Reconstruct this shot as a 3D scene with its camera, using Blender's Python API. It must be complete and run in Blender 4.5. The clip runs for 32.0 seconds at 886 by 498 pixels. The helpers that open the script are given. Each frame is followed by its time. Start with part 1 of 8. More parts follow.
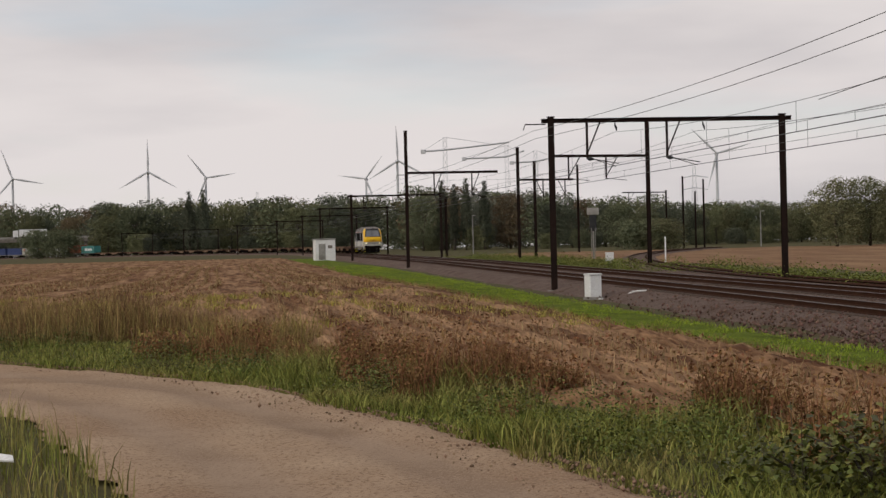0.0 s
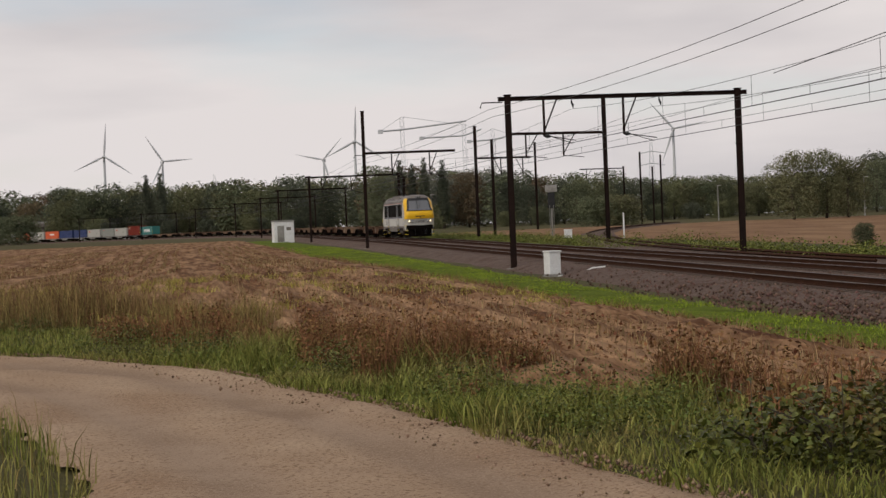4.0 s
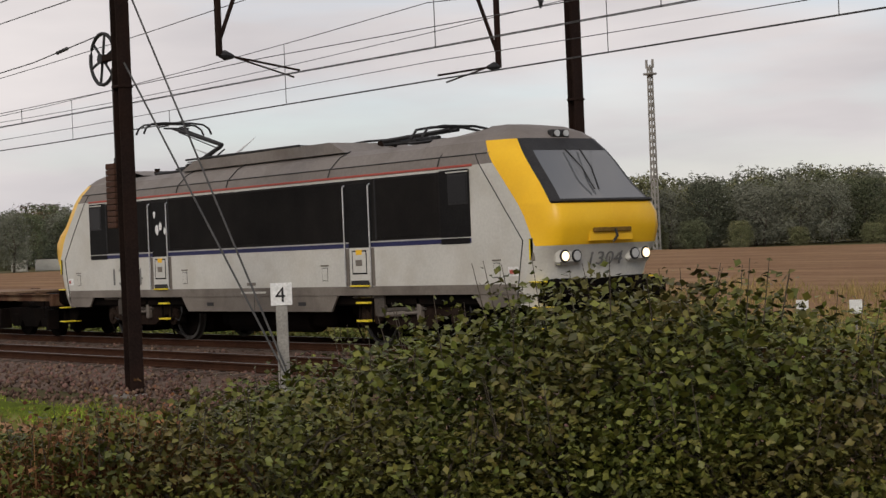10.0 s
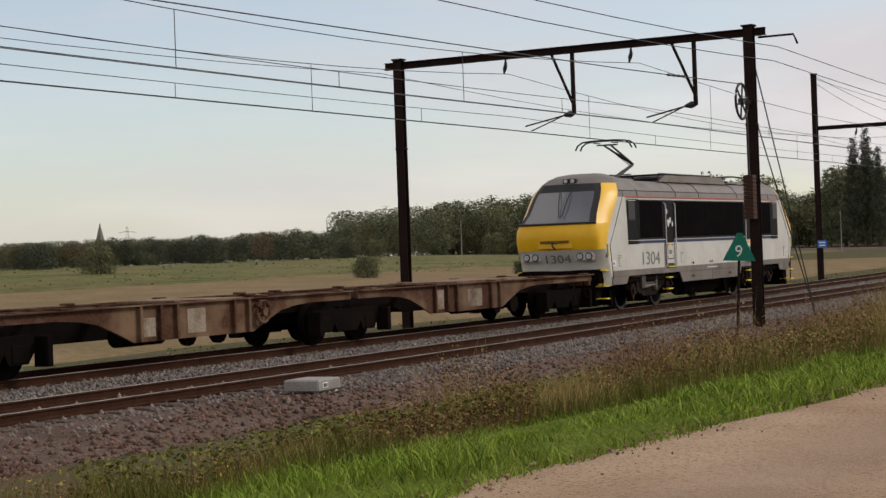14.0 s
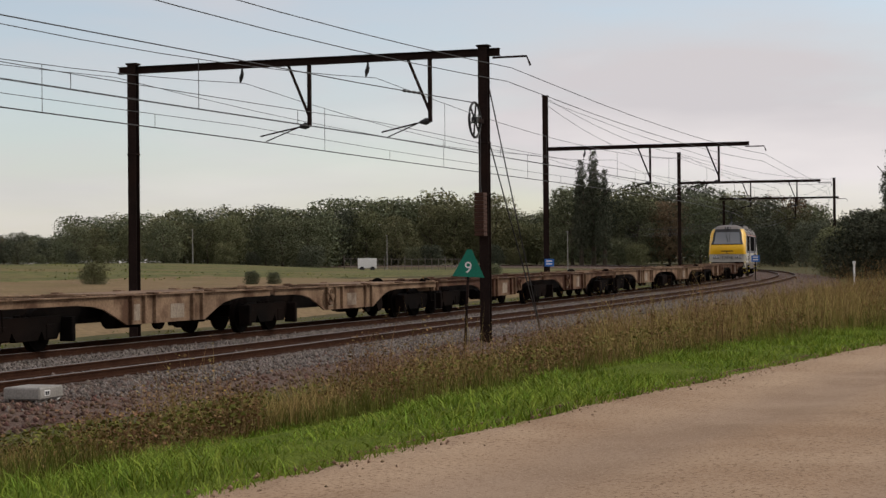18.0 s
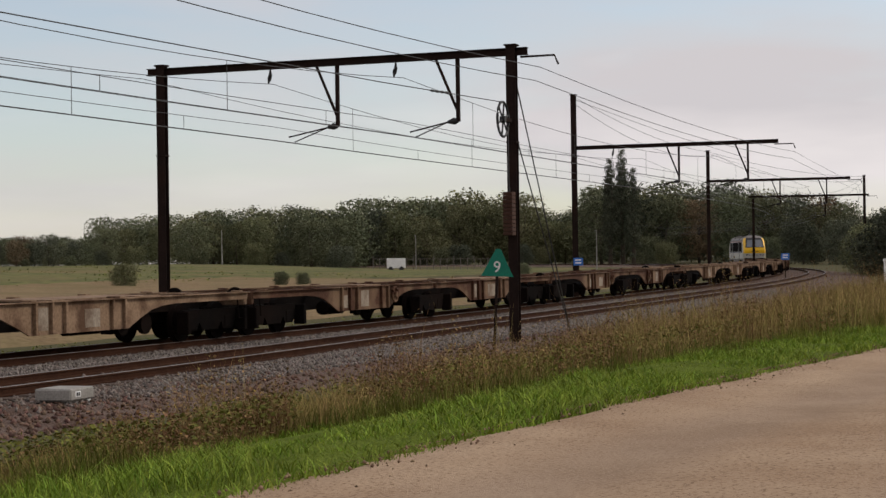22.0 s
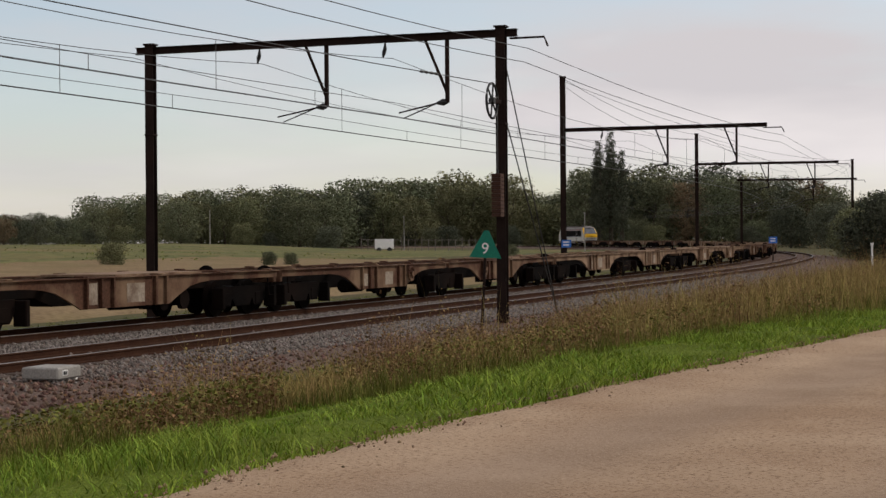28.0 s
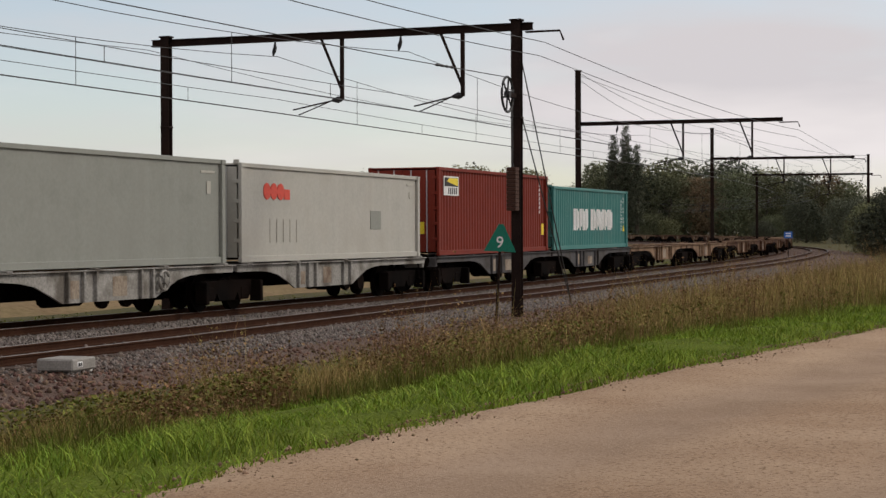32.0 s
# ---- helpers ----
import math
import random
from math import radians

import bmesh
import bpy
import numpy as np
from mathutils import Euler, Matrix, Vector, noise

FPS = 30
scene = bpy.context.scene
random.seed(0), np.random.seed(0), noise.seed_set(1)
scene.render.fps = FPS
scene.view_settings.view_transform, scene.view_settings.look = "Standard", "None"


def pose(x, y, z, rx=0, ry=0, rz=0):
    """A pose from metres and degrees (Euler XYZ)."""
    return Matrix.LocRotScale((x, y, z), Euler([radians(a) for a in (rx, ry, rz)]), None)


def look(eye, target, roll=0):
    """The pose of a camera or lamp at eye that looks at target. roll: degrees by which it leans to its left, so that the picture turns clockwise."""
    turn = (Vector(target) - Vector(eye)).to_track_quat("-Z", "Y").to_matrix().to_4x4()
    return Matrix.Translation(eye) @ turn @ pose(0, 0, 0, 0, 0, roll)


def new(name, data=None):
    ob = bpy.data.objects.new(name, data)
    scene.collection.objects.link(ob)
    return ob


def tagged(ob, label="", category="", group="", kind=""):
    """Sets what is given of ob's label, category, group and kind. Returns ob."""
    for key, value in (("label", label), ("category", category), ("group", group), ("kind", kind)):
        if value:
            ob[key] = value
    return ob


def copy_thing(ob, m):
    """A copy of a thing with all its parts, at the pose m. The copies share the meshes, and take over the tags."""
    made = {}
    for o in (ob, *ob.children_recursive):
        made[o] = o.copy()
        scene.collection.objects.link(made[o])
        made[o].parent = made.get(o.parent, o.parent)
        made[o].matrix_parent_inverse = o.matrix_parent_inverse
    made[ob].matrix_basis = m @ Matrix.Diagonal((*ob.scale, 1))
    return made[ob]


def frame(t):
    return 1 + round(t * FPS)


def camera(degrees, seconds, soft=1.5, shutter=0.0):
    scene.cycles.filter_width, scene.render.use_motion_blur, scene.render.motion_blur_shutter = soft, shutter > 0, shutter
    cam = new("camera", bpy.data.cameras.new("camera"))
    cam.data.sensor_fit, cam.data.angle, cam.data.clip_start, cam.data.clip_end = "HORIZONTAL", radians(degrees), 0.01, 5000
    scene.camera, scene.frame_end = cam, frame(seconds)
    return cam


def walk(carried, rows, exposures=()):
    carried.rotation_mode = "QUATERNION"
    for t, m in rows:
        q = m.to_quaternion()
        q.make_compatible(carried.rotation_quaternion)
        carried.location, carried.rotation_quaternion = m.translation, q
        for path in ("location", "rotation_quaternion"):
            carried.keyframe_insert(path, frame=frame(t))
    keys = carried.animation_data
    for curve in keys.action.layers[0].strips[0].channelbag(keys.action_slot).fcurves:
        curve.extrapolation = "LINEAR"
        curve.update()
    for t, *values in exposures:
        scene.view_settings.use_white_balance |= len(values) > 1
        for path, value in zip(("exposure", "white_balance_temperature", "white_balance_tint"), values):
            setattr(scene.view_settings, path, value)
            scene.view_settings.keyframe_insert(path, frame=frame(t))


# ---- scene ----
cam = camera(28.38, 32.0, soft=1.45)
# time, turn to the left from +y, tilt, lean (degrees): a hand-held pan from one spot
EXPOSURES = [(0, -0.08), (9, -0.02), (10.8, 0.16), (11.6, 0.36), (12.5, 0.52), (14, 0.28), (16, 0.2), (24, 0.17), (32, 0.24)]
PATH = [
    (0, 82.99, -0.05, -1.33), (0.5, 82.95, -0.08, -1.51), (1, 82.95, -0.30, -1.56), (1.5, 82.85, -0.47, -1.55),
    (2, 82.76, -0.55, -1.55), (2.5, 82.71, -0.55, -1.78), (3, 82.50, -0.58, -1.93), (3.5, 81.93, -0.87, -2.28),
    (5.5, 81.22, -0.21, -1.90), (6, 81.10, -0.01, -1.55), (6.5, 80.22, 0.27, -1.18), (7, 77.28, 0.46, -1.35),
    (7.5, 76.04, 0.45, -1.49), (8, 74.89, 0.37, -1.42), (8.5, 72.39, 0.35, -1.27), (9, 67.12, 0.49, -1.44),
    (9.5, 60.35, 0.44, -1.94), (9.6, 58.86, 0.37, -2.08), (10, 51.44, -0.02, -2.38), (10.2, 47.04, -0.25, -2.74),
    (10.4, 42.16, -0.44, -2.82), (10.6, 36.79, -0.57, -2.90), (10.8, 31.16, -0.64, -3.10), (11, 25.14, -0.51, -3.35),
    (11.2, 18.20, -0.50, -4.08), (11.4, 10.30, -0.65, -4.41), (11.6, 1.52, -0.88, -4.24), (11.8, -7.28, -1.22, -4.83),
    (12, -17.07, -1.28, -3.98), (12.2, -27.43, -0.84, -3.25), (12.5, -42.79, -0.95, -2.87), (13, -54.55, -0.94, -2.36),
    (13.5, -59.01, -0.49, -2.60), (14, -61.09, 0.16, -2.09), (14.5, -63.59, 0.42, -1.48), (15, -65.73, 0.43, -0.83),
    (15.5, -66.78, 0.49, -0.46), (17.5, -69.61, 0.35, -0.70), (18, -69.83, 0.35, -0.53), (18.5, -70.07, 0.36, -0.38),
    (19, -70.21, 0.30, -0.32), (19.5, -70.07, 0.25, -0.29), (20, -69.93, 0.16, -0.24), (20.5, -69.69, 0.17, -0.28),
    (21, -69.19, 0.16, -0.46), (21.5, -68.85, 0.32, -0.63), (22, -68.89, 0.35, -0.83), (22.5, -68.82, 0.26, -0.95),
    (23, -68.66, 0.12, -1.06), (23.5, -68.63, 0.04, -1.09), (24, -68.63, 0.11, -1.05), (24.5, -68.64, 0.07, -0.98),
    (26.5, -68.98, -0.06, -0.53), (27, -69.18, -0.14, -0.36), (27.5, -69.26, -0.25, -0.41), (28, -69.27, -0.27, -0.44),
    (28.5, -69.18, -0.27, -0.46), (29, -69.03, -0.27, -0.49), (29.5, -68.93, -0.30, -0.47), (30, -68.84, -0.32, -0.39),
    (30.5, -68.77, -0.32, -0.32), (31, -68.77, -0.30, -0.16), (31.5, -68.73, -0.38, -0.11), (32, -68.79, -0.48, -0.19),
]
EYE_Z, ARM = 1.90, 0.09


def eye_pose(turn, tilt, lean):
    a, b = radians(turn), radians(tilt)
    ahead = Vector((-math.sin(a) * math.cos(b), math.cos(a) * math.cos(b), math.sin(b)))
    eye = Vector((-math.sin(a) * ARM, math.cos(a) * ARM, EYE_Z))
    return look(eye, eye + ahead, lean)


walk(cam, [(t, eye_pose(a, b, c)) for t, a, b, c in PATH], exposures=EXPOSURES)

# ---- light ----
SUN_EL, SUN_ROT = radians(34), radians(140)
world = bpy.data.worlds.new("sky")
scene.world = world
world.use_nodes = True


def build_sky():
    nt = world.node_tree
    nt.nodes.clear()
    n = nt.nodes.new
    out_, bg = n("ShaderNodeOutputWorld"), n("ShaderNodeBackground")
    sky = n("ShaderNodeTexSky")
    sky.sky_type, sky.sun_disc, sky.sun_elevation, sky.sun_rotation = "NISHITA", False, SUN_EL, SUN_ROT
    sky.air_density, sky.dust_density, sky.ozone_density = 1.0, 0.8, 1.0
    dim = n("ShaderNodeVectorMath")
    dim.operation = "SCALE"
    dim.inputs["Scale"].default_value = 0.118
    nt.links.new(sky.outputs[0], dim.inputs[0])
    tc = n("ShaderNodeTexCoord")
    sep = n("ShaderNodeSeparateXYZ")
    nt.links.new(tc.outputs["Generated"], sep.inputs[0])
    mp = n("ShaderNodeMapping")
    mp.inputs["Scale"].default_value = (1.0, 1.0, 5.0)
    nt.links.new(tc.outputs["Generated"], mp.inputs["Vector"])
    clouds = n("ShaderNodeTexNoise")
    clouds.inputs["Scale"].default_value, clouds.inputs["Detail"].default_value = 2.1, 8
    clouds.inputs["Roughness"].default_value = 0.5
    nt.links.new(mp.outputs[0], clouds.inputs["Vector"])
    ramp = n("ShaderNodeValToRGB")
    ramp.color_ramp.elements[0].position, ramp.color_ramp.elements[1].position = 0.37, 0.56
    ramp.color_ramp.elements[0].color, ramp.color_ramp.elements[1].color = (0.36, 0.36, 0.36, 1), (1, 1, 1, 1)
    east = n("ShaderNodeMath")
    east.operation = "MULTIPLY_ADD"
    nt.links.new(sep.outputs["X"], east.inputs[0])
    east.inputs[1].default_value = -0.06
    nt.links.new(clouds.outputs["Fac"], east.inputs[2])
    nt.links.new(east.outputs[0], ramp.inputs[0])
    shade = n("ShaderNodeTexNoise")
    shade.inputs["Scale"].default_value, shade.inputs["Detail"].default_value = 2.6, 5
    nt.links.new(mp.outputs[0], shade.inputs["Vector"])
    grey = n("ShaderNodeValToRGB")
    grey.color_ramp.elements[0].position, grey.color_ramp.elements[1].position = 0.36, 0.64
    grey.color_ramp.elements[0].color = (0.565, 0.535, 0.55, 1)
    grey.color_ramp.elements[1].color = (0.80, 0.745, 0.735, 1)
    tone = n("ShaderNodeMath")
    tone.operation = "MULTIPLY_ADD"
    nt.links.new(sep.outputs["X"], tone.inputs[0])
    tone.inputs[1].default_value = -0.08
    east_tone = n("ShaderNodeMath")
    east_tone.operation = "SUBTRACT"
    nt.links.new(shade.outputs["Fac"], east_tone.inputs[0])
    east_tone.inputs[1].default_value = 0.04
    nt.links.new(east_tone.outputs[0], tone.inputs[2])
    nt.links.new(tone.outputs[0], grey.inputs[0])
    mix = n("ShaderNodeMix")
    mix.data_type = "RGBA"
    nt.links.new(ramp.outputs[0], mix.inputs["Factor"])
    nt.links.new(dim.outputs[0], mix.inputs[6])
    nt.links.new(grey.outputs[0], mix.inputs[7])
    nt.links.new(mix.outputs[2], bg.inputs["Color"])
    bg.inputs["Strength"].default_value = 1.0
    nt.links.new(bg.outputs[0], out_.inputs[0])


build_sky()
sun = new("sun", bpy.data.lights.new("sun", "SUN"))
sun.data.energy, sun.data.angle, sun.data.color = 1.5, radians(12), (1.0, 0.92, 0.82)
sun.matrix_world = look((0, 0, 50), (-12 * math.sin(radians(40)), 12 * math.cos(radians(40)), 50 - 12 * math.tan(SUN_EL)))

# ---- small tools ----


class Mesh:
    """Vertices and faces gathered for one mesh."""

    def __init__(self):
        self.v, self.f = [], []

    def add(self, verts, faces):
        o = len(self.v)
        self.v += [tuple(p) for p in verts]
        self.f += [tuple(i + o for i in f) for f in faces]
        return self

    def box(self, x0, x1, y0, y1, z0, z1):
        v = [(x, y, z) for x in (x0, x1) for y in (y0, y1) for z in (z0, z1)]
        return self.add(v, [(0, 1, 3, 2), (4, 6, 7, 5), (0, 4, 5, 1), (2, 3, 7, 6), (0, 2, 6, 4), (1, 5, 7, 3)])

    def bbox(self, x0, x1, y0, y1, z0, z1, b=0.01):
        """A box with chamfered edges."""
        bm = bmesh.new()
        bmesh.ops.create_cube(bm, size=1.0)
        for q in bm.verts:
            q.co = ((x0 + x1) / 2 + q.co.x * (x1 - x0), (y0 + y1) / 2 + q.co.y * (y1 - y0), (z0 + z1) / 2 + q.co.z * (z1 - z0))
        bmesh.ops.bevel(bm, geom=bm.edges[:], offset=b, segments=1, affect="EDGES")
        bm.verts.index_update()
        self.add([q.co[:] for q in bm.verts], [[q.index for q in f.verts] for f in bm.faces])
        bm.free()
        return self

    def tube(self, pts, r, n=6, cap=True):
        """A round bar along points; r one radius or one for each point."""
        pts = [Vector(p) for p in pts]
        rs = r if isinstance(r, (list, tuple)) else [r] * len(pts)
        v, f = [], []
        for i, p in enumerate(pts):
            d = (pts[min(i + 1, len(pts) - 1)] - pts[max(i - 1, 0)]).normalized()
            a = d.orthogonal().normalized() if abs(d.z) > 0.9 else d.cross(Vector((0, 0, 1))).normalized()
            b = d.cross(a)
            v += [p + (a * math.cos(k * math.tau / n) + b * math.sin(k * math.tau / n)) * rs[i] for k in range(n)]
        for i in range(len(pts) - 1):
            f += [(i * n + k, i * n + (k + 1) % n, (i + 1) * n + (k + 1) % n, (i + 1) * n + k) for k in range(n)]
        if cap:
            f += [tuple(reversed(range(n))), tuple(range((len(pts) - 1) * n, len(pts) * n))]
        return self.add(v, f)

    def prism(self, outline, axis, a, b):
        """An outline in two axes swept along the third, from a to b."""
        def at(p, w):
            return {"x": (w, p[0], p[1]), "y": (p[0], w, p[1]), "z": (p[0], p[1], w)}[axis]
        n = len(outline)
        v = [at(p, a) for p in outline] + [at(p, b) for p in outline]
        f = [(k, (k + 1) % n, n + (k + 1) % n, n + k) for k in range(n)] + [tuple(reversed(range(n))), tuple(range(n, 2 * n))]
        return self.add(v, f)

    def disc(self, c, r, n, axis, w):
        """A flat round drum, w thick, centred at c."""
        e = {"x": Vector((1, 0, 0)), "y": Vector((0, 1, 0)), "z": Vector((0, 0, 1))}[axis] * (w / 2)
        return self.tube([Vector(c) - e, Vector(c) + e], r, n)

    def lathe(self, c, profile, n=32):
        """A profile of (y, radius) turned about an axle along y through c."""
        v = [(c[0] + r * math.cos(k * math.tau / n), y, c[2] + r * math.sin(k * math.tau / n)) for y, r in profile for k in range(n)]
        f = [(i * n + k, i * n + (k + 1) % n, (i + 1) * n + (k + 1) % n, (i + 1) * n + k) for i in range(len(profile) - 1) for k in range(n)]
        return self.add(v, f)

    def mesh(self, name, material, smooth=False):
        me = bpy.data.meshes.new(name)
        me.from_pydata(self.v, [], self.f)
        bm = bmesh.new()
        bm.from_mesh(me)
        bmesh.ops.recalc_face_normals(bm, faces=bm.faces[:])
        bm.to_mesh(me)
        bm.free()
        if smooth:
            me.shade_smooth()
        me.materials.append(material)
        return me


def soup(name, verts, faces, material):
    """A large mesh from arrays of vertices and of faces (all triangles or all quads)."""
    verts, faces = np.asarray(verts, dtype=np.float32), np.asarray(faces, dtype=np.int32)
    k = faces.shape[1]
    me = bpy.data.meshes.new(name)
    me.vertices.add(len(verts))
    me.vertices.foreach_set("co", verts.ravel())
    me.loops.add(faces.size)
    me.loops.foreach_set("vertex_index", faces.ravel())
    me.polygons.add(len(faces))
    me.polygons.foreach_set("loop_start", np.arange(0, faces.size, k, dtype=np.int32))
    me.polygons.foreach_set("loop_total", np.full(len(faces), k, dtype=np.int32))
    me.update(calc_edges=True)
    me.materials.append(material)
    return me


def thing(name, m, label, category, group="", kind=""):
    ob = new(name)
    ob.empty_display_size = 0.2
    ob.matrix_basis = m
    return tagged(ob, label, category, group, kind)


def part(name, shape, material, parent, label="", smooth=False, m=None):
    """One mesh object under a thing or a part."""
    data = shape if isinstance(shape, bpy.types.Mesh) else shape.mesh(name, material, smooth)
    ob = new(name, data)
    ob.parent = parent
    if m is not None:
        ob.matrix_basis = m
    return tagged(ob, label)


def single(name, shape, material, label, category="", group="", kind="", smooth=False, m=None):
    """A thing that is one mesh."""
    data = shape if isinstance(shape, bpy.types.Mesh) else shape.mesh(name, material, smooth)
    ob = new(name, data)
    if m is not None:
        ob.matrix_basis = m
    return tagged(ob, label, category, group, kind)


# ---- materials ----


def mat(name, c1, c2, scale=3.0, rough=0.7, bump=0.2, fine=30.0, metal=0.0, stain=None, stain_amount=0.4, stain_scale=0.8, island=0.0, randomness=0.0, spec=0.3, stretch=(1, 1, 1), bump_dist=0.02, grain=0.35, band=(0.32, 0.68)):
    """A surface of two colours mottled at two scales, with stains of a third, relief, and a spread between pieces."""
    m = bpy.data.materials.new(name)
    m.use_nodes = True
    nt = m.node_tree
    n, link = nt.nodes.new, nt.links.new
    b = nt.nodes["Principled BSDF"]
    tc = n("ShaderNodeTexCoord")
    mp = n("ShaderNodeMapping")
    mp.inputs["Scale"].default_value = stretch
    link(tc.outputs["Object"], mp.inputs["Vector"])

    def noise_of(s, detail=4.0):
        t = n("ShaderNodeTexNoise")
        t.inputs["Scale"].default_value, t.inputs["Detail"].default_value = s, detail
        link(mp.outputs[0], t.inputs["Vector"])
        return t

    def mixed(fac, a, c, blend="MIX"):
        x = n("ShaderNodeMix")
        x.data_type, x.blend_type = "RGBA", blend
        for socket, value in ((x.inputs["Factor"], fac), (x.inputs[6], a), (x.inputs[7], c)):
            if isinstance(value, bpy.types.NodeSocket):
                link(value, socket)
            elif isinstance(value, (int, float)):
                socket.default_value = value
            else:
                socket.default_value = (*value, 1)
        return x.outputs[2]

    def ramp(src, lo, hi):
        r = n("ShaderNodeMapRange")
        r.inputs["From Min"].default_value, r.inputs["From Max"].default_value = lo, hi
        link(src, r.inputs["Value"])
        return r.outputs[0]

    big, small = noise_of(scale), noise_of(fine, 3.0)
    col = mixed(ramp(big.outputs["Fac"], *band), c1, c2)
    col = mixed(grain, col, mixed(ramp(small.outputs["Fac"], 0.3, 0.7), [v * 0.55 for v in c1], [min(1, v * 1.45) for v in c2]))
    if stain:
        st = noise_of(stain_scale, 6.0)
        f = n("ShaderNodeMath")
        f.operation = "MULTIPLY"
        link(ramp(st.outputs["Fac"], 0.48, 0.66), f.inputs[0])
        f.inputs[1].default_value = stain_amount
        col = mixed(f.outputs[0], col, stain)
    spreads = [(island, "ShaderNodeNewGeometry", "Random Per Island"), (randomness, "ShaderNodeObjectInfo", "Random")]
    for k, node, socket in [q for q in spreads if q[0]]:
        src = n(node).outputs[socket]
        hs = n("ShaderNodeHueSaturation")
        mr = n("ShaderNodeMapRange")
        mr.inputs["To Min"].default_value, mr.inputs["To Max"].default_value = 1 - k, 1 + k
        link(src, mr.inputs["Value"])
        link(mr.outputs[0], hs.inputs["Value"])
        mh = n("ShaderNodeMapRange")
        mh.inputs["To Min"].default_value, mh.inputs["To Max"].default_value = 0.5 - 0.04 * k, 0.5 + 0.04 * k
        wn = n("ShaderNodeTexWhiteNoise")
        wn.noise_dimensions = "1D"
        link(src, wn.inputs["W"])
        link(wn.outputs["Value"], mh.inputs["Value"])
        link(mh.outputs[0], hs.inputs["Hue"])
        link(col, hs.inputs["Color"])
        col = hs.outputs["Color"]
    link(col, b.inputs["Base Color"])
    b.inputs["Roughness"].default_value, b.inputs["Metallic"].default_value = rough, metal
    b.inputs["Specular IOR Level"].default_value = spec
    if bump:
        bp = n("ShaderNodeBump")
        bp.inputs["Strength"].default_value, bp.inputs["Distance"].default_value = bump, bump_dist
        link(small.outputs["Fac"], bp.inputs["Height"])
        link(bp.outputs[0], b.inputs["Normal"])
    return m


def glow(name, colour, strength):
    m = bpy.data.materials.new(name)
    m.use_nodes = True
    b = m.node_tree.nodes["Principled BSDF"]
    b.inputs["Base Color"].default_value = (*colour, 1)
    b.inputs["Emission Color"].default_value = (*colour, 1)
    b.inputs["Emission Strength"].default_value = strength
    return m


def glass(name, colour, rough=0.06):
    m = bpy.data.materials.new(name)
    m.use_nodes = True
    b = m.node_tree.nodes["Principled BSDF"]
    b.inputs["Base Color"].default_value = (*colour, 1)
    b.inputs["Roughness"].default_value = rough
    b.inputs["Specular IOR Level"].default_value = 0.8
    b.inputs["Coat Weight"].default_value = 0.5
    return m


M_GROUND = mat("meadow_soil", (0.050, 0.055, 0.018), (0.09, 0.075, 0.030), 0.25, 0.95, 0.5, 6.0, stain=(0.08, 0.05, 0.028), bump_dist=0.06, spec=0.1)
M_FIELD = mat("stubble_soil", (0.108, 0.044, 0.019), (0.345, 0.210, 0.113), 1.0, 0.97, 1.0, 9.0, stain=(0.068, 0.026, 0.012), stain_amount=0.8, stain_scale=1.4, stretch=(0.10, 1.25, 1), bump_dist=0.10, spec=0.05, band=(0.43, 0.57), grain=0.5)
M_BALLAST = mat("ballast_bed", (0.085, 0.055, 0.042), (0.165, 0.120, 0.097), 5.0, 0.95, 1.0, 24.0, stain=(0.07, 0.036, 0.024), stain_amount=0.55, bump_dist=0.06, spec=0.08, grain=0.6)
M_STONE = mat("ballast_stone", (0.074, 0.041, 0.029), (0.160, 0.101, 0.076), 9.0, 0.9, 0.3, 60.0, island=0.6, spec=0.1)
M_RAILSIDE = mat("rusty_rail", (0.028, 0.012, 0.007), (0.05, 0.022, 0.012), 4.0, 0.9, 0.3, 40.0, spec=0.06)
M_RAILTOP = mat("worn_rail_head", (0.115, 0.100, 0.088), (0.19, 0.17, 0.155), 2.0, 0.5, 0.05, 60.0, metal=0.6)
M_SLEEPER = mat("weathered_sleeper", (0.060, 0.043, 0.034), (0.115, 0.088, 0.072), 4.0, 0.95, 0.5, 30.0, stain=(0.04, 0.025, 0.018), stain_amount=0.6, spec=0.06)
M_MAST = mat("brown_painted_steel", (0.0117, 0.0076, 0.0065), (0.0234, 0.0144, 0.0117), 1.5, 0.85, 0.15, 25.0, stain=(0.03, 0.014, 0.009), stain_amount=0.4, spec=0.06)
M_WIRE = mat("copper_wire", (0.05, 0.05, 0.05), (0.08, 0.075, 0.07), 2.0, 0.6, 0.0, 20.0, metal=0.4)
M_CONC = mat("weathered_concrete", (0.22, 0.205, 0.185), (0.31, 0.295, 0.265), 2.5, 0.9, 0.35, 30.0, stain=(0.11, 0.095, 0.08), stain_amount=0.6)
M_WHITE = mat("chalky_white_paint", (0.66, 0.65, 0.62), (0.76, 0.75, 0.72), 1.5, 0.6, 0.08, 30.0, stain=(0.45, 0.42, 0.36), stain_amount=0.35)
M_GREEN_SIGN = mat("green_enamel", (0.0, 0.13, 0.085), (0.0, 0.16, 0.10), 3.0, 0.4, 0.0)
M_BLUE_SIGN = mat("blue_enamel", (0.03, 0.12, 0.42), (0.04, 0.16, 0.5), 3.0, 0.4, 0.0)
M_BLACK = mat("black_paint", (0.012, 0.012, 0.013), (0.025, 0.024, 0.024), 3.0, 0.6, 0.1)
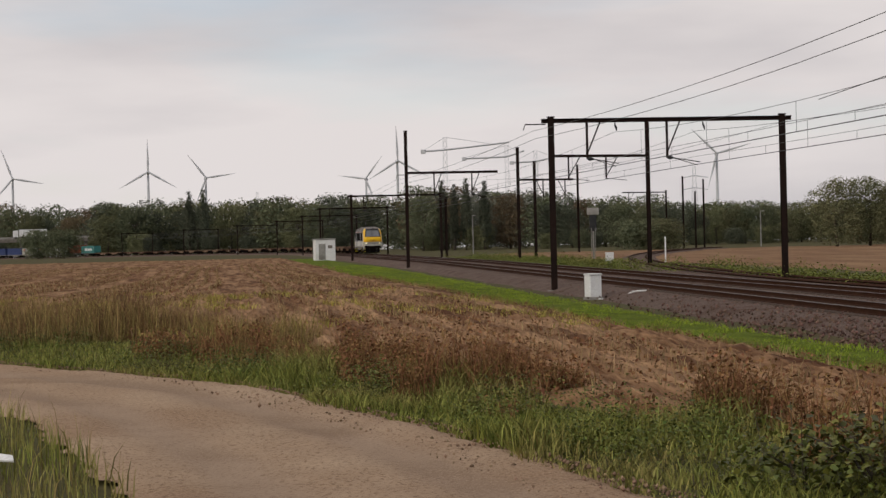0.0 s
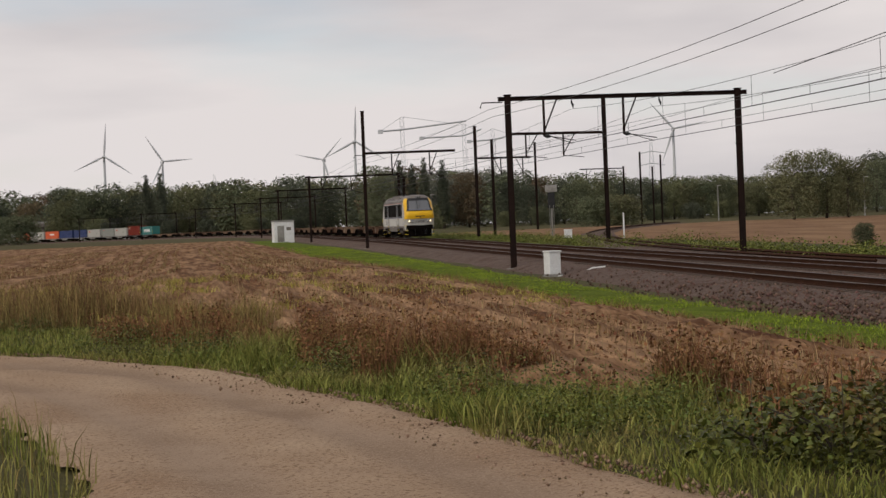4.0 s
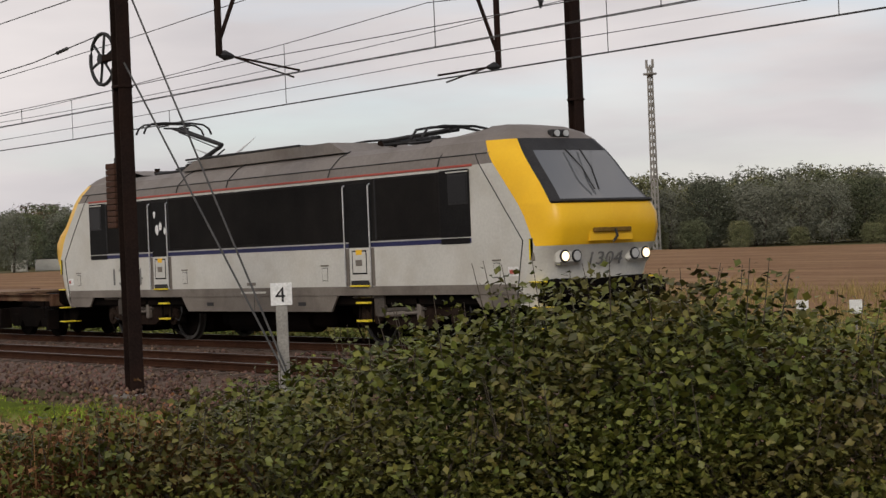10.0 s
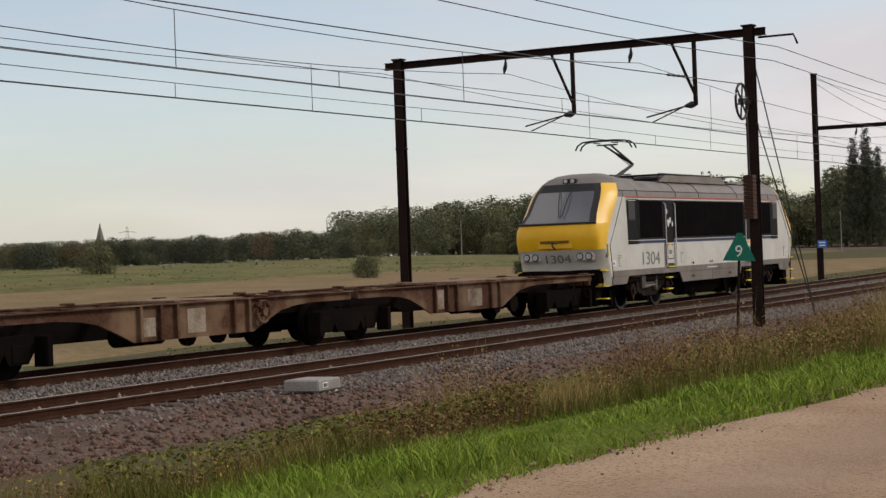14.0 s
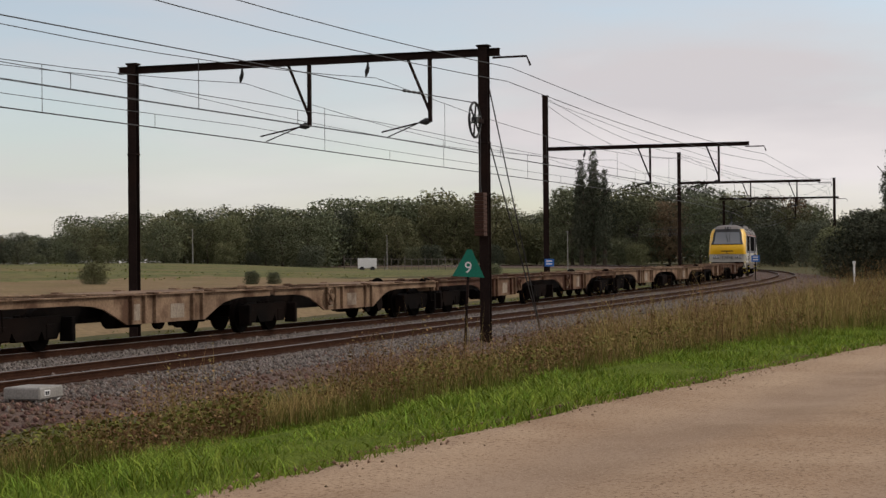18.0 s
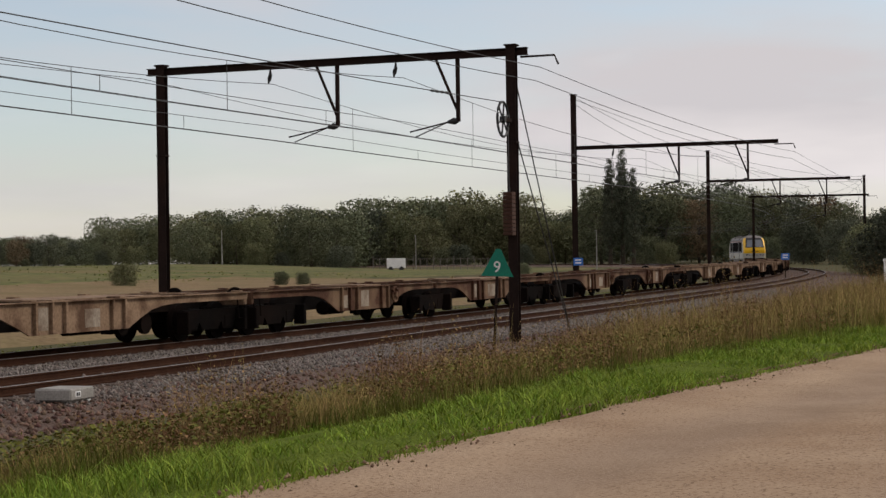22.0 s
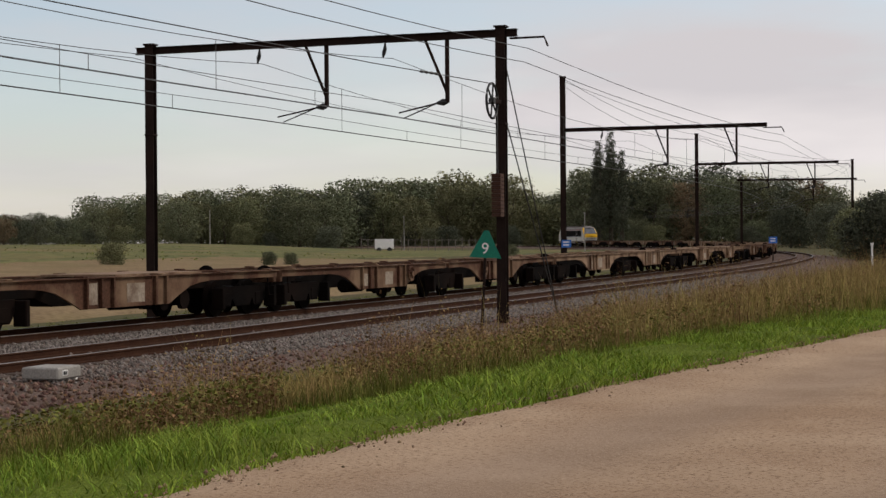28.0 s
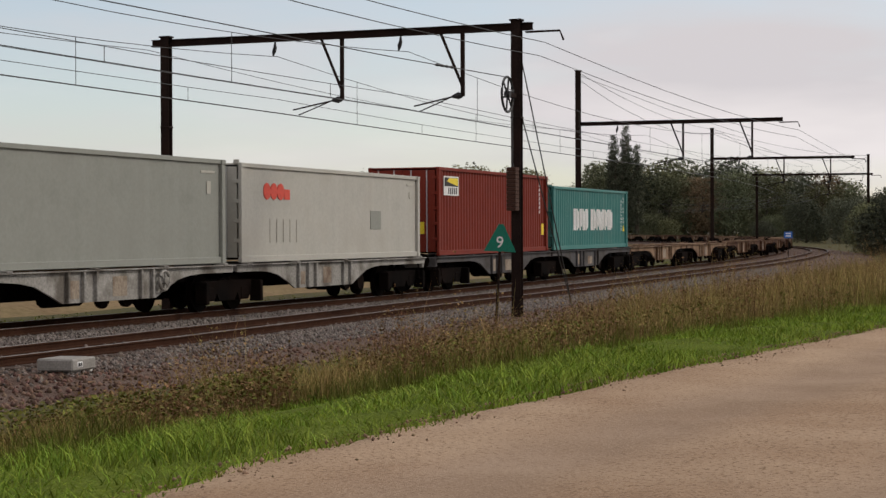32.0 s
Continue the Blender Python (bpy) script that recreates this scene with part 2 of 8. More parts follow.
M_LEAF = mat("bush_leaf", (0.040, 0.052, 0.007), (0.112, 0.116, 0.021), 2.0, 0.5, 0.0, 8.0, stain=(0.10, 0.070, 0.024), stain_amount=0.55, stain_scale=0.9, island=0.6, spec=0.25)
# Woodland leaf kept pale and greyish in place of distance haze.
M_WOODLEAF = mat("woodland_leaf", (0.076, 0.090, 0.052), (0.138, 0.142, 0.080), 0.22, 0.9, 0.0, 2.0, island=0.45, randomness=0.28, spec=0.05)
M_BARK = mat("bark", (0.045, 0.035, 0.026), (0.085, 0.068, 0.05), 3.0, 0.95, 0.5, 18.0)
M_GRASS = mat("lush_grass", (0.112, 0.178, 0.018), (0.215, 0.285, 0.040), 0.8, 0.7, 0.0, 6.0, stain=(0.165, 0.16, 0.038), stain_amount=0.4, stain_scale=0.7, island=0.5, spec=0.05)
M_DRYGRASS = mat("dry_grass", (0.20, 0.145, 0.050), (0.36, 0.27, 0.105), 0.7, 0.9, 0.0, 6.0, stain=(0.13, 0.15, 0.03), stain_amount=0.5, stain_scale=0.5, island=0.5, spec=0.05)
M_WEED = mat("brown_weed", (0.125, 0.070, 0.034), (0.245, 0.155, 0.072), 0.5, 0.9, 0.0, 6.0, stain=(0.27, 0.20, 0.075), stain_amount=0.6, stain_scale=0.5, island=0.55, spec=0.05)
M_STRAW = mat("straw_stubble", (0.2000, 0.1320, 0.0640), (0.3280, 0.2360, 0.1240), 0.5, 0.9, 0.0, 5.0, island=0.45, spec=0.05)
M_FARFIELD = mat("far_stubble", (0.15, 0.080, 0.042), (0.235, 0.138, 0.076), 0.25, 0.97, 0.5, 3.5, stain=(0.30, 0.195, 0.105), stain_amount=0.6, stain_scale=0.2, stretch=(0.3, 1.5, 1), bump_dist=0.06, spec=0.05)
M_MEADOW = mat("pale_meadow", (0.058, 0.074, 0.022), (0.138, 0.130, 0.048), 0.10, 0.95, 0.8, 1.2, stain=(0.17, 0.125, 0.058), stain_amount=0.7, stain_scale=0.09, stretch=(0.45, 1.3, 1), bump_dist=0.35, spec=0.08, band=(0.40, 0.60), grain=0.6)
M_TURF = mat("turf", (0.0792, 0.1104, 0.0132), (0.1440, 0.1800, 0.0264), 1.6, 0.95, 1.0, 22.0, stain=(0.05, 0.062, 0.012), stain_amount=0.6, stain_scale=1.2, bump_dist=0.08, spec=0.03, grain=0.5)
M_STONEGREY = mat("grey_ballast_stone", (0.105, 0.082, 0.067), (0.20, 0.165, 0.143), 9.0, 0.9, 0.3, 60.0, island=0.5, spec=0.08)
M_STRAWFIELD = mat("pale_straw_ground", (0.155, 0.106, 0.056), (0.235, 0.168, 0.092), 0.3, 0.97, 0.6, 4.0, stain=(0.115, 0.105, 0.040), stain_amount=0.5, stain_scale=0.15, bump_dist=0.06, spec=0.05)
M_STRIP = mat("mown_strip", (0.1620, 0.2280, 0.0192), (0.2580, 0.3300, 0.0384), 0.5, 0.8, 0.0, 6.0, stain=(0.17, 0.15, 0.045), stain_amount=0.5, stain_scale=0.4, island=0.35, spec=0.05)
M_TURBINE = mat("pale_tower", (0.50, 0.50, 0.51), (0.58, 0.58, 0.59), 0.1, 0.6, 0.0)

# ---- the line of the tracks ----
FAR_Y, NEAR_Y = 21.93, 18.00
CURVE_W, R_W = -349.0, 670.0
RISE_X = (-900, -500, -400, -250, -150, -45, 0, 54, 90, 134, 250, 290, 400, 900)
RISE_Z = (1.75, 1.65, 1.5, 1.1, 0.72, 0.0, 0.0, 0.02, 0.15, 0.25, 0.28, 0.45, 0.5, 0.6)


def east_bend():
    """The far track east of the crossing, metre by metre: a bend that tightens in three steps."""
    s = np.arange(0, 620, 1.0)
    k = np.where(s < 30, 0, np.where(s < 93.5, 0.000616, np.where(s < 162, 0.001701, 0.00205)))
    k = np.convolve(np.pad(k, 10, mode="edge"), np.ones(21) / 21, "valid")
    a = np.concatenate([[0], np.cumsum((k[1:] + k[:-1]) / 2)])
    x = np.concatenate([[0], np.cumsum(np.cos(a[:-1]))])
    y = np.concatenate([[0], np.cumsum(np.sin(a[:-1]))])
    return s, x, y, a


BEND_S, BEND_X, BEND_Y, BEND_A = east_bend()


def rise(x):
    return float(np.interp(x, RISE_X, RISE_Z))


def near_drop(x):
    """The near track lies a little lower than the far one past the crossing."""
    return float(np.interp(x, (-60, -20, 10, 15, 30, 40, 48), (0.0, -0.07, -0.10, -0.12, -0.09, -0.04, 0.0)))


def rail_at(s, side=0.0):
    """The place and heading of the far track's axis at s metres along it; side: metres to the left of it."""
    if s > 0:
        a, x, y = float(np.interp(s, BEND_S, BEND_A)), float(np.interp(s, BEND_S, BEND_X)), FAR_Y + float(np.interp(s, BEND_S, BEND_Y))
    elif s < CURVE_W:
        a = (CURVE_W - s) / R_W
        x, y = CURVE_W - R_W * math.sin(a), FAR_Y - R_W * (1 - math.cos(a))
    else:
        a, x, y = 0.0, s, FAR_Y
    return Vector((x - side * math.sin(a), y + side * math.cos(a), rise(x) + near_drop(x) * smooth((-1.4 - side) / 1.4))), a


def beside(s, side, z=0.0):
    p, a = rail_at(s, side)
    return p + Vector((0, 0, z))


def shift_y(x):
    """How far the tracks have swung to +y at that x."""
    if x > 0:
        return float(np.interp(x, BEND_X, BEND_Y))
    if x < CURVE_W:
        return -R_W * (1 - math.sqrt(max(0.05, 1 - ((CURVE_W - x) / R_W) ** 2)))
    return 0.0


def smooth(a):
    a = min(1.0, max(0.0, a))
    return a * a * (3 - 2 * a)


ROAD_Z = 0.35


def ground_z(x, y):
    low = rise(x) - 0.50
    near = smooth((12.5 - (y - shift_y(x) * 0.5)) / 7.5) if x > -60 else smooth((12.5 - y) / 7.5) * smooth((140 + x) / 80)
    near *= smooth((110 - x) / 60)
    if x > 25 and y > 38:
        low += (1.5 - low) * smooth((y - FAR_Y - shift_y(x) - 42) / 55) * smooth((x - 25) / 50)
    return low + (ROAD_Z + 0.5 - min(rise(x), 0.5)) * near


STEPS = [-760 + 8 * k for k in range(45)] + [-400 + 5 * k for k in range(54)] + [-130 + 2.5 * k for k in range(40)] + [-30 + 1.5 * k for k in range(54)] + [51 + 3 * k for k in range(40)] + [171 + 6 * k for k in range(60)]

# ---- ground, track bed, road, field ----
ROAD_FAR = [(-95, -52), (-60, -26), (-38, -10.5), (-25.5, -3.2), (-20.5, 0.0), (-14.2, 1.8), (-10.5, 2.5), (-5, 3.6), (2, 5.0), (10.2, 5.45), (17.3, 4.95), (32.5, 3.2), (60, -1), (110, -12), (220, -45)]
ROAD_NEAR = [(-88, -58), (-54, -31), (-32, -14.5), (-21, -4.6), (-17.4, -2.2), (-13.5, -1.2), (-11.2, -0.7), (-6, 0.0), (0, 0.6), (9, -0.6), (16, -1.5), (30, -4), (56, -8.5), (104, -19), (212, -52)]


def road_far_y(x):
    return float(np.interp(x, [p[0] for p in ROAD_FAR], [p[1] for p in ROAD_FAR]))


def build_ground():
    xs = sorted(set([-4500, -3000, -2000, -1400, -1000] + [-900 + 25 * k for k in range(20)] + [-400 + 10 * k for k in range(25)] + [-150 + 4 * k for k in range(25)] + [-50 + 2 * k for k in range(75)] + [100 + 8 * k for k in range(38)] + [420 + 60 * k for k in range(10)] + [1400, 2200, 3200, 4500]))
    ys = sorted(set([-4500, -2500, -1200, -600, -300, -150, -100, -70, -50, -40, -32] + [-26 + 2 * k for k in range(30)] + [34 + 5 * k for k in range(18)] + [130 + 25 * k for k in range(16)] + [600, 800, 1200, 1800, 2600, 4500]))
    v = [(x, y, ground_z(x, y) + 0.06 * noise.noise(Vector((x * 0.21, y * 0.21, 0)))) for x in xs for y in ys]
    n = len(ys)
    f = [(i * n + j, (i + 1) * n + j, (i + 1) * n + j + 1, i * n + j + 1) for i in range(len(xs) - 1) for j in range(n - 1)]
    me = soup("ground", v, f, M_GROUND)
    me.shade_smooth()
    tagged(new("ground", me), "flat meadow ground of rough grass and soil", "ground", kind="structure")


def ribbon_points(line, per=8):
    out_ = []
    p = [Vector((*q, 0)) for q in line]
    for i in range(len(p) - 1):
        a, b, c, d = p[max(i - 1, 0)], p[i], p[i + 1], p[min(i + 2, len(p) - 1)]
        for k in range(per):
            t = k / per
            out_.append(0.5 * (2 * b + (c - a) * t + (2 * a - 5 * b + 4 * c - d) * t * t + (3 * b - a - 3 * c + d) * t ** 3))
    return out_ + [p[-1]]


def road_material():
    """Trodden sand: smooth greyish wheel lanes, loose pale crumbs between and along the edges."""
    m = bpy.data.materials.new("dirt_track")
    m.use_nodes = True
    nt = m.node_tree
    n, link = nt.nodes.new, nt.links.new
    b = nt.nodes["Principled BSDF"]
    tc, lane = n("ShaderNodeTexCoord"), n("ShaderNodeAttribute")
    lane.attribute_name = "wear"

    def cloud(scale, detail, rough=0.5):
        t = n("ShaderNodeTexNoise")
        t.inputs["Scale"].default_value, t.inputs["Detail"].default_value, t.inputs["Roughness"].default_value = scale, detail, rough
        link(tc.outputs["Object"], t.inputs["Vector"])
        return t.outputs["Fac"]

    def span(src, lo, hi, to0=0.0, to1=1.0):
        r = n("ShaderNodeMapRange")
        for key, value in (("From Min", lo), ("From Max", hi), ("To Min", to0), ("To Max", to1)):
            r.inputs[key].default_value = value
        link(src, r.inputs["Value"])
        return r.outputs[0]

    def blend(fac, a, c):
        x = n("ShaderNodeMix")
        x.data_type = "RGBA"
        for socket, value in ((x.inputs["Factor"], fac), (x.inputs[6], a), (x.inputs[7], c)):
            if isinstance(value, tuple):
                socket.default_value = (*value, 1)
            else:
                link(value, socket)
        return x.outputs[2]

    def times(a, c):
        x = n("ShaderNodeMath")
        x.operation = "MULTIPLY"
        link(a, x.inputs[0])
        link(c, x.inputs[1])
        return x.outputs[0]

    loose = span(lane.outputs["Fac"], 0.15, 0.85)
    sand = blend(span(cloud(0.5, 5), 0.35, 0.65), (0.325, 0.215, 0.134), (0.44, 0.315, 0.208))
    worn = blend(span(cloud(0.8, 4), 0.35, 0.65), (0.285, 0.197, 0.131), (0.362, 0.259, 0.178))
    col = blend(loose, worn, sand)
    crumbs = cloud(26.0, 6, 0.75)
    col = blend(times(span(crumbs, 0.50, 0.62), span(loose, 0.0, 1.0, 0.45, 0.85)), col, (0.155, 0.094, 0.054))
    col = blend(span(cloud(60.0, 3), 0.53, 0.68, 0.0, 0.5), col, (0.50, 0.38, 0.27))
    col = blend(span(cloud(0.32, 7, 0.6), 0.55, 0.72, 0.0, 0.6), col, (0.20, 0.128, 0.080))
    link(col, b.inputs["Base Color"])
    b.inputs["Roughness"].default_value, b.inputs["Specular IOR Level"].default_value = 0.95, 0.06
    bp = n("ShaderNodeBump")
    bp.inputs["Strength"].default_value, bp.inputs["Distance"].default_value = 0.8, 0.02
    link(crumbs, bp.inputs["Height"])
    link(bp.outputs[0], b.inputs["Normal"])
    return m


def build_road():
    far, near = ribbon_points(ROAD_FAR, 40), ribbon_points(ROAD_NEAR, 40)
    lanes = 48
    v, f, wear = [], [], []
    for p, q in zip(far, near):
        for k in range(lanes + 1):
            u = k / lanes
            c = p.lerp(q, u)
            sway = 0.03 * noise.noise(c * 0.25)
            wheel = math.exp(-((u - 0.29 + sway) / 0.10) ** 2) + math.exp(-((u - 0.71 + sway) / 0.10) ** 2)
            edge = -0.05 * max(0, abs(u - 0.5) * 2 - 0.86) / 0.14
            loose = 1 - wheel
            wob = 0.025 * noise.noise(c * 0.8) + loose * (0.018 * noise.noise(c * 3.1) + 0.010 * noise.noise(c * 9.0))
            if k in (0, lanes):
                c = c + Vector((0, 0.22 * noise.noise(c * 1.3) + 0.12 * noise.noise(c * 4.1), 0))
            v.append((c.x, c.y, ground_z(c.x, c.y) + 0.07 - 0.035 * wheel + edge + wob))
            wear.append(min(1.0, max(0.0, loose + 0.25 * noise.noise(c * 0.6))))
    n = lanes + 1
    for i in range(len(far) - 1):
        f += [(i * n + j, (i + 1) * n + j, (i + 1) * n + j + 1, i * n + j + 1) for j in range(lanes)]
    me = soup("road", v, f, road_material())
    me.attributes.new("wear", "FLOAT", "POINT").data.foreach_set("value", wear)
    me.shade_smooth()
    tagged(new("road", me), "pale sandy unpaved farm track with shallow ruts", "road", kind="structure")


def verge_width(x):
    """How wide the rough verge is between the road and the field."""
    return float(np.interp(x, [-60, -45, -33, -28, -24, -19, -15.5, -13.5, -12], [3.0, 4.2, 5.0, 5.0, 3.6, 1.6, 1.5, 2.1, 2.8]))


def in_field(x, y):
    if x > -12.3 or y > 8.8 + 0.5 * noise.noise(Vector((x * 0.2, 3, 0))) or x < -285:
        return False
    return y > max(-75, road_far_y(x) + verge_width(x) + 0.45 * noise.noise(Vector((x * 0.5, 7, 0))))


def build_field():
    xs = [-285 + 2.5 * k for k in range(74)] + [-100 + 0.8 * k for k in range(63)] + [-49.6 + 0.3 * k for k in range(126)]
    ys = [-75 + 2.0 * k for k in range(28)] + [-19 + 0.8 * k for k in range(18)] + [-4.6 + 0.14 * k for k in range(104)]
    idx, v, f = {}, [], []

    def vert(i, j):
        if (i, j) not in idx:
            x, y = xs[i], ys[j]
            near = 1 if x > -60 else 0.5
            row = 0.045 * math.cos(y * math.tau / 0.75)
            clod = 0.09 * noise.noise(Vector((x * 1.1, y * 2.0, 0))) + 0.075 * noise.noise(Vector((x * 3.2, y * 4.5, 5)))
            rim = all(in_field(x + dx, y + dy) for dx, dy in ((0.5, 0), (-0.5, 0), (0, 0.5), (0, -0.5)))
            idx[(i, j)] = len(v)
            v.append((x, y, ground_z(x, y) + (0.13 if rim else -0.12) + (row + clod) * near))
        return idx[(i, j)]

    for i in range(len(xs) - 1):
        for j in range(len(ys) - 1):
            if in_field((xs[i] + xs[i + 1]) / 2, (ys[j] + ys[j + 1]) / 2):
                f.append((vert(i, j), vert(i + 1, j), vert(i + 1, j + 1), vert(i, j + 1)))
    me = soup("stubble_field", v, f, M_FIELD)
    me.shade_smooth()
    tagged(new("stubble_field", me), "harvested brown field with rows of cut stubble", "field", kind="structure")


def build_ballast():
    profile = [(-9.4, -0.62), (-8.3, -0.44), (-6.5, -0.26), (-5.2, -0.20), (-4.6, -0.17), (-3.2, -0.17), (-2.6, -0.2), (-1.4, -0.19), (-0.6, -0.17), (0.6, -0.17), (1.3, -0.2), (1.9, -0.24), (3.4, -0.62)]
    v, f = [], []
    n = len(profile)
    for s in STEPS:
        for side, z in profile:
            p = beside(s, side + (1.3 * smooth((-12 - s) / 14) if side < -8 else 0.0), z)
            v.append((p.x, p.y, p.z + 0.03 * noise.noise(p * 0.7)))
    for i in range(len(STEPS) - 1):
        f += [(i * n + j, (i + 1) * n + j, (i + 1) * n + j + 1, i * n + j + 1) for j in range(n - 1)]
    me = soup("ballast_bed", v, f, M_BALLAST)
    me.shade_smooth()
    tagged(new("ballast_bed", me), "reddish grey crushed stone ballast under two tracks", "ballast", kind="structure")


def sweep(profile, side, s0=-760, s1=520):
    steps = [s for s in STEPS if s0 <= s <= s1]
    sh = Mesh()
    n = len(profile)
    v = []
    for s in steps:
        p, a = rail_at(s, side)
        v += [(p.x - u * math.sin(a), p.y + u * math.cos(a), p.z + w) for u, w in profile]
    f = [(i * n + k, i * n + (k + 1) % n, (i + 1) * n + (k + 1) % n, (i + 1) * n + k) for i in range(len(steps) - 1) for k in range(n)]
    return sh.add(v, f)


RAIL = [(-0.07, -0.16), (0.07, -0.16), (0.07, -0.145), (0.012, -0.12), (0.012, -0.045), (0.034, -0.036), (0.034, -0.006), (-0.034, -0.006), (-0.034, -0.036), (-0.012, -0.045), (-0.012, -0.12), (-0.07, -0.145)]
HEAD = [(-0.03, -0.006), (0.03, -0.006), (0.027, 0.0), (-0.027, 0.0)]


def build_tracks():
    me = Mesh().bbox(-0.12, 0.12, -1.25, 1.25, -0.30, -0.158, 0.015).mesh("sleeper", M_SLEEPER)
    for label, axis in (("railway track of rusty rails on sleepers, near side", NEAR_Y - FAR_Y), ("railway track of rusty rails on sleepers, far side", 0.0)):
        t = thing("railway_track", Matrix(), label, "railway track", "pair of running tracks", "structure")
        for side in (-0.7525, 0.7525):
            r = part("rail", sweep(RAIL, axis + side), M_RAILSIDE, t)
            part("rail_head", sweep(HEAD, axis + side), M_RAILTOP, r, "polished rail head")
        s = -75.0
        while s < 95:
            p, a = rail_at(s, axis)
            part("sleeper", me, M_SLEEPER, t, m=Matrix.Translation(p) @ Matrix.Rotation(a + random.uniform(-0.01, 0.01), 4, "Z"))
            s += 0.62
    g = thing("guard_rail", Matrix(), "short rusty guard rail with chairs inside the near track", "guard rail", kind="structure")
    part("rail", sweep(RAIL, NEAR_Y - FAR_Y + 0.52, -6.5, 0.5), M_RAILSIDE, g)
    for k in range(10):
        p = beside(-5.4 + 0.34 * k, NEAR_Y - FAR_Y + 0.64)
        part("chair", Mesh().bbox(-0.02, 0.02, -0.09, 0.09, -0.16, -0.01, 0.008), M_RAILSIDE, g, m=Matrix.Translation(p))


# ---- overhead line ----
H_NEAR, H_FAR = 15.0 - FAR_Y, 25.65 - FAR_Y


def h_post(z0, z1, w=0.26, d=0.22, t=0.022):
    """A rolled H section standing upright."""
    a, b, c = w / 2, d / 2, t / 2
    ring = [(-a, -b), (a, -b), (a, -b + t), (c, -b + t), (c, b - t), (a, b - t), (a, b), (-a, b), (-a, b - t), (-c, b - t), (-c, -b + t), (-a, -b + t)]
    return Mesh().prism(ring, "z", z0, z1)


def mast_part(g, side, base, top, name="post"):
    ob = part(name, h_post(base, top), M_MAST, g, m=pose(0, side, 0, 0, 0, 90))
    part("cap_plate", Mesh().bbox(-0.17, 0.17, -0.15, 0.15, top, top + 0.05, 0.01), M_MAST, ob)
    part("footing", Mesh().bbox(-0.3, 0.3, -0.3, 0.3, base - 0.4, base + 0.01, 0.03), M_CONC, ob, "concrete footing")
    part("clamp_band", Mesh().bbox(-0.15, 0.15, -0.13, 0.13, top * 0.66 - 0.025, top * 0.66 + 0.025, 0.008), M_MAST, ob)
    return ob


def drop_arm(g, side, beam, low, reach):
    """A hanging strut with its brace, and the registration arm that holds the contact wire."""
    d = part("drop_strut", Mesh().bbox(-0.05, 0.05, side - 0.05, side + 0.05, low, beam, 0.01), M_MAST, g)
    sgn = 1 if reach > 0 else -1
    part("brace", Mesh().tube([(0, side, low + 0.25), (0, side + 0.62 * sgn, beam)], 0.04, 6), M_MAST, d)
    part("insulator", Mesh().tube([(0, side, low + 0.02), (0, side + 0.12 * sgn, low + 0.02), (0, side + 0.3 * sgn, low)], [0.05, 0.1, 0.04], 8), M_BLACK, d)
    part("registration_arm", Mesh().tube([(0, side + 0.28 * sgn, low), (0.1, side + reach, low - 0.22)], 0.022, 5).tube([(0, side + 0.35 * sgn, low - 0.02), (0.15, side + reach * 0.9, low - 0.36)], 0.018, 5), M_MAST, d)


def hanger(g, side, beam):
    part("hanger", Mesh().tube([(0, side, beam), (0, side, beam - 0.16), (0.04, side + 0.05, beam - 0.26), (0, side + 0.06, beam - 0.4)], [0.02, 0.05, 0.06, 0.02], 6), M_BLACK, g, "dark insulator")


def balance_wheel(g, side, z):
    w = part("balance_wheel", wheel_rim(0.46), M_BLACK, g, "spoked black tension wheel", m=pose(-0.72, side + 0.02, z))
    part("axle_bracket", Mesh().bbox(0.0, 0.62, -0.06, 0.06, -0.06, 0.06, 0.01), M_MAST, w)
    rod = part("weight_rod", Mesh().tube([(-0.36, side, z - 3.05), (-0.36, side, z - 1.8)], 0.03, 6), M_BLACK, g)
    for k in range(11):
        part("counterweight", Mesh().bbox(-0.16, 0.16, -0.13, 0.13, 0, 0.097, 0.012), mat_rust(), rod, m=pose(-0.36, side, z - 3.05 + k * 0.105))
    part("weight_rope", Mesh().tube([(-0.36, side, z - 0.2), (-0.36, side, z - 1.9)], 0.012, 5), M_WIRE, g)
    part("tension_wire", Mesh().tube([(-0.72, side + 0.02, z + 0.45), (-6.0, side + 1.2, z + 0.55), (-24.0, side + 3.0, z + 0.6)], 0.012, 4), M_WIRE, g)
    part("insulator", Mesh().tube([(-3.2 - 0.11 * k, side + 0.6 + 0.022 * k, z + 0.51) for k in range(9)], [0.015, 0.04, 0.02, 0.04, 0.02, 0.04, 0.02, 0.04, 0.015], 8), M_BLACK, g)


RUST = []


def mat_rust():
    if not RUST:
        RUST.append(mat("iron_rust", (0.035, 0.015, 0.010), (0.065, 0.03, 0.018), 3.0, 0.9, 0.3, 30.0))
    return RUST[0]


def wheel_rim(r):
    sh = Mesh()
    ring = [(r * math.cos(k * math.tau / 24), 0, r * math.sin(k * math.tau / 24)) for k in range(25)]
    sh.tube(ring, 0.035, 6, cap=False)
    for k in range(6):
        a = k * math.tau / 6 + 0.3
        sh.tube([(0, 0, 0), (r * math.cos(a), 0, r * math.sin(a))], 0.025, 5)
    return sh.disc((0, 0, 0), 0.09, 12, "y", 0.14)


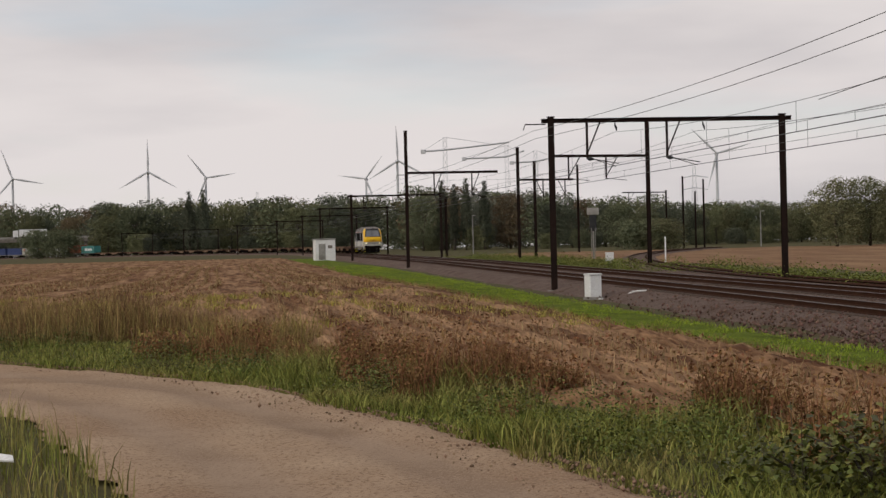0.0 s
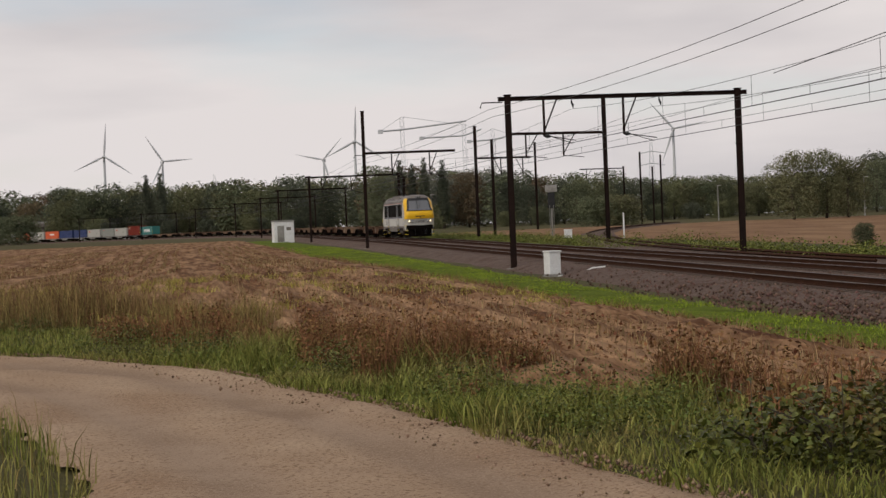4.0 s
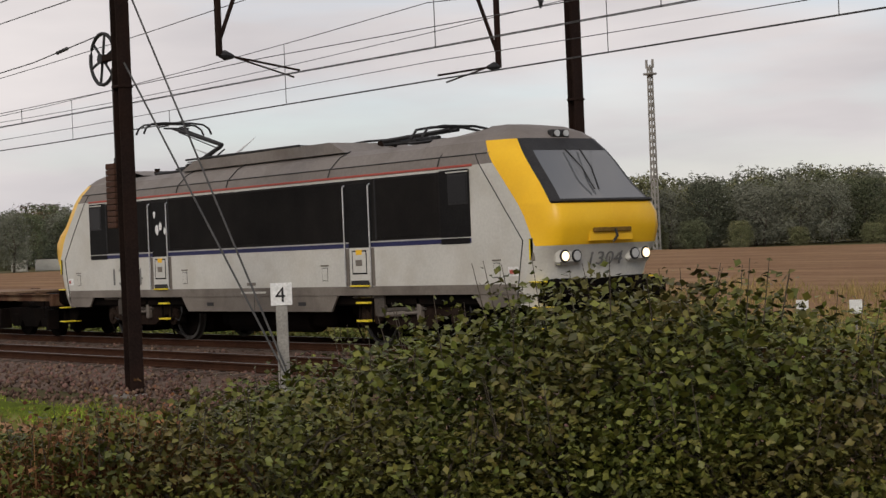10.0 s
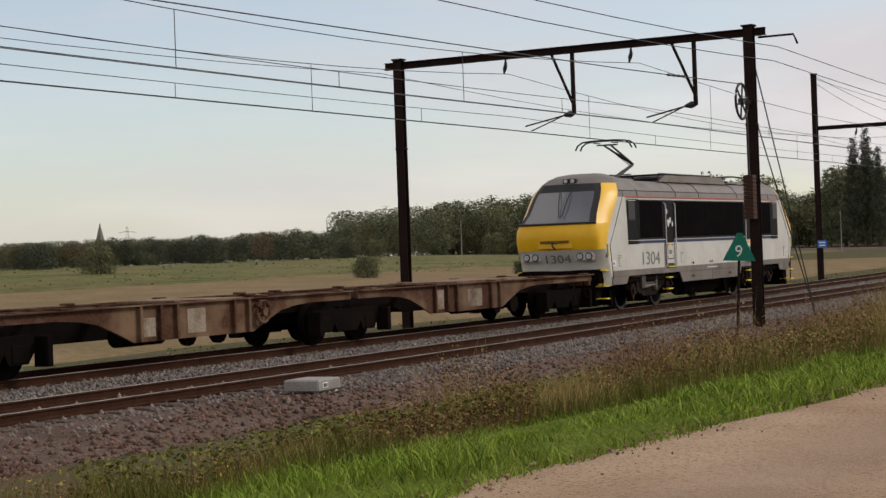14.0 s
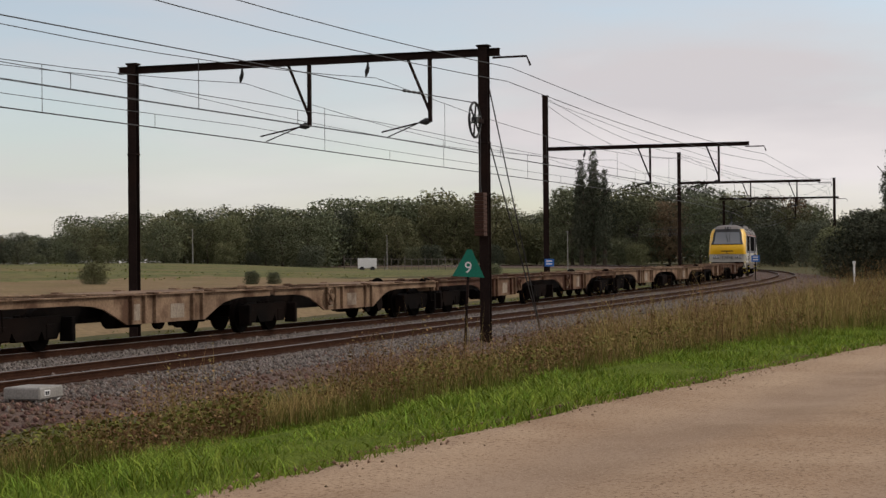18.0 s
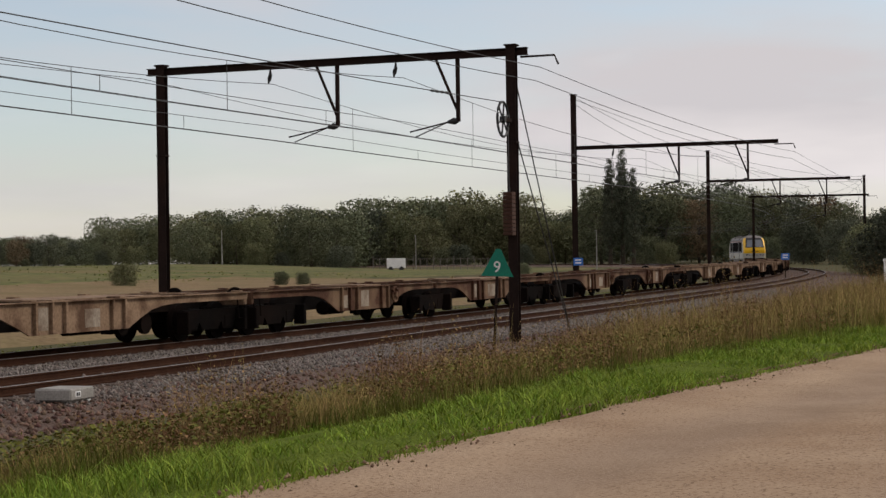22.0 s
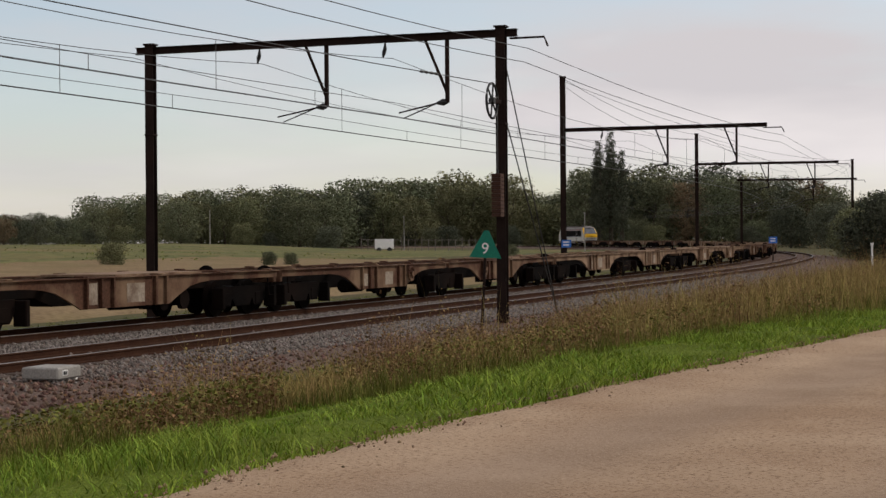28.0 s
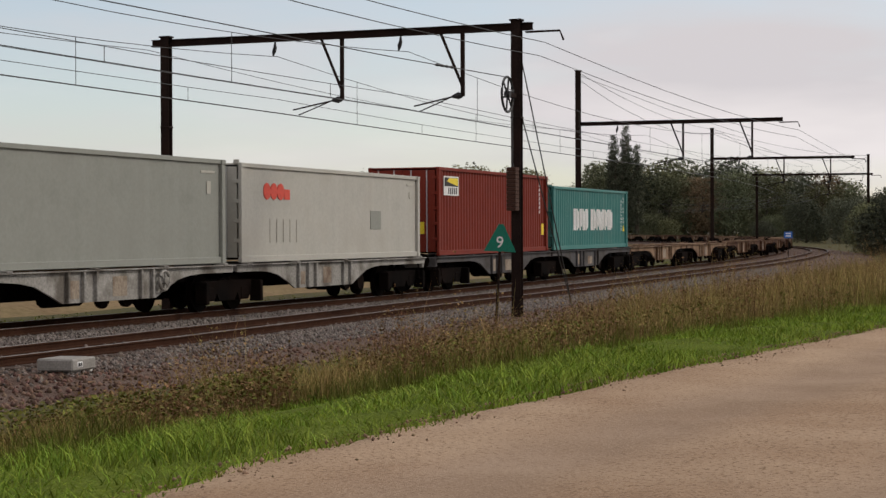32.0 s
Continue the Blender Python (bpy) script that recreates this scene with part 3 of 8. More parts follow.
def portal(s, near=7.55, far=7.55, beam=7.5, beam_from=None, beam_to=None, drops=(), hangers=(), wheel=False, stays=0, base=-0.45, far_y=25.9, near_side=None):
    """An overhead-line gantry across the tracks; near, far: heights of its posts or None."""
    p, a = rail_at(s)
    g = thing("catenary_gantry", Matrix.Translation(p) @ Matrix.Rotation(a, 4, "Z"), "dark brown steel catenary gantry spanning the railway tracks", "gantry", "gantries along the line")
    near_side = H_NEAR if near_side is None else near_side
    if near:
        mast_part(g, near_side, base, near)
    if far:
        mast_part(g, far_y - FAR_Y, base, far)
    y0 = near_side - 0.45 if beam_from is None else beam_from
    y1 = far_y - FAR_Y + 0.45 if beam_to is None else beam_to
    sh = Mesh().prism([(-0.09, beam), (-0.09, beam - 0.02), (-0.012, beam - 0.02), (-0.012, beam - 0.18), (-0.09, beam - 0.18), (-0.09, beam - 0.2), (0.09, beam - 0.2), (0.09, beam - 0.18), (0.012, beam - 0.18), (0.012, beam - 0.02), (0.09, beam - 0.02), (0.09, beam)], "y", y0, y1)
    part("beam", sh, M_MAST, g)
    for side, reach in drops:
        drop_arm(g, side, beam - 0.2, 5.6, reach)
    for side in hangers:
        hanger(g, side, beam - 0.2)
    part("end_bracket", Mesh().tube([(0, y0 + 0.2, beam - 0.25), (0, y0 - 0.75, beam - 0.25), (0, y0 - 0.85, beam - 0.5)], 0.03, 5), M_MAST, g)
    if wheel:
        balance_wheel(g, H_NEAR, 5.55)
    for k in range(stays):
        z = 7.0 - 1.6 * k
        part("stay_wire", Mesh().tube([(0.1, H_NEAR, z), (5.2, H_NEAR, -0.35)], 0.018, 5), M_WIRE, g)
    return g


def build_gantries():
    std = ((-1.85, 1.55), (-5.4, 1.45))
    portal(-27.7, drops=((-4.91, 1.7), (1.83, -1.7)), hangers=(3.0, -2.6), wheel=True, stays=2)
    portal(8.3, drops=((-1.85, 1.55), (-5.4, 1.45)), hangers=(1.6, -3.6))
    portal(44.25, far_y=25.6, drops=std, hangers=(0.2, -3.6), wheel=True, stays=2)
    portal(-80.0, far_y=26.05, drops=((-1.44, 1.55), (-5.24, 1.45)), hangers=(-3.9, 0.3))
    portal(-146.0, near=11.0, far=None, beam=7.6, beam_from=H_NEAR, beam_to=0.8, drops=((-4.6, 1.2), (-1.4, 1.3)))
    for s in (-212.0, -284.0, -352.0, -416.0, -478.0, -545.0, -612.0):
        portal(s, drops=std)
    portal(88.7, near=None, far=10.3, far_y=25.65, beam=7.62, beam_from=-6.95, beam_to=H_FAR, drops=std, hangers=(1.6,))
    portal(136.9, near=None, far=9.9, far_y=25.65, beam=7.62, beam_from=-7.2, beam_to=H_FAR, drops=std, hangers=(1.6,))
    portal(181.0, near=9.6, far=7.4, beam=7.75, far_y=24.0, near_side=-9.1, drops=((-5.2, 1.45),))


POSTS = [-612, -545, -478, -416, -352, -284, -212, -146, -80, -27.7, 8.3, 44, 88.5, 136.5, 181, 226, 272, 320]


def wire_points(s0, s1, side, z_end, sag, n):
    out_ = []
    for k in range(n + 1):
        t = k / n
        p = beside(s0 + (s1 - s0) * t, side, z_end - 4 * sag * t * (1 - t))
        out_.append(p)
    return out_


def build_wires():
    for axis, name in ((0.0, "overhead contact line above the far track"), (NEAR_Y - FAR_Y, "overhead contact line above the near track")):
        t = thing("overhead_line", Matrix(), name + ", copper wires with droppers", "overhead line", "contact lines", "structure")
        for k in range(len(POSTS) - 1):
            s0, s1 = POSTS[k], POSTS[k + 1]
            r = 0.008 if -150 < s0 < 130 else 0.013
            for off in (-0.05, 0.05):
                part("contact_wire", Mesh().tube(wire_points(s0, s1, axis + off, 5.28, 0.02, 6), r, 4, False), M_WIRE, t)
            part("messenger_wire", Mesh().tube(wire_points(s0, s1, axis, 6.85, 0.62, 12), r * 1.1, 4, False), M_WIRE, t)
            part("auxiliary_wire", Mesh().tube(wire_points(s0, s1, axis, 5.66, 0.10, 10), r, 4, False), M_WIRE, t)
            if -230 < s0 < 130:
                n = max(4, int((s1 - s0) / 5.0))
                for j in range(1, n):
                    u = j / n
                    s = s0 + (s1 - s0) * u
                    za, zb, zc = 6.85 - 2.48 * u * (1 - u), 5.66 - 0.40 * u * (1 - u), 5.28 - 0.08 * u * (1 - u)
                    part("dropper", Mesh().tube([beside(s, axis, zb), beside(s, axis, zc)], 0.008, 4, False), M_WIRE, t)
                    if j % 2:
                        part("dropper", Mesh().tube([beside(s, axis, za), beside(s, axis, zb)], 0.008, 4, False), M_WIRE, t)
    for side, z in ((H_NEAR - 0.85, 6.95), (H_NEAR - 0.72, 6.60)):
        t = thing("feeder_line", Matrix(), "pair of feeder wires strung along the gantry tops", "power line", "feeder lines", "structure")
        for k in range(len(POSTS) - 1):
            part("feeder_wire", Mesh().tube(wire_points(POSTS[k], POSTS[k + 1], side, z, 0.32, 10), 0.010, 4, False), M_WIRE, t)
    t = thing("feeder_line", Matrix(), "feeder wire strung above the far posts", "power line", "feeder lines", "structure")
    for k in range(len(POSTS) - 1):
        part("feeder_wire", Mesh().tube(wire_points(POSTS[k], POSTS[k + 1], H_FAR + 0.4, 7.2, 0.4, 10), 0.009, 4, False), M_WIRE, t)


def build_high_wires():
    t = thing("feeder_line", Matrix(), "feeder wires strung over the tall posts in the bend", "power line", "feeder lines", "structure")
    tops = [beside(44.25, H_NEAR - 0.85, 6.85), beside(88.7, H_FAR, 10.25), beside(136.9, H_FAR, 9.85), beside(181.0, -9.1, 9.5), beside(226.0, -9.1, 9.5)]
    for a, b in zip(tops[1:], tops[2:]):
        for dz, sag in ((0.0, 0.5), (-0.35, 0.9)):
            part("feeder_wire", Mesh().tube([a.lerp(b, k / 10) + Vector((0, 0, dz - 4 * sag * k / 10 * (1 - k / 10))) for k in range(11)], 0.013, 4, False), M_WIRE, t)
    for s, top in ((88.7, 10.1), (136.9, 9.7)):
        part("tie_wire", Mesh().tube([beside(s, H_FAR, top), beside(s + 6, 0.2, 8.6), beside(s + 11, -3.6, 7.3)], 0.011, 4, False), M_WIRE, t)


def turf_ribbon(label, xs, low, high):
    v = []
    for x in xs:
        a, b = low(x), high(x)
        for k in range(9):
            y = a + (b - a) * k / 8
            v.append((x, y, ground_z(x, y) + (-0.05 if k in (0, 8) else 0.05 + 0.04 * noise.noise(Vector((x * 0.9, y * 0.9, 2))))))
    f = [(i * 9 + j, (i + 1) * 9 + j, (i + 1) * 9 + j + 1, i * 9 + j + 1) for i in range(len(xs) - 1) for j in range(8)]
    me = soup("turf", v, f, M_TURF)
    me.shade_smooth()
    tagged(new("turf", me), label, "turf", kind="structure")


build_ground()
turf_ribbon("green turf under the eastern verge", [5 + 1.0 * k for k in range(80)], lambda x: road_far_y(x) - 0.3, lambda x: road_far_y(x) + 3.9 - 1.9 * smooth((x - 12) / 28))
turf_ribbon("green turf strip along the western ballast", [-260 + 3.0 * k for k in range(60)] + [-80 + 1.0 * k for k in range(76)], lambda x: 8.5, lambda x: 13.7 + 0.3 * noise.noise(Vector((x * 0.2, 0, 0))))
build_road()
build_field()
build_ballast()
build_tracks()
build_gantries()
build_wires()
build_high_wires()

# ---- the train ----
M_CREAM = mat("dirty_cream_paint", (0.50, 0.487, 0.445), (0.575, 0.556, 0.508), 0.9, 0.42, 0.04, 20.0, stain=(0.42, 0.385, 0.32), stain_amount=0.4, stain_scale=1.6, grain=0.12)
M_SILL = mat("grimy_sill_paint", (0.135, 0.115, 0.095), (0.205, 0.178, 0.152), 1.5, 0.6, 0.06, 20.0, stain=(0.07, 0.056, 0.045), stain_amount=0.6, grain=0.15)
M_ROOF = mat("sooty_roof_grey", (0.155, 0.135, 0.12), (0.225, 0.20, 0.18), 0.8, 0.6, 0.06, 14.0, stain=(0.09, 0.07, 0.055), stain_amount=0.6, grain=0.15)
M_YELLOW = mat("signal_yellow_paint", (0.78, 0.43, 0.012), (0.84, 0.49, 0.02), 1.2, 0.38, 0.02, 20.0, stain=(0.6, 0.33, 0.02), stain_amount=0.3, grain=0.05)
M_DARK = mat("dark_grey_band", (0.0075, 0.0064, 0.0062), (0.014, 0.012, 0.0112), 1.5, 0.6, 0.05, 20.0, grain=0.15, spec=0.12)
M_DOOR = mat("dark_door_paint", (0.0085, 0.0080, 0.0082), (0.0145, 0.0138, 0.0138), 2.0, 0.6, 0.03, spec=0.06)
M_BLUE = mat("blue_stripe", (0.013, 0.015, 0.062), (0.020, 0.022, 0.088), 3.0, 0.5, 0.0)
M_RED = mat("red_stripe", (0.33, 0.062, 0.048), (0.40, 0.085, 0.062), 3.0, 0.5, 0.0)
# Grime black, taken near zero to hold the shade under the vehicles.
M_UNDER = mat("brake_dust_shade_black", (0.0025, 0.0022, 0.002), (0.007, 0.0056, 0.0048), 2.5, 0.95, 0.2, 25.0, stain=(0.018, 0.010, 0.007), stain_amount=0.35, spec=0.03)
M_BOGIE = mat("grimy_bogie_brown", (0.010, 0.006, 0.0045), (0.024, 0.015, 0.011), 2.0, 0.9, 0.2, 20.0, stain=(0.04, 0.03, 0.022), stain_amount=0.35, stain_scale=2.0, spec=0.06)
M_GRIME = mat("grimy_grey", (0.055, 0.046, 0.038), (0.10, 0.085, 0.072), 2.0, 0.8, 0.1, 20.0, stain=(0.03, 0.022, 0.016), stain_amount=0.6)
M_TYRE = mat("steel_tyre", (0.030, 0.027, 0.024), (0.07, 0.064, 0.058), 4.0, 0.55, 0.05, 40.0, metal=0.4, spec=0.2)
M_STEP = mat("yellow_step_edge", (0.75, 0.55, 0.02), (0.8, 0.6, 0.04), 3.0, 0.5, 0.0)
M_RAILING = mat("bright_handrail", (0.5, 0.5, 0.5), (0.62, 0.62, 0.62), 3.0, 0.3, 0.0, metal=0.8)
M_NUMBER = mat("grey_numerals", (0.13, 0.125, 0.12), (0.17, 0.165, 0.155), 4.0, 0.6, 0.0)
# Windscreen base raised to grey for part of the reflected sky.
M_SCREEN = glass("windscreen", (0.10, 0.105, 0.11), 0.02)
M_PANE = mat("cab_side_glass", (0.006, 0.006, 0.007), (0.010, 0.010, 0.011), 2.0, 0.35, 0.0, spec=0.25)
M_LAMP = glow("headlamp_lit", (1.0, 0.80, 0.50), 1.5)
M_LENS = glass("lamp_lens", (0.45, 0.45, 0.45), 0.1)
# Darkened nose yellow: the shade inside the hood recess as colour.
M_SLOT = mat("shaded_yellow_recess", (0.11, 0.060, 0.008), (0.19, 0.105, 0.012), 3.0, 0.7, 0.0)
M_PEEL = mat("peeled_patch", (0.7, 0.7, 0.68), (0.78, 0.78, 0.76), 4.0, 0.7, 0.0)

# height, front on the axis, where the flank begins to bend, half width, half width of the front
NOSE = [(0.78, 9.30, 8.72, 1.36, 0.95), (1.05, 9.36, 8.86, 1.40, 1.0), (1.34, 9.42, 8.98, 1.41, 1.0), (1.62, 9.50, 9.10, 1.41, 1.02), (1.87, 9.66, 9.24, 1.41, 1.12), (2.15, 9.76, 9.10, 1.41, 1.16), (2.41, 9.77, 8.98, 1.41, 1.16), (2.63, 9.66, 8.83, 1.405, 1.12), (2.95, 9.33, 8.55, 1.395, 1.02), (3.41, 8.93, 8.14, 1.38, 0.98), (3.60, 8.76, 7.97, 1.33, 0.94), (3.84, 8.52, 7.76, 1.19, 0.84), (3.99, 8.30, 7.60, 1.02, 0.72), (4.10, 8.02, 7.40, 0.80, 0.55), (4.17, 7.55, 7.1, 0.45, 0.3)]


def slice_points(row):
    """Half a level outline of the cab, from the flank round to the axis."""
    z, xf, xc, w, wf = row
    pts = [(xc, w), (xc + 0.42 * (xf - xc), w - 0.07), (xc + 0.8 * (xf - xc), wf + 0.12), (xf - 0.045, wf * 0.95), (xf - 0.02, wf * 0.5), (xf, 0.0)]
    return [(x, y, z) for x, y in pts]


def nose_strip(end, level_from, level_to, c0, c1, sides=(-1, 1)):
    """The cab skin between two levels and two columns of the outline, on both sides."""
    sh = Mesh()
    rows = NOSE[level_from:level_to + 1]
    for sy in sides:
        v = []
        for row in rows:
            p = slice_points(row)[c0:c1 + 1]
            v += [(end * x, sy * y, z) for x, y, z in p]
        n = c1 - c0 + 1
        sh.add(v, [(i * n + j, i * n + j + 1, (i + 1) * n + j + 1, (i + 1) * n + j) for i in range(len(rows) - 1) for j in range(n - 1)])
    return sh


def letters(text, size, material, parent, m, name="number", label=""):
    cu = bpy.data.curves.new(name, "FONT")
    cu.body, cu.size, cu.extrude = text, size, 0.004
    cu.resolution_u = 3
    tmp = bpy.data.objects.new(name, cu)
    me = bpy.data.meshes.new_from_object(tmp)
    bpy.data.objects.remove(tmp)
    me.materials.clear()
    me.materials.append(material)
    ob = new(name, me)
    ob.parent = parent
    ob.matrix_basis = m
    return tagged(ob, label)


def bogie(parent, x0, x1, r, half, name="bogie", detail=True):
    """A bogie frame with its wheelsets at x0 and x1."""
    sh = Mesh()
    for sy in (-1, 1):
        y = sy * half
        sh.bbox(x0 - 0.35, x1 + 0.35, y - 0.08, y + 0.08, r + 0.02, r + 0.22, 0.03)
        for x in (x0, x1):
            sh.bbox(x - 0.2, x + 0.2, y - 0.13, y + 0.13, r - 0.2, r + 0.16, 0.04)
        mid = (x0 + x1) / 2
        sh.bbox(mid - 0.45, mid + 0.45, y - 0.1, y + 0.1, r - 0.22, r + 0.05, 0.05)
        for x in (mid - 0.2, mid, mid + 0.2):
            sh.tube([(x, y, r - 0.1), (x, y, r + 0.35)], 0.075, 8)
    sh.bbox((x0 + x1) / 2 - 0.3, (x0 + x1) / 2 + 0.3, -half, half, r - 0.05, r + 0.3, 0.04)
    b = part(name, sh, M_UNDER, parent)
    if detail:
        for sy in (-1, 1):
            y = sy * (half + 0.06)
            beam = [(x0 - 0.75, r + 0.30), (x0 - 0.25, r + 0.24), (x0 + 0.45, r + 0.02), (mid - 0.55, r - 0.20), (mid + 0.55, r - 0.20), (x1 - 0.45, r + 0.02), (x1 + 0.25, r + 0.24), (x1 + 0.75, r + 0.30), (x1 + 0.75, r + 0.44), (x0 - 0.75, r + 0.44)]
            part("side_beam", Mesh().prism(beam, "y", y - 0.05, y + 0.05), M_BOGIE, b)
            part("damper", Mesh().tube([(mid - 0.95, y + sy * 0.1, r + 0.06), (mid - 0.1, y + sy * 0.1, r + 0.10)], 0.055, 8).tube([(mid - 0.1, y + sy * 0.1, r + 0.10), (mid + 0.35, y + sy * 0.1, r + 0.12)], 0.035, 8).bbox(mid + 0.3, mid + 0.42, y + sy * 0.1 - 0.06, y + sy * 0.1 + 0.06, r - 0.05, r + 0.42, 0.02), M_SILL, b, "grey yaw damper")
            part("support_bracket", Mesh().prism([(mid - 1.25, r + 0.55), (mid - 0.85, r + 0.55), (mid - 0.8, r + 0.0), (mid - 1.05, r - 0.12), (mid - 1.25, r + 0.0)], "y", y + sy * 0.08 - 0.04, y + sy * 0.08 + 0.04), M_BOGIE, b)
            for x in (x0, x1):
                part("axle_box", Mesh().disc((x, y, r), 0.20, 12, "y", 0.2).disc((x, y + sy * 0.12, r), 0.10, 10, "y", 0.06), M_BOGIE, b)
                part("sand_pipe", Mesh().tube([(x - 0.75, y - sy * 0.25, r + 0.4), (x - 0.72, y - sy * 0.25, r - 0.2), (x - 0.6, y - sy * 0.3, 0.06)], 0.02, 5), M_UNDER, b)
                part("brake_hose", Mesh().tube([(x + 0.3, y + sy * 0.05, r + 0.35), (x + 0.42, y + sy * 0.1, r + 0.1), (x + 0.25, y + sy * 0.08, r - 0.1), (x + 0.05, y + sy * 0.1, r - 0.02)], 0.018, 5), M_BLACK, b)
        # Motors and pan are opaque dark fillers that close the view through.
        for x in (x0, x1):
            part("traction_motor", Mesh().bbox(x - 0.62, x + 0.62, -0.62, 0.62, 0.16, 0.86, 0.1), M_UNDER, b)
        part("bogie_pan", Mesh().bbox(x0 - 0.9, x1 + 0.9, -0.9, 0.9, 0.62, 0.9, 0.03), M_UNDER, b)
    if not detail:
        for sy in (-1, 1):
            mid, y = (x0 + x1) / 2, sy * (half + 0.05)
            frame_ = [(x0 - 0.42, r + 0.30), (x0 - 0.42, r + 0.02), (x0 - 0.24, r - 0.20), (x0 + 0.24, r - 0.20), (x0 + 0.34, r + 0.0), (mid - 0.4, r - 0.20), (mid + 0.4, r - 0.20), (x1 - 0.34, r + 0.0), (x1 - 0.24, r - 0.20), (x1 + 0.24, r - 0.20), (x1 + 0.42, r + 0.02), (x1 + 0.42, r + 0.30)]
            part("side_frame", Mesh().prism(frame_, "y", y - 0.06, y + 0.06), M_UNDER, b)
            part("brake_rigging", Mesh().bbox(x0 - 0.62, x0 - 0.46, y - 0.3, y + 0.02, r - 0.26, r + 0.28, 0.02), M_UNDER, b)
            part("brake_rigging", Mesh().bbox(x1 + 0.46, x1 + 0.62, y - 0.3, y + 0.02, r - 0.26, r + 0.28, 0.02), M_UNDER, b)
    for x in (x0, x1):
        for sy in (-1, 1):
            if detail:
                tyre = Mesh().lathe((x, 0, r), [(sy * 0.685, r - 0.06), (sy * 0.685, r + 0.028), (sy * 0.715, r + 0.028), (sy * 0.725, r), (sy * 0.82, r - 0.004), (sy * 0.82, r - 0.07), (sy * 0.79, r - 0.085)])
                web = Mesh().lathe((x, 0, r), [(sy * 0.70, r - 0.065), (sy * 0.785, r - 0.085), (sy * 0.75, r * 0.6), (sy * 0.78, 0.22), (sy * 0.87, 0.19), (sy * 0.88, 0.0)])
                wheel = part("wheel", web, M_UNDER, b, smooth=True)
                part("tyre", tyre, M_TYRE, wheel, "worn steel tyre")
                continue
            w = Mesh().tube([(x, sy * 0.685, r), (x, sy * 0.715, r), (x, sy * 0.72, r), (x, sy * 0.82, r)], [r + 0.028, r + 0.028, r, r], 28).disc((x, sy * 0.83, r), 0.17, 14, "y", 0.06)
            part("wheel", w, M_UNDER, b, smooth=False)
    return b


def raised_pantograph(loco):
    p = part("pantograph", Mesh().bbox(-5.75, -4.55, -0.5, 0.5, 3.99, 4.05, 0.02).tube([(-5.6, -0.45, 4.05), (-5.6, 0.45, 4.05)], 0.04, 6).tube([(-4.7, -0.45, 4.06), (-4.7, 0.45, 4.06)], 0.05, 8), M_BLACK, loco, "raised black single-arm pantograph")
    part("lower_arm", Mesh().tube([(-4.95, 0, 4.08), (-3.4, 0, 4.54)], [0.07, 0.05], 8).tube([(-4.7, 0.15, 4.02), (-3.45, 0.12, 4.47)], 0.02, 6), M_BLACK, p)
    part("upper_arm", Mesh().tube([(-3.35, 0, 4.57), (-5.45, -0.12, 5.12)], [0.05, 0.03], 7).tube([(-3.35, 0, 4.57), (-5.45, 0.12, 5.12)], [0.05, 0.03], 7).tube([(-3.45, 0.0, 4.47), (-5.35, 0, 5.02)], 0.014, 5), M_BLACK, p)
    for dx in (-0.25, 0.12):
        head = [(-5.5 + dx, y, z) for y, z in ((-0.95, 4.98), (-0.88, 5.12), (-0.72, 5.22), (-0.4, 5.25), (0.4, 5.25), (0.72, 5.22), (0.88, 5.12), (0.95, 4.98))]
        part("collector_bar", Mesh().tube(head, 0.026, 6), M_BLACK, p)
    part("head_frame", Mesh().tube([(-5.8, -0.3, 5.18), (-5.3, -0.3, 5.18)], 0.02, 5).tube([(-5.8, 0.3, 5.18), (-5.3, 0.3, 5.18)], 0.02, 5).tube([(-5.45, -0.35, 5.12), (-5.45, 0.35, 5.12)], 0.025, 5), M_BLACK, p)
    for x in (-5.6, -4.7):
        for y in (-0.42, 0.42):
            part("roof_insulator", Mesh().tube([(x, y, 3.93), (x, y, 3.97), (x, y, 4.0)], [0.07, 0.05, 0.07], 8), M_SILL, p)


def folded_pantograph(loco):
    p = part("pantograph", Mesh().bbox(4.5, 5.7, -0.5, 0.5, 4.0, 4.05, 0.02).tube([(4.7, -0.45, 4.08), (4.7, 0.45, 4.08)], 0.05, 8), M_BLACK, loco, "folded black pantograph lying on the roof")
    part("lower_arm", Mesh().tube([(4.9, 0, 4.1), (3.1, 0, 4.12)], [0.07, 0.05], 7), M_BLACK, p)
    part("upper_arm", Mesh().tube([(3.1, -0.05, 4.18), (5.4, -0.1, 4.24)], 0.04, 6).tube([(3.1, 0.05, 4.18), (5.4, 0.1, 4.24)], 0.04, 6), M_BLACK, p)
    for dx in (-0.2, 0.15):
        head = [(5.4 + dx, y, z) for y, z in ((-0.95, 4.06), (-0.8, 4.24), (-0.4, 4.3), (0.4, 4.3), (0.8, 4.24), (0.95, 4.06))]
        part("collector_bar", Mesh().tube(head, 0.028, 6), M_BLACK, p)
    for x in (3.3, 4.6, 5.6):
        part("roof_insulator", Mesh().tube([(x, 0, 3.95), (x, 0, 4.0), (x, 0, 4.06)], [0.08, 0.05, 0.06], 8), M_SILL, p)


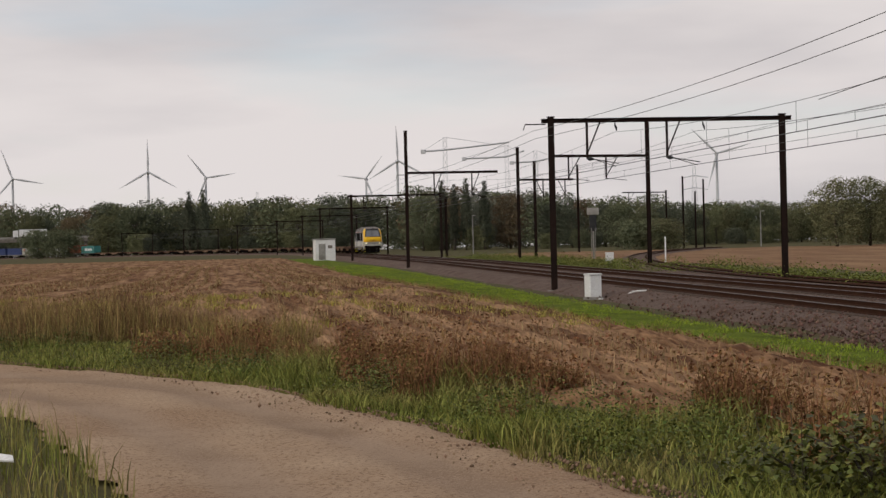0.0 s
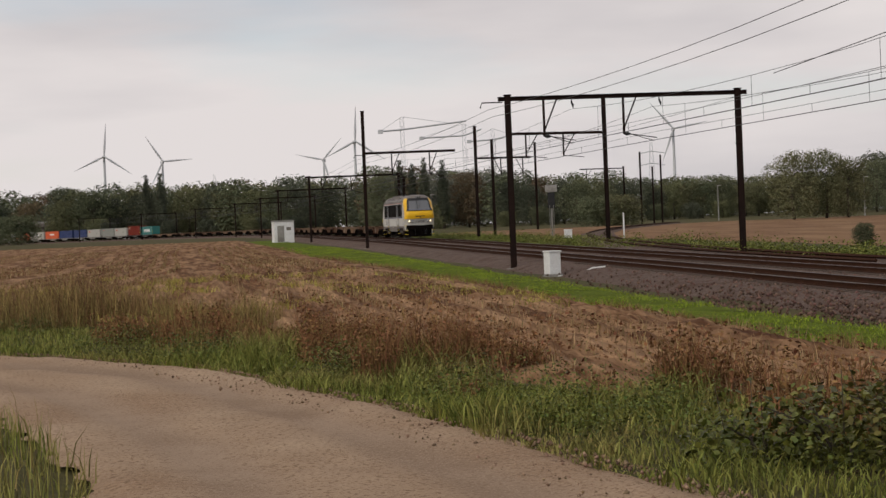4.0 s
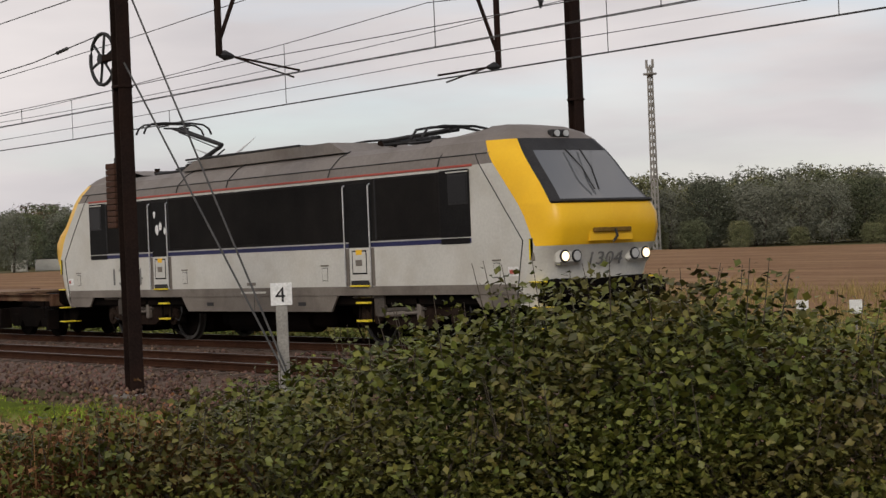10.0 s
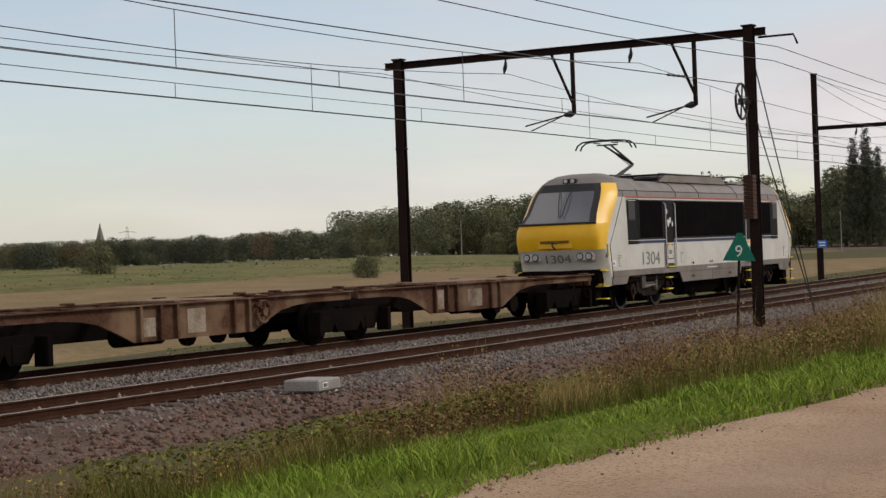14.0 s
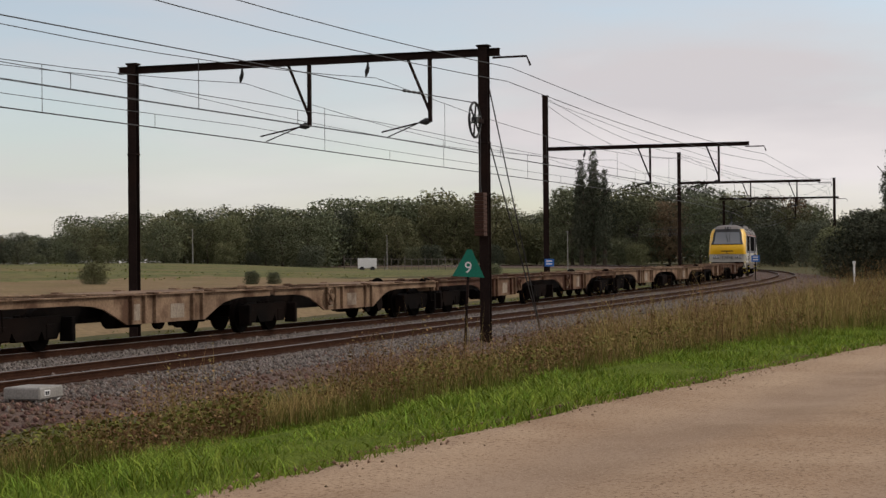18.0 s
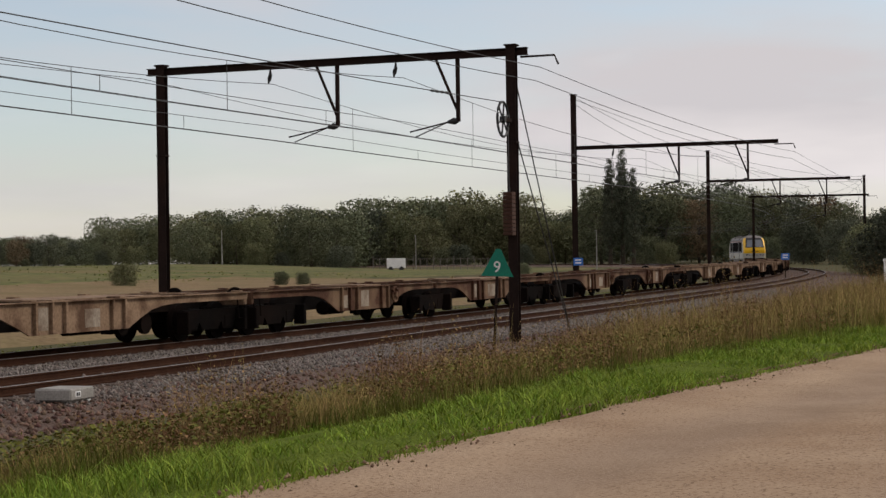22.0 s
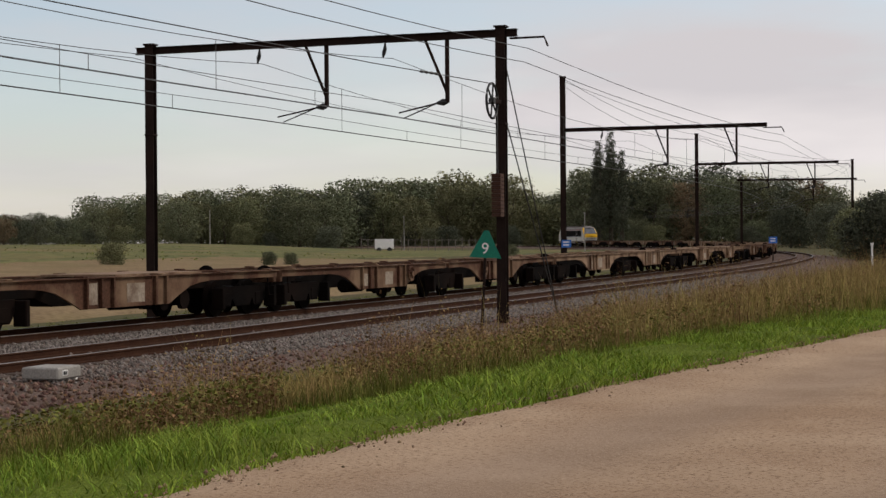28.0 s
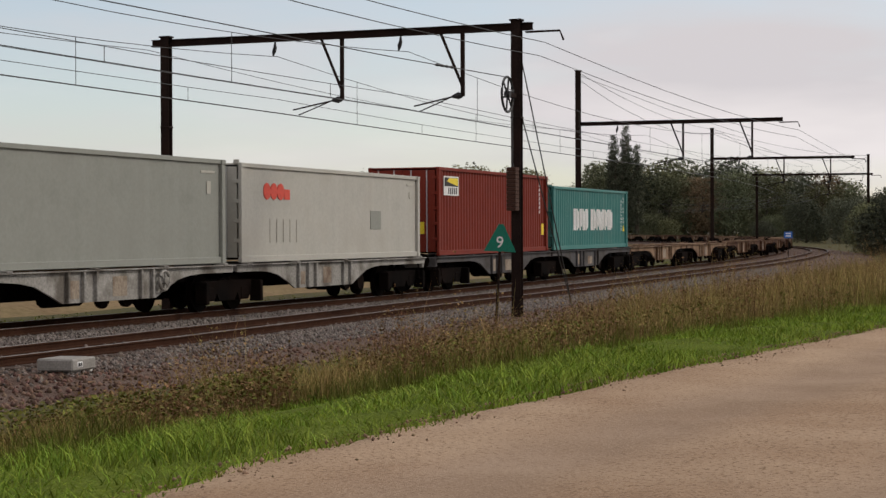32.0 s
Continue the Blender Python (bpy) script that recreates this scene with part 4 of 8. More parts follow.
def flank(loco, sy):
    """All that sits on one side of the locomotive; sy -1 or 1."""
    def slab(name, x0, x1, z0, z1, mt, parent=loco, d=0.008, y=1.41, label=""):
        a, b = (sy * y, sy * (y + d)) if sy > 0 else (sy * (y + d), sy * y)
        return part(name, Mesh().bbox(x0, x1, a, b, z0, z1, min(0.004, d / 3)), mt, parent, label)

    slab("window_band", -7.5, 7.5, 2.10, 3.33, M_DARK, label="dark band along the flank")
    slab("red_stripe", -7.57, 7.57, 3.385, 3.43, M_RED, d=0.012, y=1.385)
    slab("blue_stripe", -7.5, 7.5, 1.985, 2.07, M_BLUE, d=0.006)
    slab("thin_stripe", -7.5, 7.5, 2.075, 2.095, M_CREAM, d=0.012)
    slab("lower_sill", -8.7, 8.7, 1.03, 1.21, M_SILL, d=0.006)
    for x0, x1 in ((-6.55, -4.62), (-3.5, 3.4), (4.62, 6.55)):
        sh = Mesh()
        n = int((x1 - x0) / 0.05)
        for k in range(n):
            x = x0 + (k + 0.5) * (x1 - x0) / n
            o = sy * 1.418
            sh.add([(x - 0.017, o, 2.16), (x + 0.017, o, 2.16), (x, o + sy * 0.03, 2.16), (x - 0.017, o, 3.29), (x + 0.017, o, 3.29), (x, o + sy * 0.03, 3.29)], [(0, 2, 5, 3), (2, 1, 4, 5), (0, 1, 2), (3, 5, 4)])
        part("louvre_grille", sh, M_DARK, loco, "ribbed dark ventilation grille")
        slab("grille_frame", x0 - 0.05, x0 - 0.02, 2.12, 3.32, M_BLACK, d=0.03)
    for cx in (-3.99, 3.99):
        d = slab("door", cx - 0.36, cx + 0.36, 1.28, 3.26, M_DOOR, d=0.014, label="dark service door")
        slab("lower_panel", cx - 0.34, cx + 0.34, 1.28, 1.98, M_CREAM, d, d=0.02)
        slab("kick_frame", cx - 0.25, cx + 0.25, 1.45, 1.93, M_DARK, d, d=0.024)
        slab("kick_plate", cx - 0.22, cx + 0.22, 1.48, 1.90, M_CREAM, d, d=0.028)
        slab("lock_plate", cx - 0.10, cx + 0.10, 1.84, 1.94, M_YELLOW, d, d=0.034)
        slab("lock", cx - 0.12, cx + 0.10, 1.62, 1.74, M_SILL, d, d=0.034)
        slab("step_recess", cx - 0.3, cx + 0.3, 1.22, 1.33, M_BLACK, d, d=0.026)
        slab("step_edge", cx - 0.3, cx + 0.3, 1.205, 1.235, M_STEP, d, d=0.06, label="yellow step edge")
        for x in (cx - 0.43, cx + 0.43):
            part("handrail", Mesh().tube([(x, sy * 1.42, 1.2), (x, sy * 1.475, 1.24), (x, sy * 1.475, 3.2), (x, sy * 1.42, 3.24)], 0.016, 6), M_RAILING, d)
            slab("rail_recess", x - 0.06, x + 0.06, 2.10, 3.28, M_DOOR, d, d=0.012)
            # Cream column in the darker sill paint, its shading in the colour.
            slab("rail_panel", x - 0.06, x + 0.06, 1.22, 1.97, M_SILL, d, d=0.005)
        for z in (0.88, 0.52):
            part("foot_step", Mesh().bbox(cx - 0.2, cx + 0.2, min(sy * 1.2, sy * 1.42), max(sy * 1.2, sy * 1.42), z - 0.02, z + 0.02, 0.006), M_STEP, d, "yellow foot step")
        for x in (cx - 0.205, cx + 0.205):
            part("step_hanger", Mesh().bbox(x - 0.015, x + 0.015, sy * 1.3 - 0.02, sy * 1.3 + 0.02, 0.5, 1.05, 0.005), M_UNDER, d)
        if cx < 0 and sy < 0:
            for px, pz, pr in ((-0.1, 2.62, 0.09), (0.06, 2.68, 0.075), (-0.2, 2.98, 0.06), (0.27, 2.58, 0.06)):
                pt = [(cx + px + pr * (0.7 + 0.4 * random.random()) * math.cos(k * math.tau / 9), pz + 1.5 * pr * (0.7 + 0.4 * random.random()) * math.sin(k * math.tau / 9)) for k in range(9)]
                part("peeled_patch", Mesh().prism(pt, "y", -1.424, -1.430), M_PEEL, d, "pale peeled patch")
    for e in (-1, 1):
        a, b = sorted((e * 6.62, e * 7.47))
        panel = slab("cab_side_panel", a, b, 1.97, 3.35, M_DOOR, d=0.011)
        a, b = sorted((e * 6.9, e * 7.42))
        slab("window_surround", a - 0.03, b + 0.03, 2.70, 3.28, M_BLACK, panel, d=0.013)
        slab("drip_rail", a - 0.06, b + 0.06, 3.29, 3.315, M_CREAM, panel, d=0.03)
        slab("side_window", a, b, 2.74, 3.24, M_PANE, panel, d=0.022)
        a, b = sorted((e * 8.1, e * 8.28))
        hatch = slab("hatch", a, b, 1.33, 1.60, M_BLACK, d=0.004)
        slab("hatch_lid", a + 0.012, b - 0.012, 1.342, 1.588, M_CREAM, hatch, d=0.010)
        slab("hatch_bar", a - 0.03, b + 0.03, 1.64, 1.66, M_SILL, d=0.02)
        a, b = sorted((e * 8.5, e * 8.78))
        slab("notice_plate", a, b, 1.35, 1.52, M_WHITE, d=0.006, label="white notice plate with a red mark")
        slab("red_mark", a + 0.04, a + 0.15, 1.39, 1.47, M_RED, d=0.009)
        a, b = sorted((e * 9.07, e * 9.2))
        part("grab_recess", Mesh().bbox(a, b, sy * 1.38 - 0.03, sy * 1.38 + 0.045, 1.62, 2.02, 0.01), M_SILL, loco)
        part("grab_bar", Mesh().tube([(e * 9.13, sy * 1.435, 1.64), (e * 9.13, sy * 1.435, 2.0)], 0.014, 5), M_STEP, loco)
        a, b = sorted((e * 8.9, e * 8.92))
        seam = [(8.69, 0.81, 1.38), (8.74, 1.06, 1.412), (8.93, 1.98, 1.415), (8.41, 2.63, 1.411), (8.15, 2.95, 1.401), (7.77, 3.41, 1.386), (7.62, 3.6, 1.338)]
        for (xa, za, ya), (xb, zb, yb) in zip(seam, seam[1:]):
            part("panel_seam", Mesh().tube([(e * xa, sy * ya, za), (e * xb, sy * yb, zb)], 0.011, 4), M_BLACK, loco)
    for x in (-2.9, 2.75):
        a = slab("hatch", x - 0.1, x + 0.1, 1.33, 1.60, M_BLACK, d=0.004)
        slab("hatch_lid", x - 0.088, x + 0.088, 1.342, 1.588, M_CREAM, a, d=0.010)
        slab("hatch_bar", x - 0.14, x + 0.14, 1.64, 1.66, M_SILL, d=0.02)
    slab("data_plate", -0.5, 0.5, 1.09, 1.13, M_CREAM, d=0.010)
    slab("maker_plate", -0.25, 0.1, 1.26, 1.33, M_SILL, d=0.008)
    skirt = [(-3.12, 1.03), (-2.83, 0.70), (2.90, 0.70), (3.15, 1.03)]
    a, b = sorted((sy * 1.36, sy * 1.40))
    sk = part("skirt", Mesh().prism(skirt, "y", a, b), M_SILL, loco, "pale grey equipment skirt")
    for x in (-1.85, 1.85):
        part("skirt_latch", Mesh().bbox(x - 0.14, x + 0.14, sy * 1.4 - 0.008, sy * 1.4 + 0.008, 0.82, 0.9, 0.004), M_BLACK, sk)
    part("skirt_joint", Mesh().box(-0.006, 0.006, sy * 1.4 - 0.004, sy * 1.4 + 0.004, 0.71, 1.02), M_BLACK, sk)
    turn = pose(-6.52, -1.414, 1.33, 90, 0, 0) if sy < 0 else pose(6.52, 1.414, 1.33, 90, 0, 180)
    letters("1304", 0.58, M_NUMBER, loco, turn @ Matrix.Diagonal((1.42, 1, 1, 1)), "side_number", "grey painted running number 1304")
    for bx in (-5.31, 5.31):
        part("damper", Mesh().tube([(bx - 0.75, sy * 1.22, 0.72), (bx + 0.1, sy * 1.22, 0.74)], 0.055, 8).tube([(bx + 0.1, sy * 1.22, 0.74), (bx + 0.5, sy * 1.22, 0.76)], 0.035, 8), M_GRIME, loco, "grimy yaw damper")
        part("damper_bracket", Mesh().prism([(bx - 1.0, 1.05), (bx - 0.98, 0.62), (bx - 0.7, 0.62), (bx - 0.66, 1.05)], "y", sy * 1.3 - 0.04, sy * 1.3 + 0.04), M_GRIME, loco)
        part("bogie_beam", Mesh().prism([(bx - 0.9, 0.62), (bx - 0.4, 0.34), (bx + 0.5, 0.34), (bx + 1.0, 0.66), (bx + 1.0, 0.86), (bx - 0.9, 0.78)], "y", sy * 1.0 - 0.07, sy * 1.0 + 0.07), M_UNDER, loco)
        part("conduit", Mesh().tube([(bx - 1.75, sy * 1.3, 0.99), (bx - 0.95, sy * 1.3, 1.0)], 0.022, 5), M_SILL, loco)


def cab_front(loco, e, lit):
    part("lower_nose", nose_strip(e, 0, 4, 0, 5), M_CREAM, loco, "cream lower cab front", True)
    part("nose_panel", nose_strip(e, 4, 7, 0, 5), M_YELLOW, loco, "bright yellow nose panel", True)
    for sy in (-1, 1):
        part("front_pillar", nose_strip(e, 7, 11, 0, 2, (sy,)), M_YELLOW, loco, "yellow raked pillar", True)
        part("screen_surround", nose_strip(e, 7, 11, 2, 3, (sy,)), M_BLACK, loco, "black windscreen surround", True)
    part("screen_visor", nose_strip(e, 10, 11, 3, 5), M_BLACK, loco, "black band above the windscreen", True)
    ws = part("windscreen", nose_strip(e, 7, 10, 3, 5), M_SCREEN, loco, "raked windscreen", True)
    part("screen_sill", Mesh().tube([(e * (x + 0.02), sy2 * y, 2.65) for sy2, (x, y, z) in [(-1, p) for p in slice_points(NOSE[7])[2:]] + [(1, p) for p in reversed(slice_points(NOSE[7])[2:5])]], 0.035, 5), M_BLACK, ws)
    for sy in (-1, 1):
        lo, hi = slice_points(NOSE[7]), slice_points(NOSE[10])
        a = Vector((e * (hi[4][0] + 0.05), sy * 0.18, 3.62))
        b = Vector((e * (lo[4][0] - 0.12), sy * 0.05 - 0.12, 2.85))
        part("wiper", Mesh().tube([a, a.lerp(b, 0.5) + Vector((e * 0.06, 0, 0.02)), b], 0.016, 5), M_BLACK, ws)
    part("roof_dome", nose_strip(e, 11, 14, 0, 5), M_ROOF, loco, "", True)
    sh = Mesh()
    for sy in (-1, 1):
        v = []
        for z, xf, xc, w, wf in NOSE[9:]:
            back = 5.95 if z < 4.0 else 6.4 if z < 4.12 else 6.9
            v += [(e * xc, sy * w, z), (e * back, sy * (w if z < 3.9 else w * 0.96), min(z, 4.02) if z > 3.99 else z)]
        n = len(NOSE[9:])
        sh.add(v, [(2 * i, 2 * i + 1, 2 * i + 3, 2 * i + 2) for i in range(n - 1)])
    z0 = NOSE[-1]
    sh.add([(e * z0[2], -z0[3], z0[0]), (e * z0[2], z0[3], z0[0]), (e * 6.4, 0.43, 4.02), (e * 6.4, -0.43, 4.02)], [(0, 1, 2, 3)])
    sh.add([(e * z0[2], -z0[3], z0[0]), (e * z0[2], z0[3], z0[0]), (e * z0[1], 0, z0[0])], [(0, 1, 2)])
    part("cab_roof", sh, M_ROOF, loco)
    front = lambda z: np.interp(z, [r[0] for r in NOSE], [r[1] for r in NOSE])
    top = part("marker_lamp", Mesh().bbox(e * 8.43 - 0.07, e * 8.43 + 0.07, -0.22, 0.22, 3.86, 4.0, 0.02), M_BLACK, loco)
    for sy in (-1, 1):
        part("lamp", Mesh().disc((e * 8.52, sy * 0.11, 3.93), 0.06, 12, "x", 0.03), M_LENS, top)
        x = e * (front(1.66) - 0.04)
        h = part("headlamp", Mesh().bbox(x - 0.08, x + 0.07, sy * 0.86 - 0.30, sy * 0.86 + 0.30, 1.52, 1.84, 0.06), M_CREAM, loco, "twin headlamp housing")
        for dy in (-0.14, 0.14):
            part("lamp_rim", Mesh().disc((x + e * 0.075, sy * 0.86 + dy, 1.675), 0.115, 18, "x", 0.03), M_BLACK, h)
            part("lamp", Mesh().disc((x + e * 0.088, sy * 0.86 + dy, 1.675), 0.085, 18, "x", 0.03), M_LAMP if lit and dy * sy > 0 else M_LENS, h, "lit headlamp" if lit and dy * sy > 0 else "")
        bx = e * 9.5
        bf = part("buffer", Mesh().tube([(e * 9.15, sy * 0.87, 1.05), (e * 9.72, sy * 0.87, 1.05)], 0.15, 14).tube([(e * 9.55, sy * 0.87, 1.05), (e * 9.85, sy * 0.87, 1.05)], 0.11, 14), M_UNDER, loco, "black sprung buffer")
        part("buffer_head", Mesh().bbox(e * 9.87 - 0.03, e * 9.87 + 0.03, sy * 0.87 - 0.28, sy * 0.87 + 0.28, 0.87, 1.23, 0.05), M_UNDER, bf)
        for z in (0.42, 0.78, 1.24):
            a, b = sorted((sy * 0.95, sy * 1.42))
            x0, x1 = sorted((e * 9.05, e * 9.35))
            part("corner_step", Mesh().bbox(x0, x1, a, b, z - 0.015, z + 0.015, 0.005), M_STEP, loco, "yellow corner step")
        part("step_post", Mesh().tube([(e * 9.3, sy * 1.3, 0.42), (e * 9.3, sy * 1.3, 1.05)], 0.02, 5), M_UNDER, loco)
    # Raised bar whose dark yellow stands for the recess shade.
    part("hood_slot", Mesh().bbox(e * 9.745 - 0.03, e * 9.745 + 0.035, -0.46, 0.46, 2.08, 2.16, 0.012), M_SLOT, loco, "dark yellow bar coloured as the shaded hood recess")
    part("hood_recess", Mesh().bbox(e * 9.70 - 0.03, e * 9.70 + 0.03, -0.53, 0.53, 1.92, 2.10, 0.01), M_YELLOW, loco)
    part("socket_cable", Mesh().tube([(e * 9.78, 0.05, 2.12), (e * 9.86, 0.02, 2.0), (e * 9.82, -0.06, 1.9)], 0.025, 6), M_BLACK, loco)
    part("buffer_beam", Mesh().bbox(min(e * 8.7, e * 9.42), max(e * 8.7, e * 9.42), -1.25, 1.25, 0.86, 1.28, 0.04), M_UNDER, loco)
    part("snow_plough", Mesh().prism([(e * 8.9, 1.0), (e * 9.4, 0.9), (e * 9.45, 0.2), (e * 9.25, 0.2), (e * 8.9, 0.6)], "y", -1.1, 1.1), M_UNDER, loco)
    part("coupling", Mesh().tube([(e * 9.3, 0, 1.0), (e * 9.75, 0, 0.98), (e * 9.78, 0, 0.7), (e * 9.7, 0, 0.5)], 0.05, 6), M_UNDER, loco)
    for y in (-0.5, 0.45, 0.6):
        part("brake_hose", Mesh().tube([(e * 9.4, y, 0.9), (e * 9.68, y, 0.72), (e * 9.66, y, 0.42), (e * 9.5, y, 0.4)], 0.03, 6), M_BLACK, loco)
    turn = pose(e * (front(1.54) + 0.03), -0.47 * e, 1.50, 111, 0, 90 * e)
    letters("1304", 0.36, M_NUMBER, loco, turn @ Matrix.Diagonal((1.25, 1, 1, 1)), "front_number", "grey painted running number 1304")


def build_loco():
    loco = thing("locomotive", Matrix(), "cream and yellow electric freight locomotive with dark side bands, moving", "locomotive")
    body = Mesh()
    for sy in (-1, 1):
        v = []
        for z, xf, xc, w, wf in NOSE[1:10]:
            v += [(-xc, sy * w, z), (xc, sy * w, z)]
        body.add(v, [(2 * i, 2 * i + 1, 2 * i + 3, 2 * i + 2) for i in range(8)])
    part("body_shell", body, M_CREAM, loco, "dirty cream painted flank panels")
    part("underframe", Mesh().bbox(-8.6, 8.6, -1.3, 1.3, 0.82, 1.1, 0.03), M_UNDER, loco)
    part("under_floor_tank", Mesh().tube([(-1.7, -0.75, 0.5), (1.5, -0.75, 0.5)], 0.28, 14).tube([(-1.7, 0.75, 0.5), (1.5, 0.75, 0.5)], 0.28, 14).bbox(-2.2, 2.3, -0.9, 0.9, 0.35, 0.8, 0.05), M_UNDER, loco)
    sec = [(1.38, 3.41), (1.335, 3.6), (1.30, 3.63), (1.12, 3.83), (0.85, 3.95), (0.45, 3.985), (0.0, 3.99)]
    xs = [-8.0, -6.0, -3.2, 0.0, 3.0, 6.0, 8.0]
    roof = Mesh()
    ring = [(-y, z) for y, z in sec] + [(y, z) for y, z in reversed(sec[:-1])]
    v = [(x, y, z) for x in xs for y, z in ring]
    n = len(ring)
    roof.add(v, [(i * n + k, i * n + k + 1, (i + 1) * n + k + 1, (i + 1) * n + k) for i in range(len(xs) - 1) for k in range(n - 1)])
    part("roof", roof, M_ROOF, loco, "sooty grey roof")
    part("roof_cover", Mesh().prism([(-3.6, 3.95), (-3.0, 4.17), (2.5, 4.19), (3.0, 3.95)], "y", -0.98, 0.98), M_ROOF, loco, "raised grey roof cover")
    part("roof_hatch", Mesh().bbox(-2.8, 1.1, -0.85, 0.85, 4.18, 4.24, 0.02), M_DOOR, loco)
    for k in range(5):
        part("roof_louvre", Mesh().bbox(-3.62 + 0.05 * k, -3.34 + 0.05 * k, -0.92, 0.92, 3.985 + 0.042 * k, 4.003 + 0.042 * k, 0.004), M_BLACK, loco)
    for sy in (-1, 1):
        part("roof_rail", Mesh().bbox(-3.45, 1.3, sy * 0.93 - 0.03, sy * 0.93 + 0.03, 4.19, 4.235, 0.008), M_BLACK, loco, "dark rail along the roof cover")
        part("vent_cowl", Mesh().bbox(-6.1, -5.85, sy * 1.02 - 0.05, sy * 1.02 + 0.05, 3.83, 3.92, 0.02), M_SILL, loco)
    for x, y in ((-5.95, 0.3), (-5.95, -0.3), (-4.35, 0.35), (-4.35, -0.35), (-4.05, 0.0)):
        part("roof_insulator", Mesh().tube([(x, y, 3.96), (x, y, 4.02), (x, y, 4.06), (x, y, 4.12), (x, y, 4.16)], [0.10, 0.06, 0.09, 0.06, 0.08], 8), M_BOGIE, loco)
    part("busbar", Mesh().tube([(-5.95, 0.3, 4.17), (-4.35, 0.35, 4.2), (-3.9, 0.2, 4.22), (-3.3, 0.1, 4.25)], 0.022, 5), M_BLACK, loco)
    for x in (1.7, 2.1, 2.6, 3.05):
        part("roof_insulator", Mesh().tube([(x, 0.25, 3.96), (x, 0.25, 4.05), (x, 0.25, 4.1), (x, 0.25, 4.22)], [0.09, 0.06, 0.09, 0.05], 8), M_BOGIE, loco)
    part("busbar", Mesh().tube([(1.3, 0.25, 4.22), (2.1, 0.25, 4.25), (3.1, 0.25, 4.22), (4.4, 0.1, 4.15)], 0.025, 5), M_BLACK, loco)
    for x in (-6.55, -3.2, -1.0, 2.95, 6.55):
        for sy in (-1, 1):
            part("roof_seam", Mesh().tube([(x, sy * 1.392, 3.43), (x + 0.03, sy * 1.345, 3.6), (x + 0.1, sy * 1.13, 3.84), (x + 0.12, sy * 0.87, 3.965)], 0.011, 4), M_BLACK, loco)
    for sy in (-1, 1):
        part("roof_gutter", Mesh().tube([(-7.95, sy * 1.338, 3.605), (7.95, sy * 1.338, 3.605)], 0.012, 4), M_BLACK, loco)
        flank(loco, sy)
        for e in (-1, 1):
            valance = [(e * 8.72, 0.79), (e * 7.68, 0.80), (e * 7.45, 1.06), (e * 8.86, 1.06)]
            part("corner_valance", Mesh().prism(valance, "y", sy * 1.38 - 0.02, sy * 1.38 + 0.02), M_SILL, loco)
    for e in (-1, 1):
        cab_front(loco, e, e > 0)
    bogie(loco, -6.79, -3.83, 0.57, 1.08)
    bogie(loco, 3.83, 6.79, 0.57, 1.08)
    raised_pantograph(loco)
    folded_pantograph(loco)
    return loco


# ---- flat wagons and their loads ----
M_WAGON = mat("rusty_brown_wagon", (0.045, 0.020, 0.012), (0.10, 0.048, 0.028), 1.2, 0.85, 0.15, 16.0, stain=(0.21, 0.14, 0.085), stain_amount=0.7, stain_scale=1.1, spec=0.12)
M_WAGON2 = mat("faded_tan_wagon", (0.15, 0.092, 0.055), (0.27, 0.18, 0.115), 0.9, 0.85, 0.15, 16.0, stain=(0.055, 0.024, 0.013), stain_amount=0.8, stain_scale=1.3, spec=0.12)
M_WAGON3 = mat("grimy_grey_wagon", (0.055, 0.053, 0.056), (0.115, 0.108, 0.105), 1.0, 0.8, 0.12, 16.0, stain=(0.03, 0.022, 0.016), stain_amount=0.75, stain_scale=1.0, spec=0.12)
M_WAGON4 = mat("pale_grey_wagon", (0.20, 0.19, 0.17), (0.33, 0.315, 0.285), 1.0, 0.8, 0.12, 16.0, stain=(0.07, 0.055, 0.04), stain_amount=0.75, stain_scale=1.3, spec=0.12)
M_PATCH = mat("faded_white_panel", (0.20, 0.155, 0.11), (0.31, 0.255, 0.195), 2.0, 0.8, 0.05, 16.0, stain=(0.10, 0.055, 0.032), stain_amount=0.7, stain_scale=2.5)
HALF = 13.2


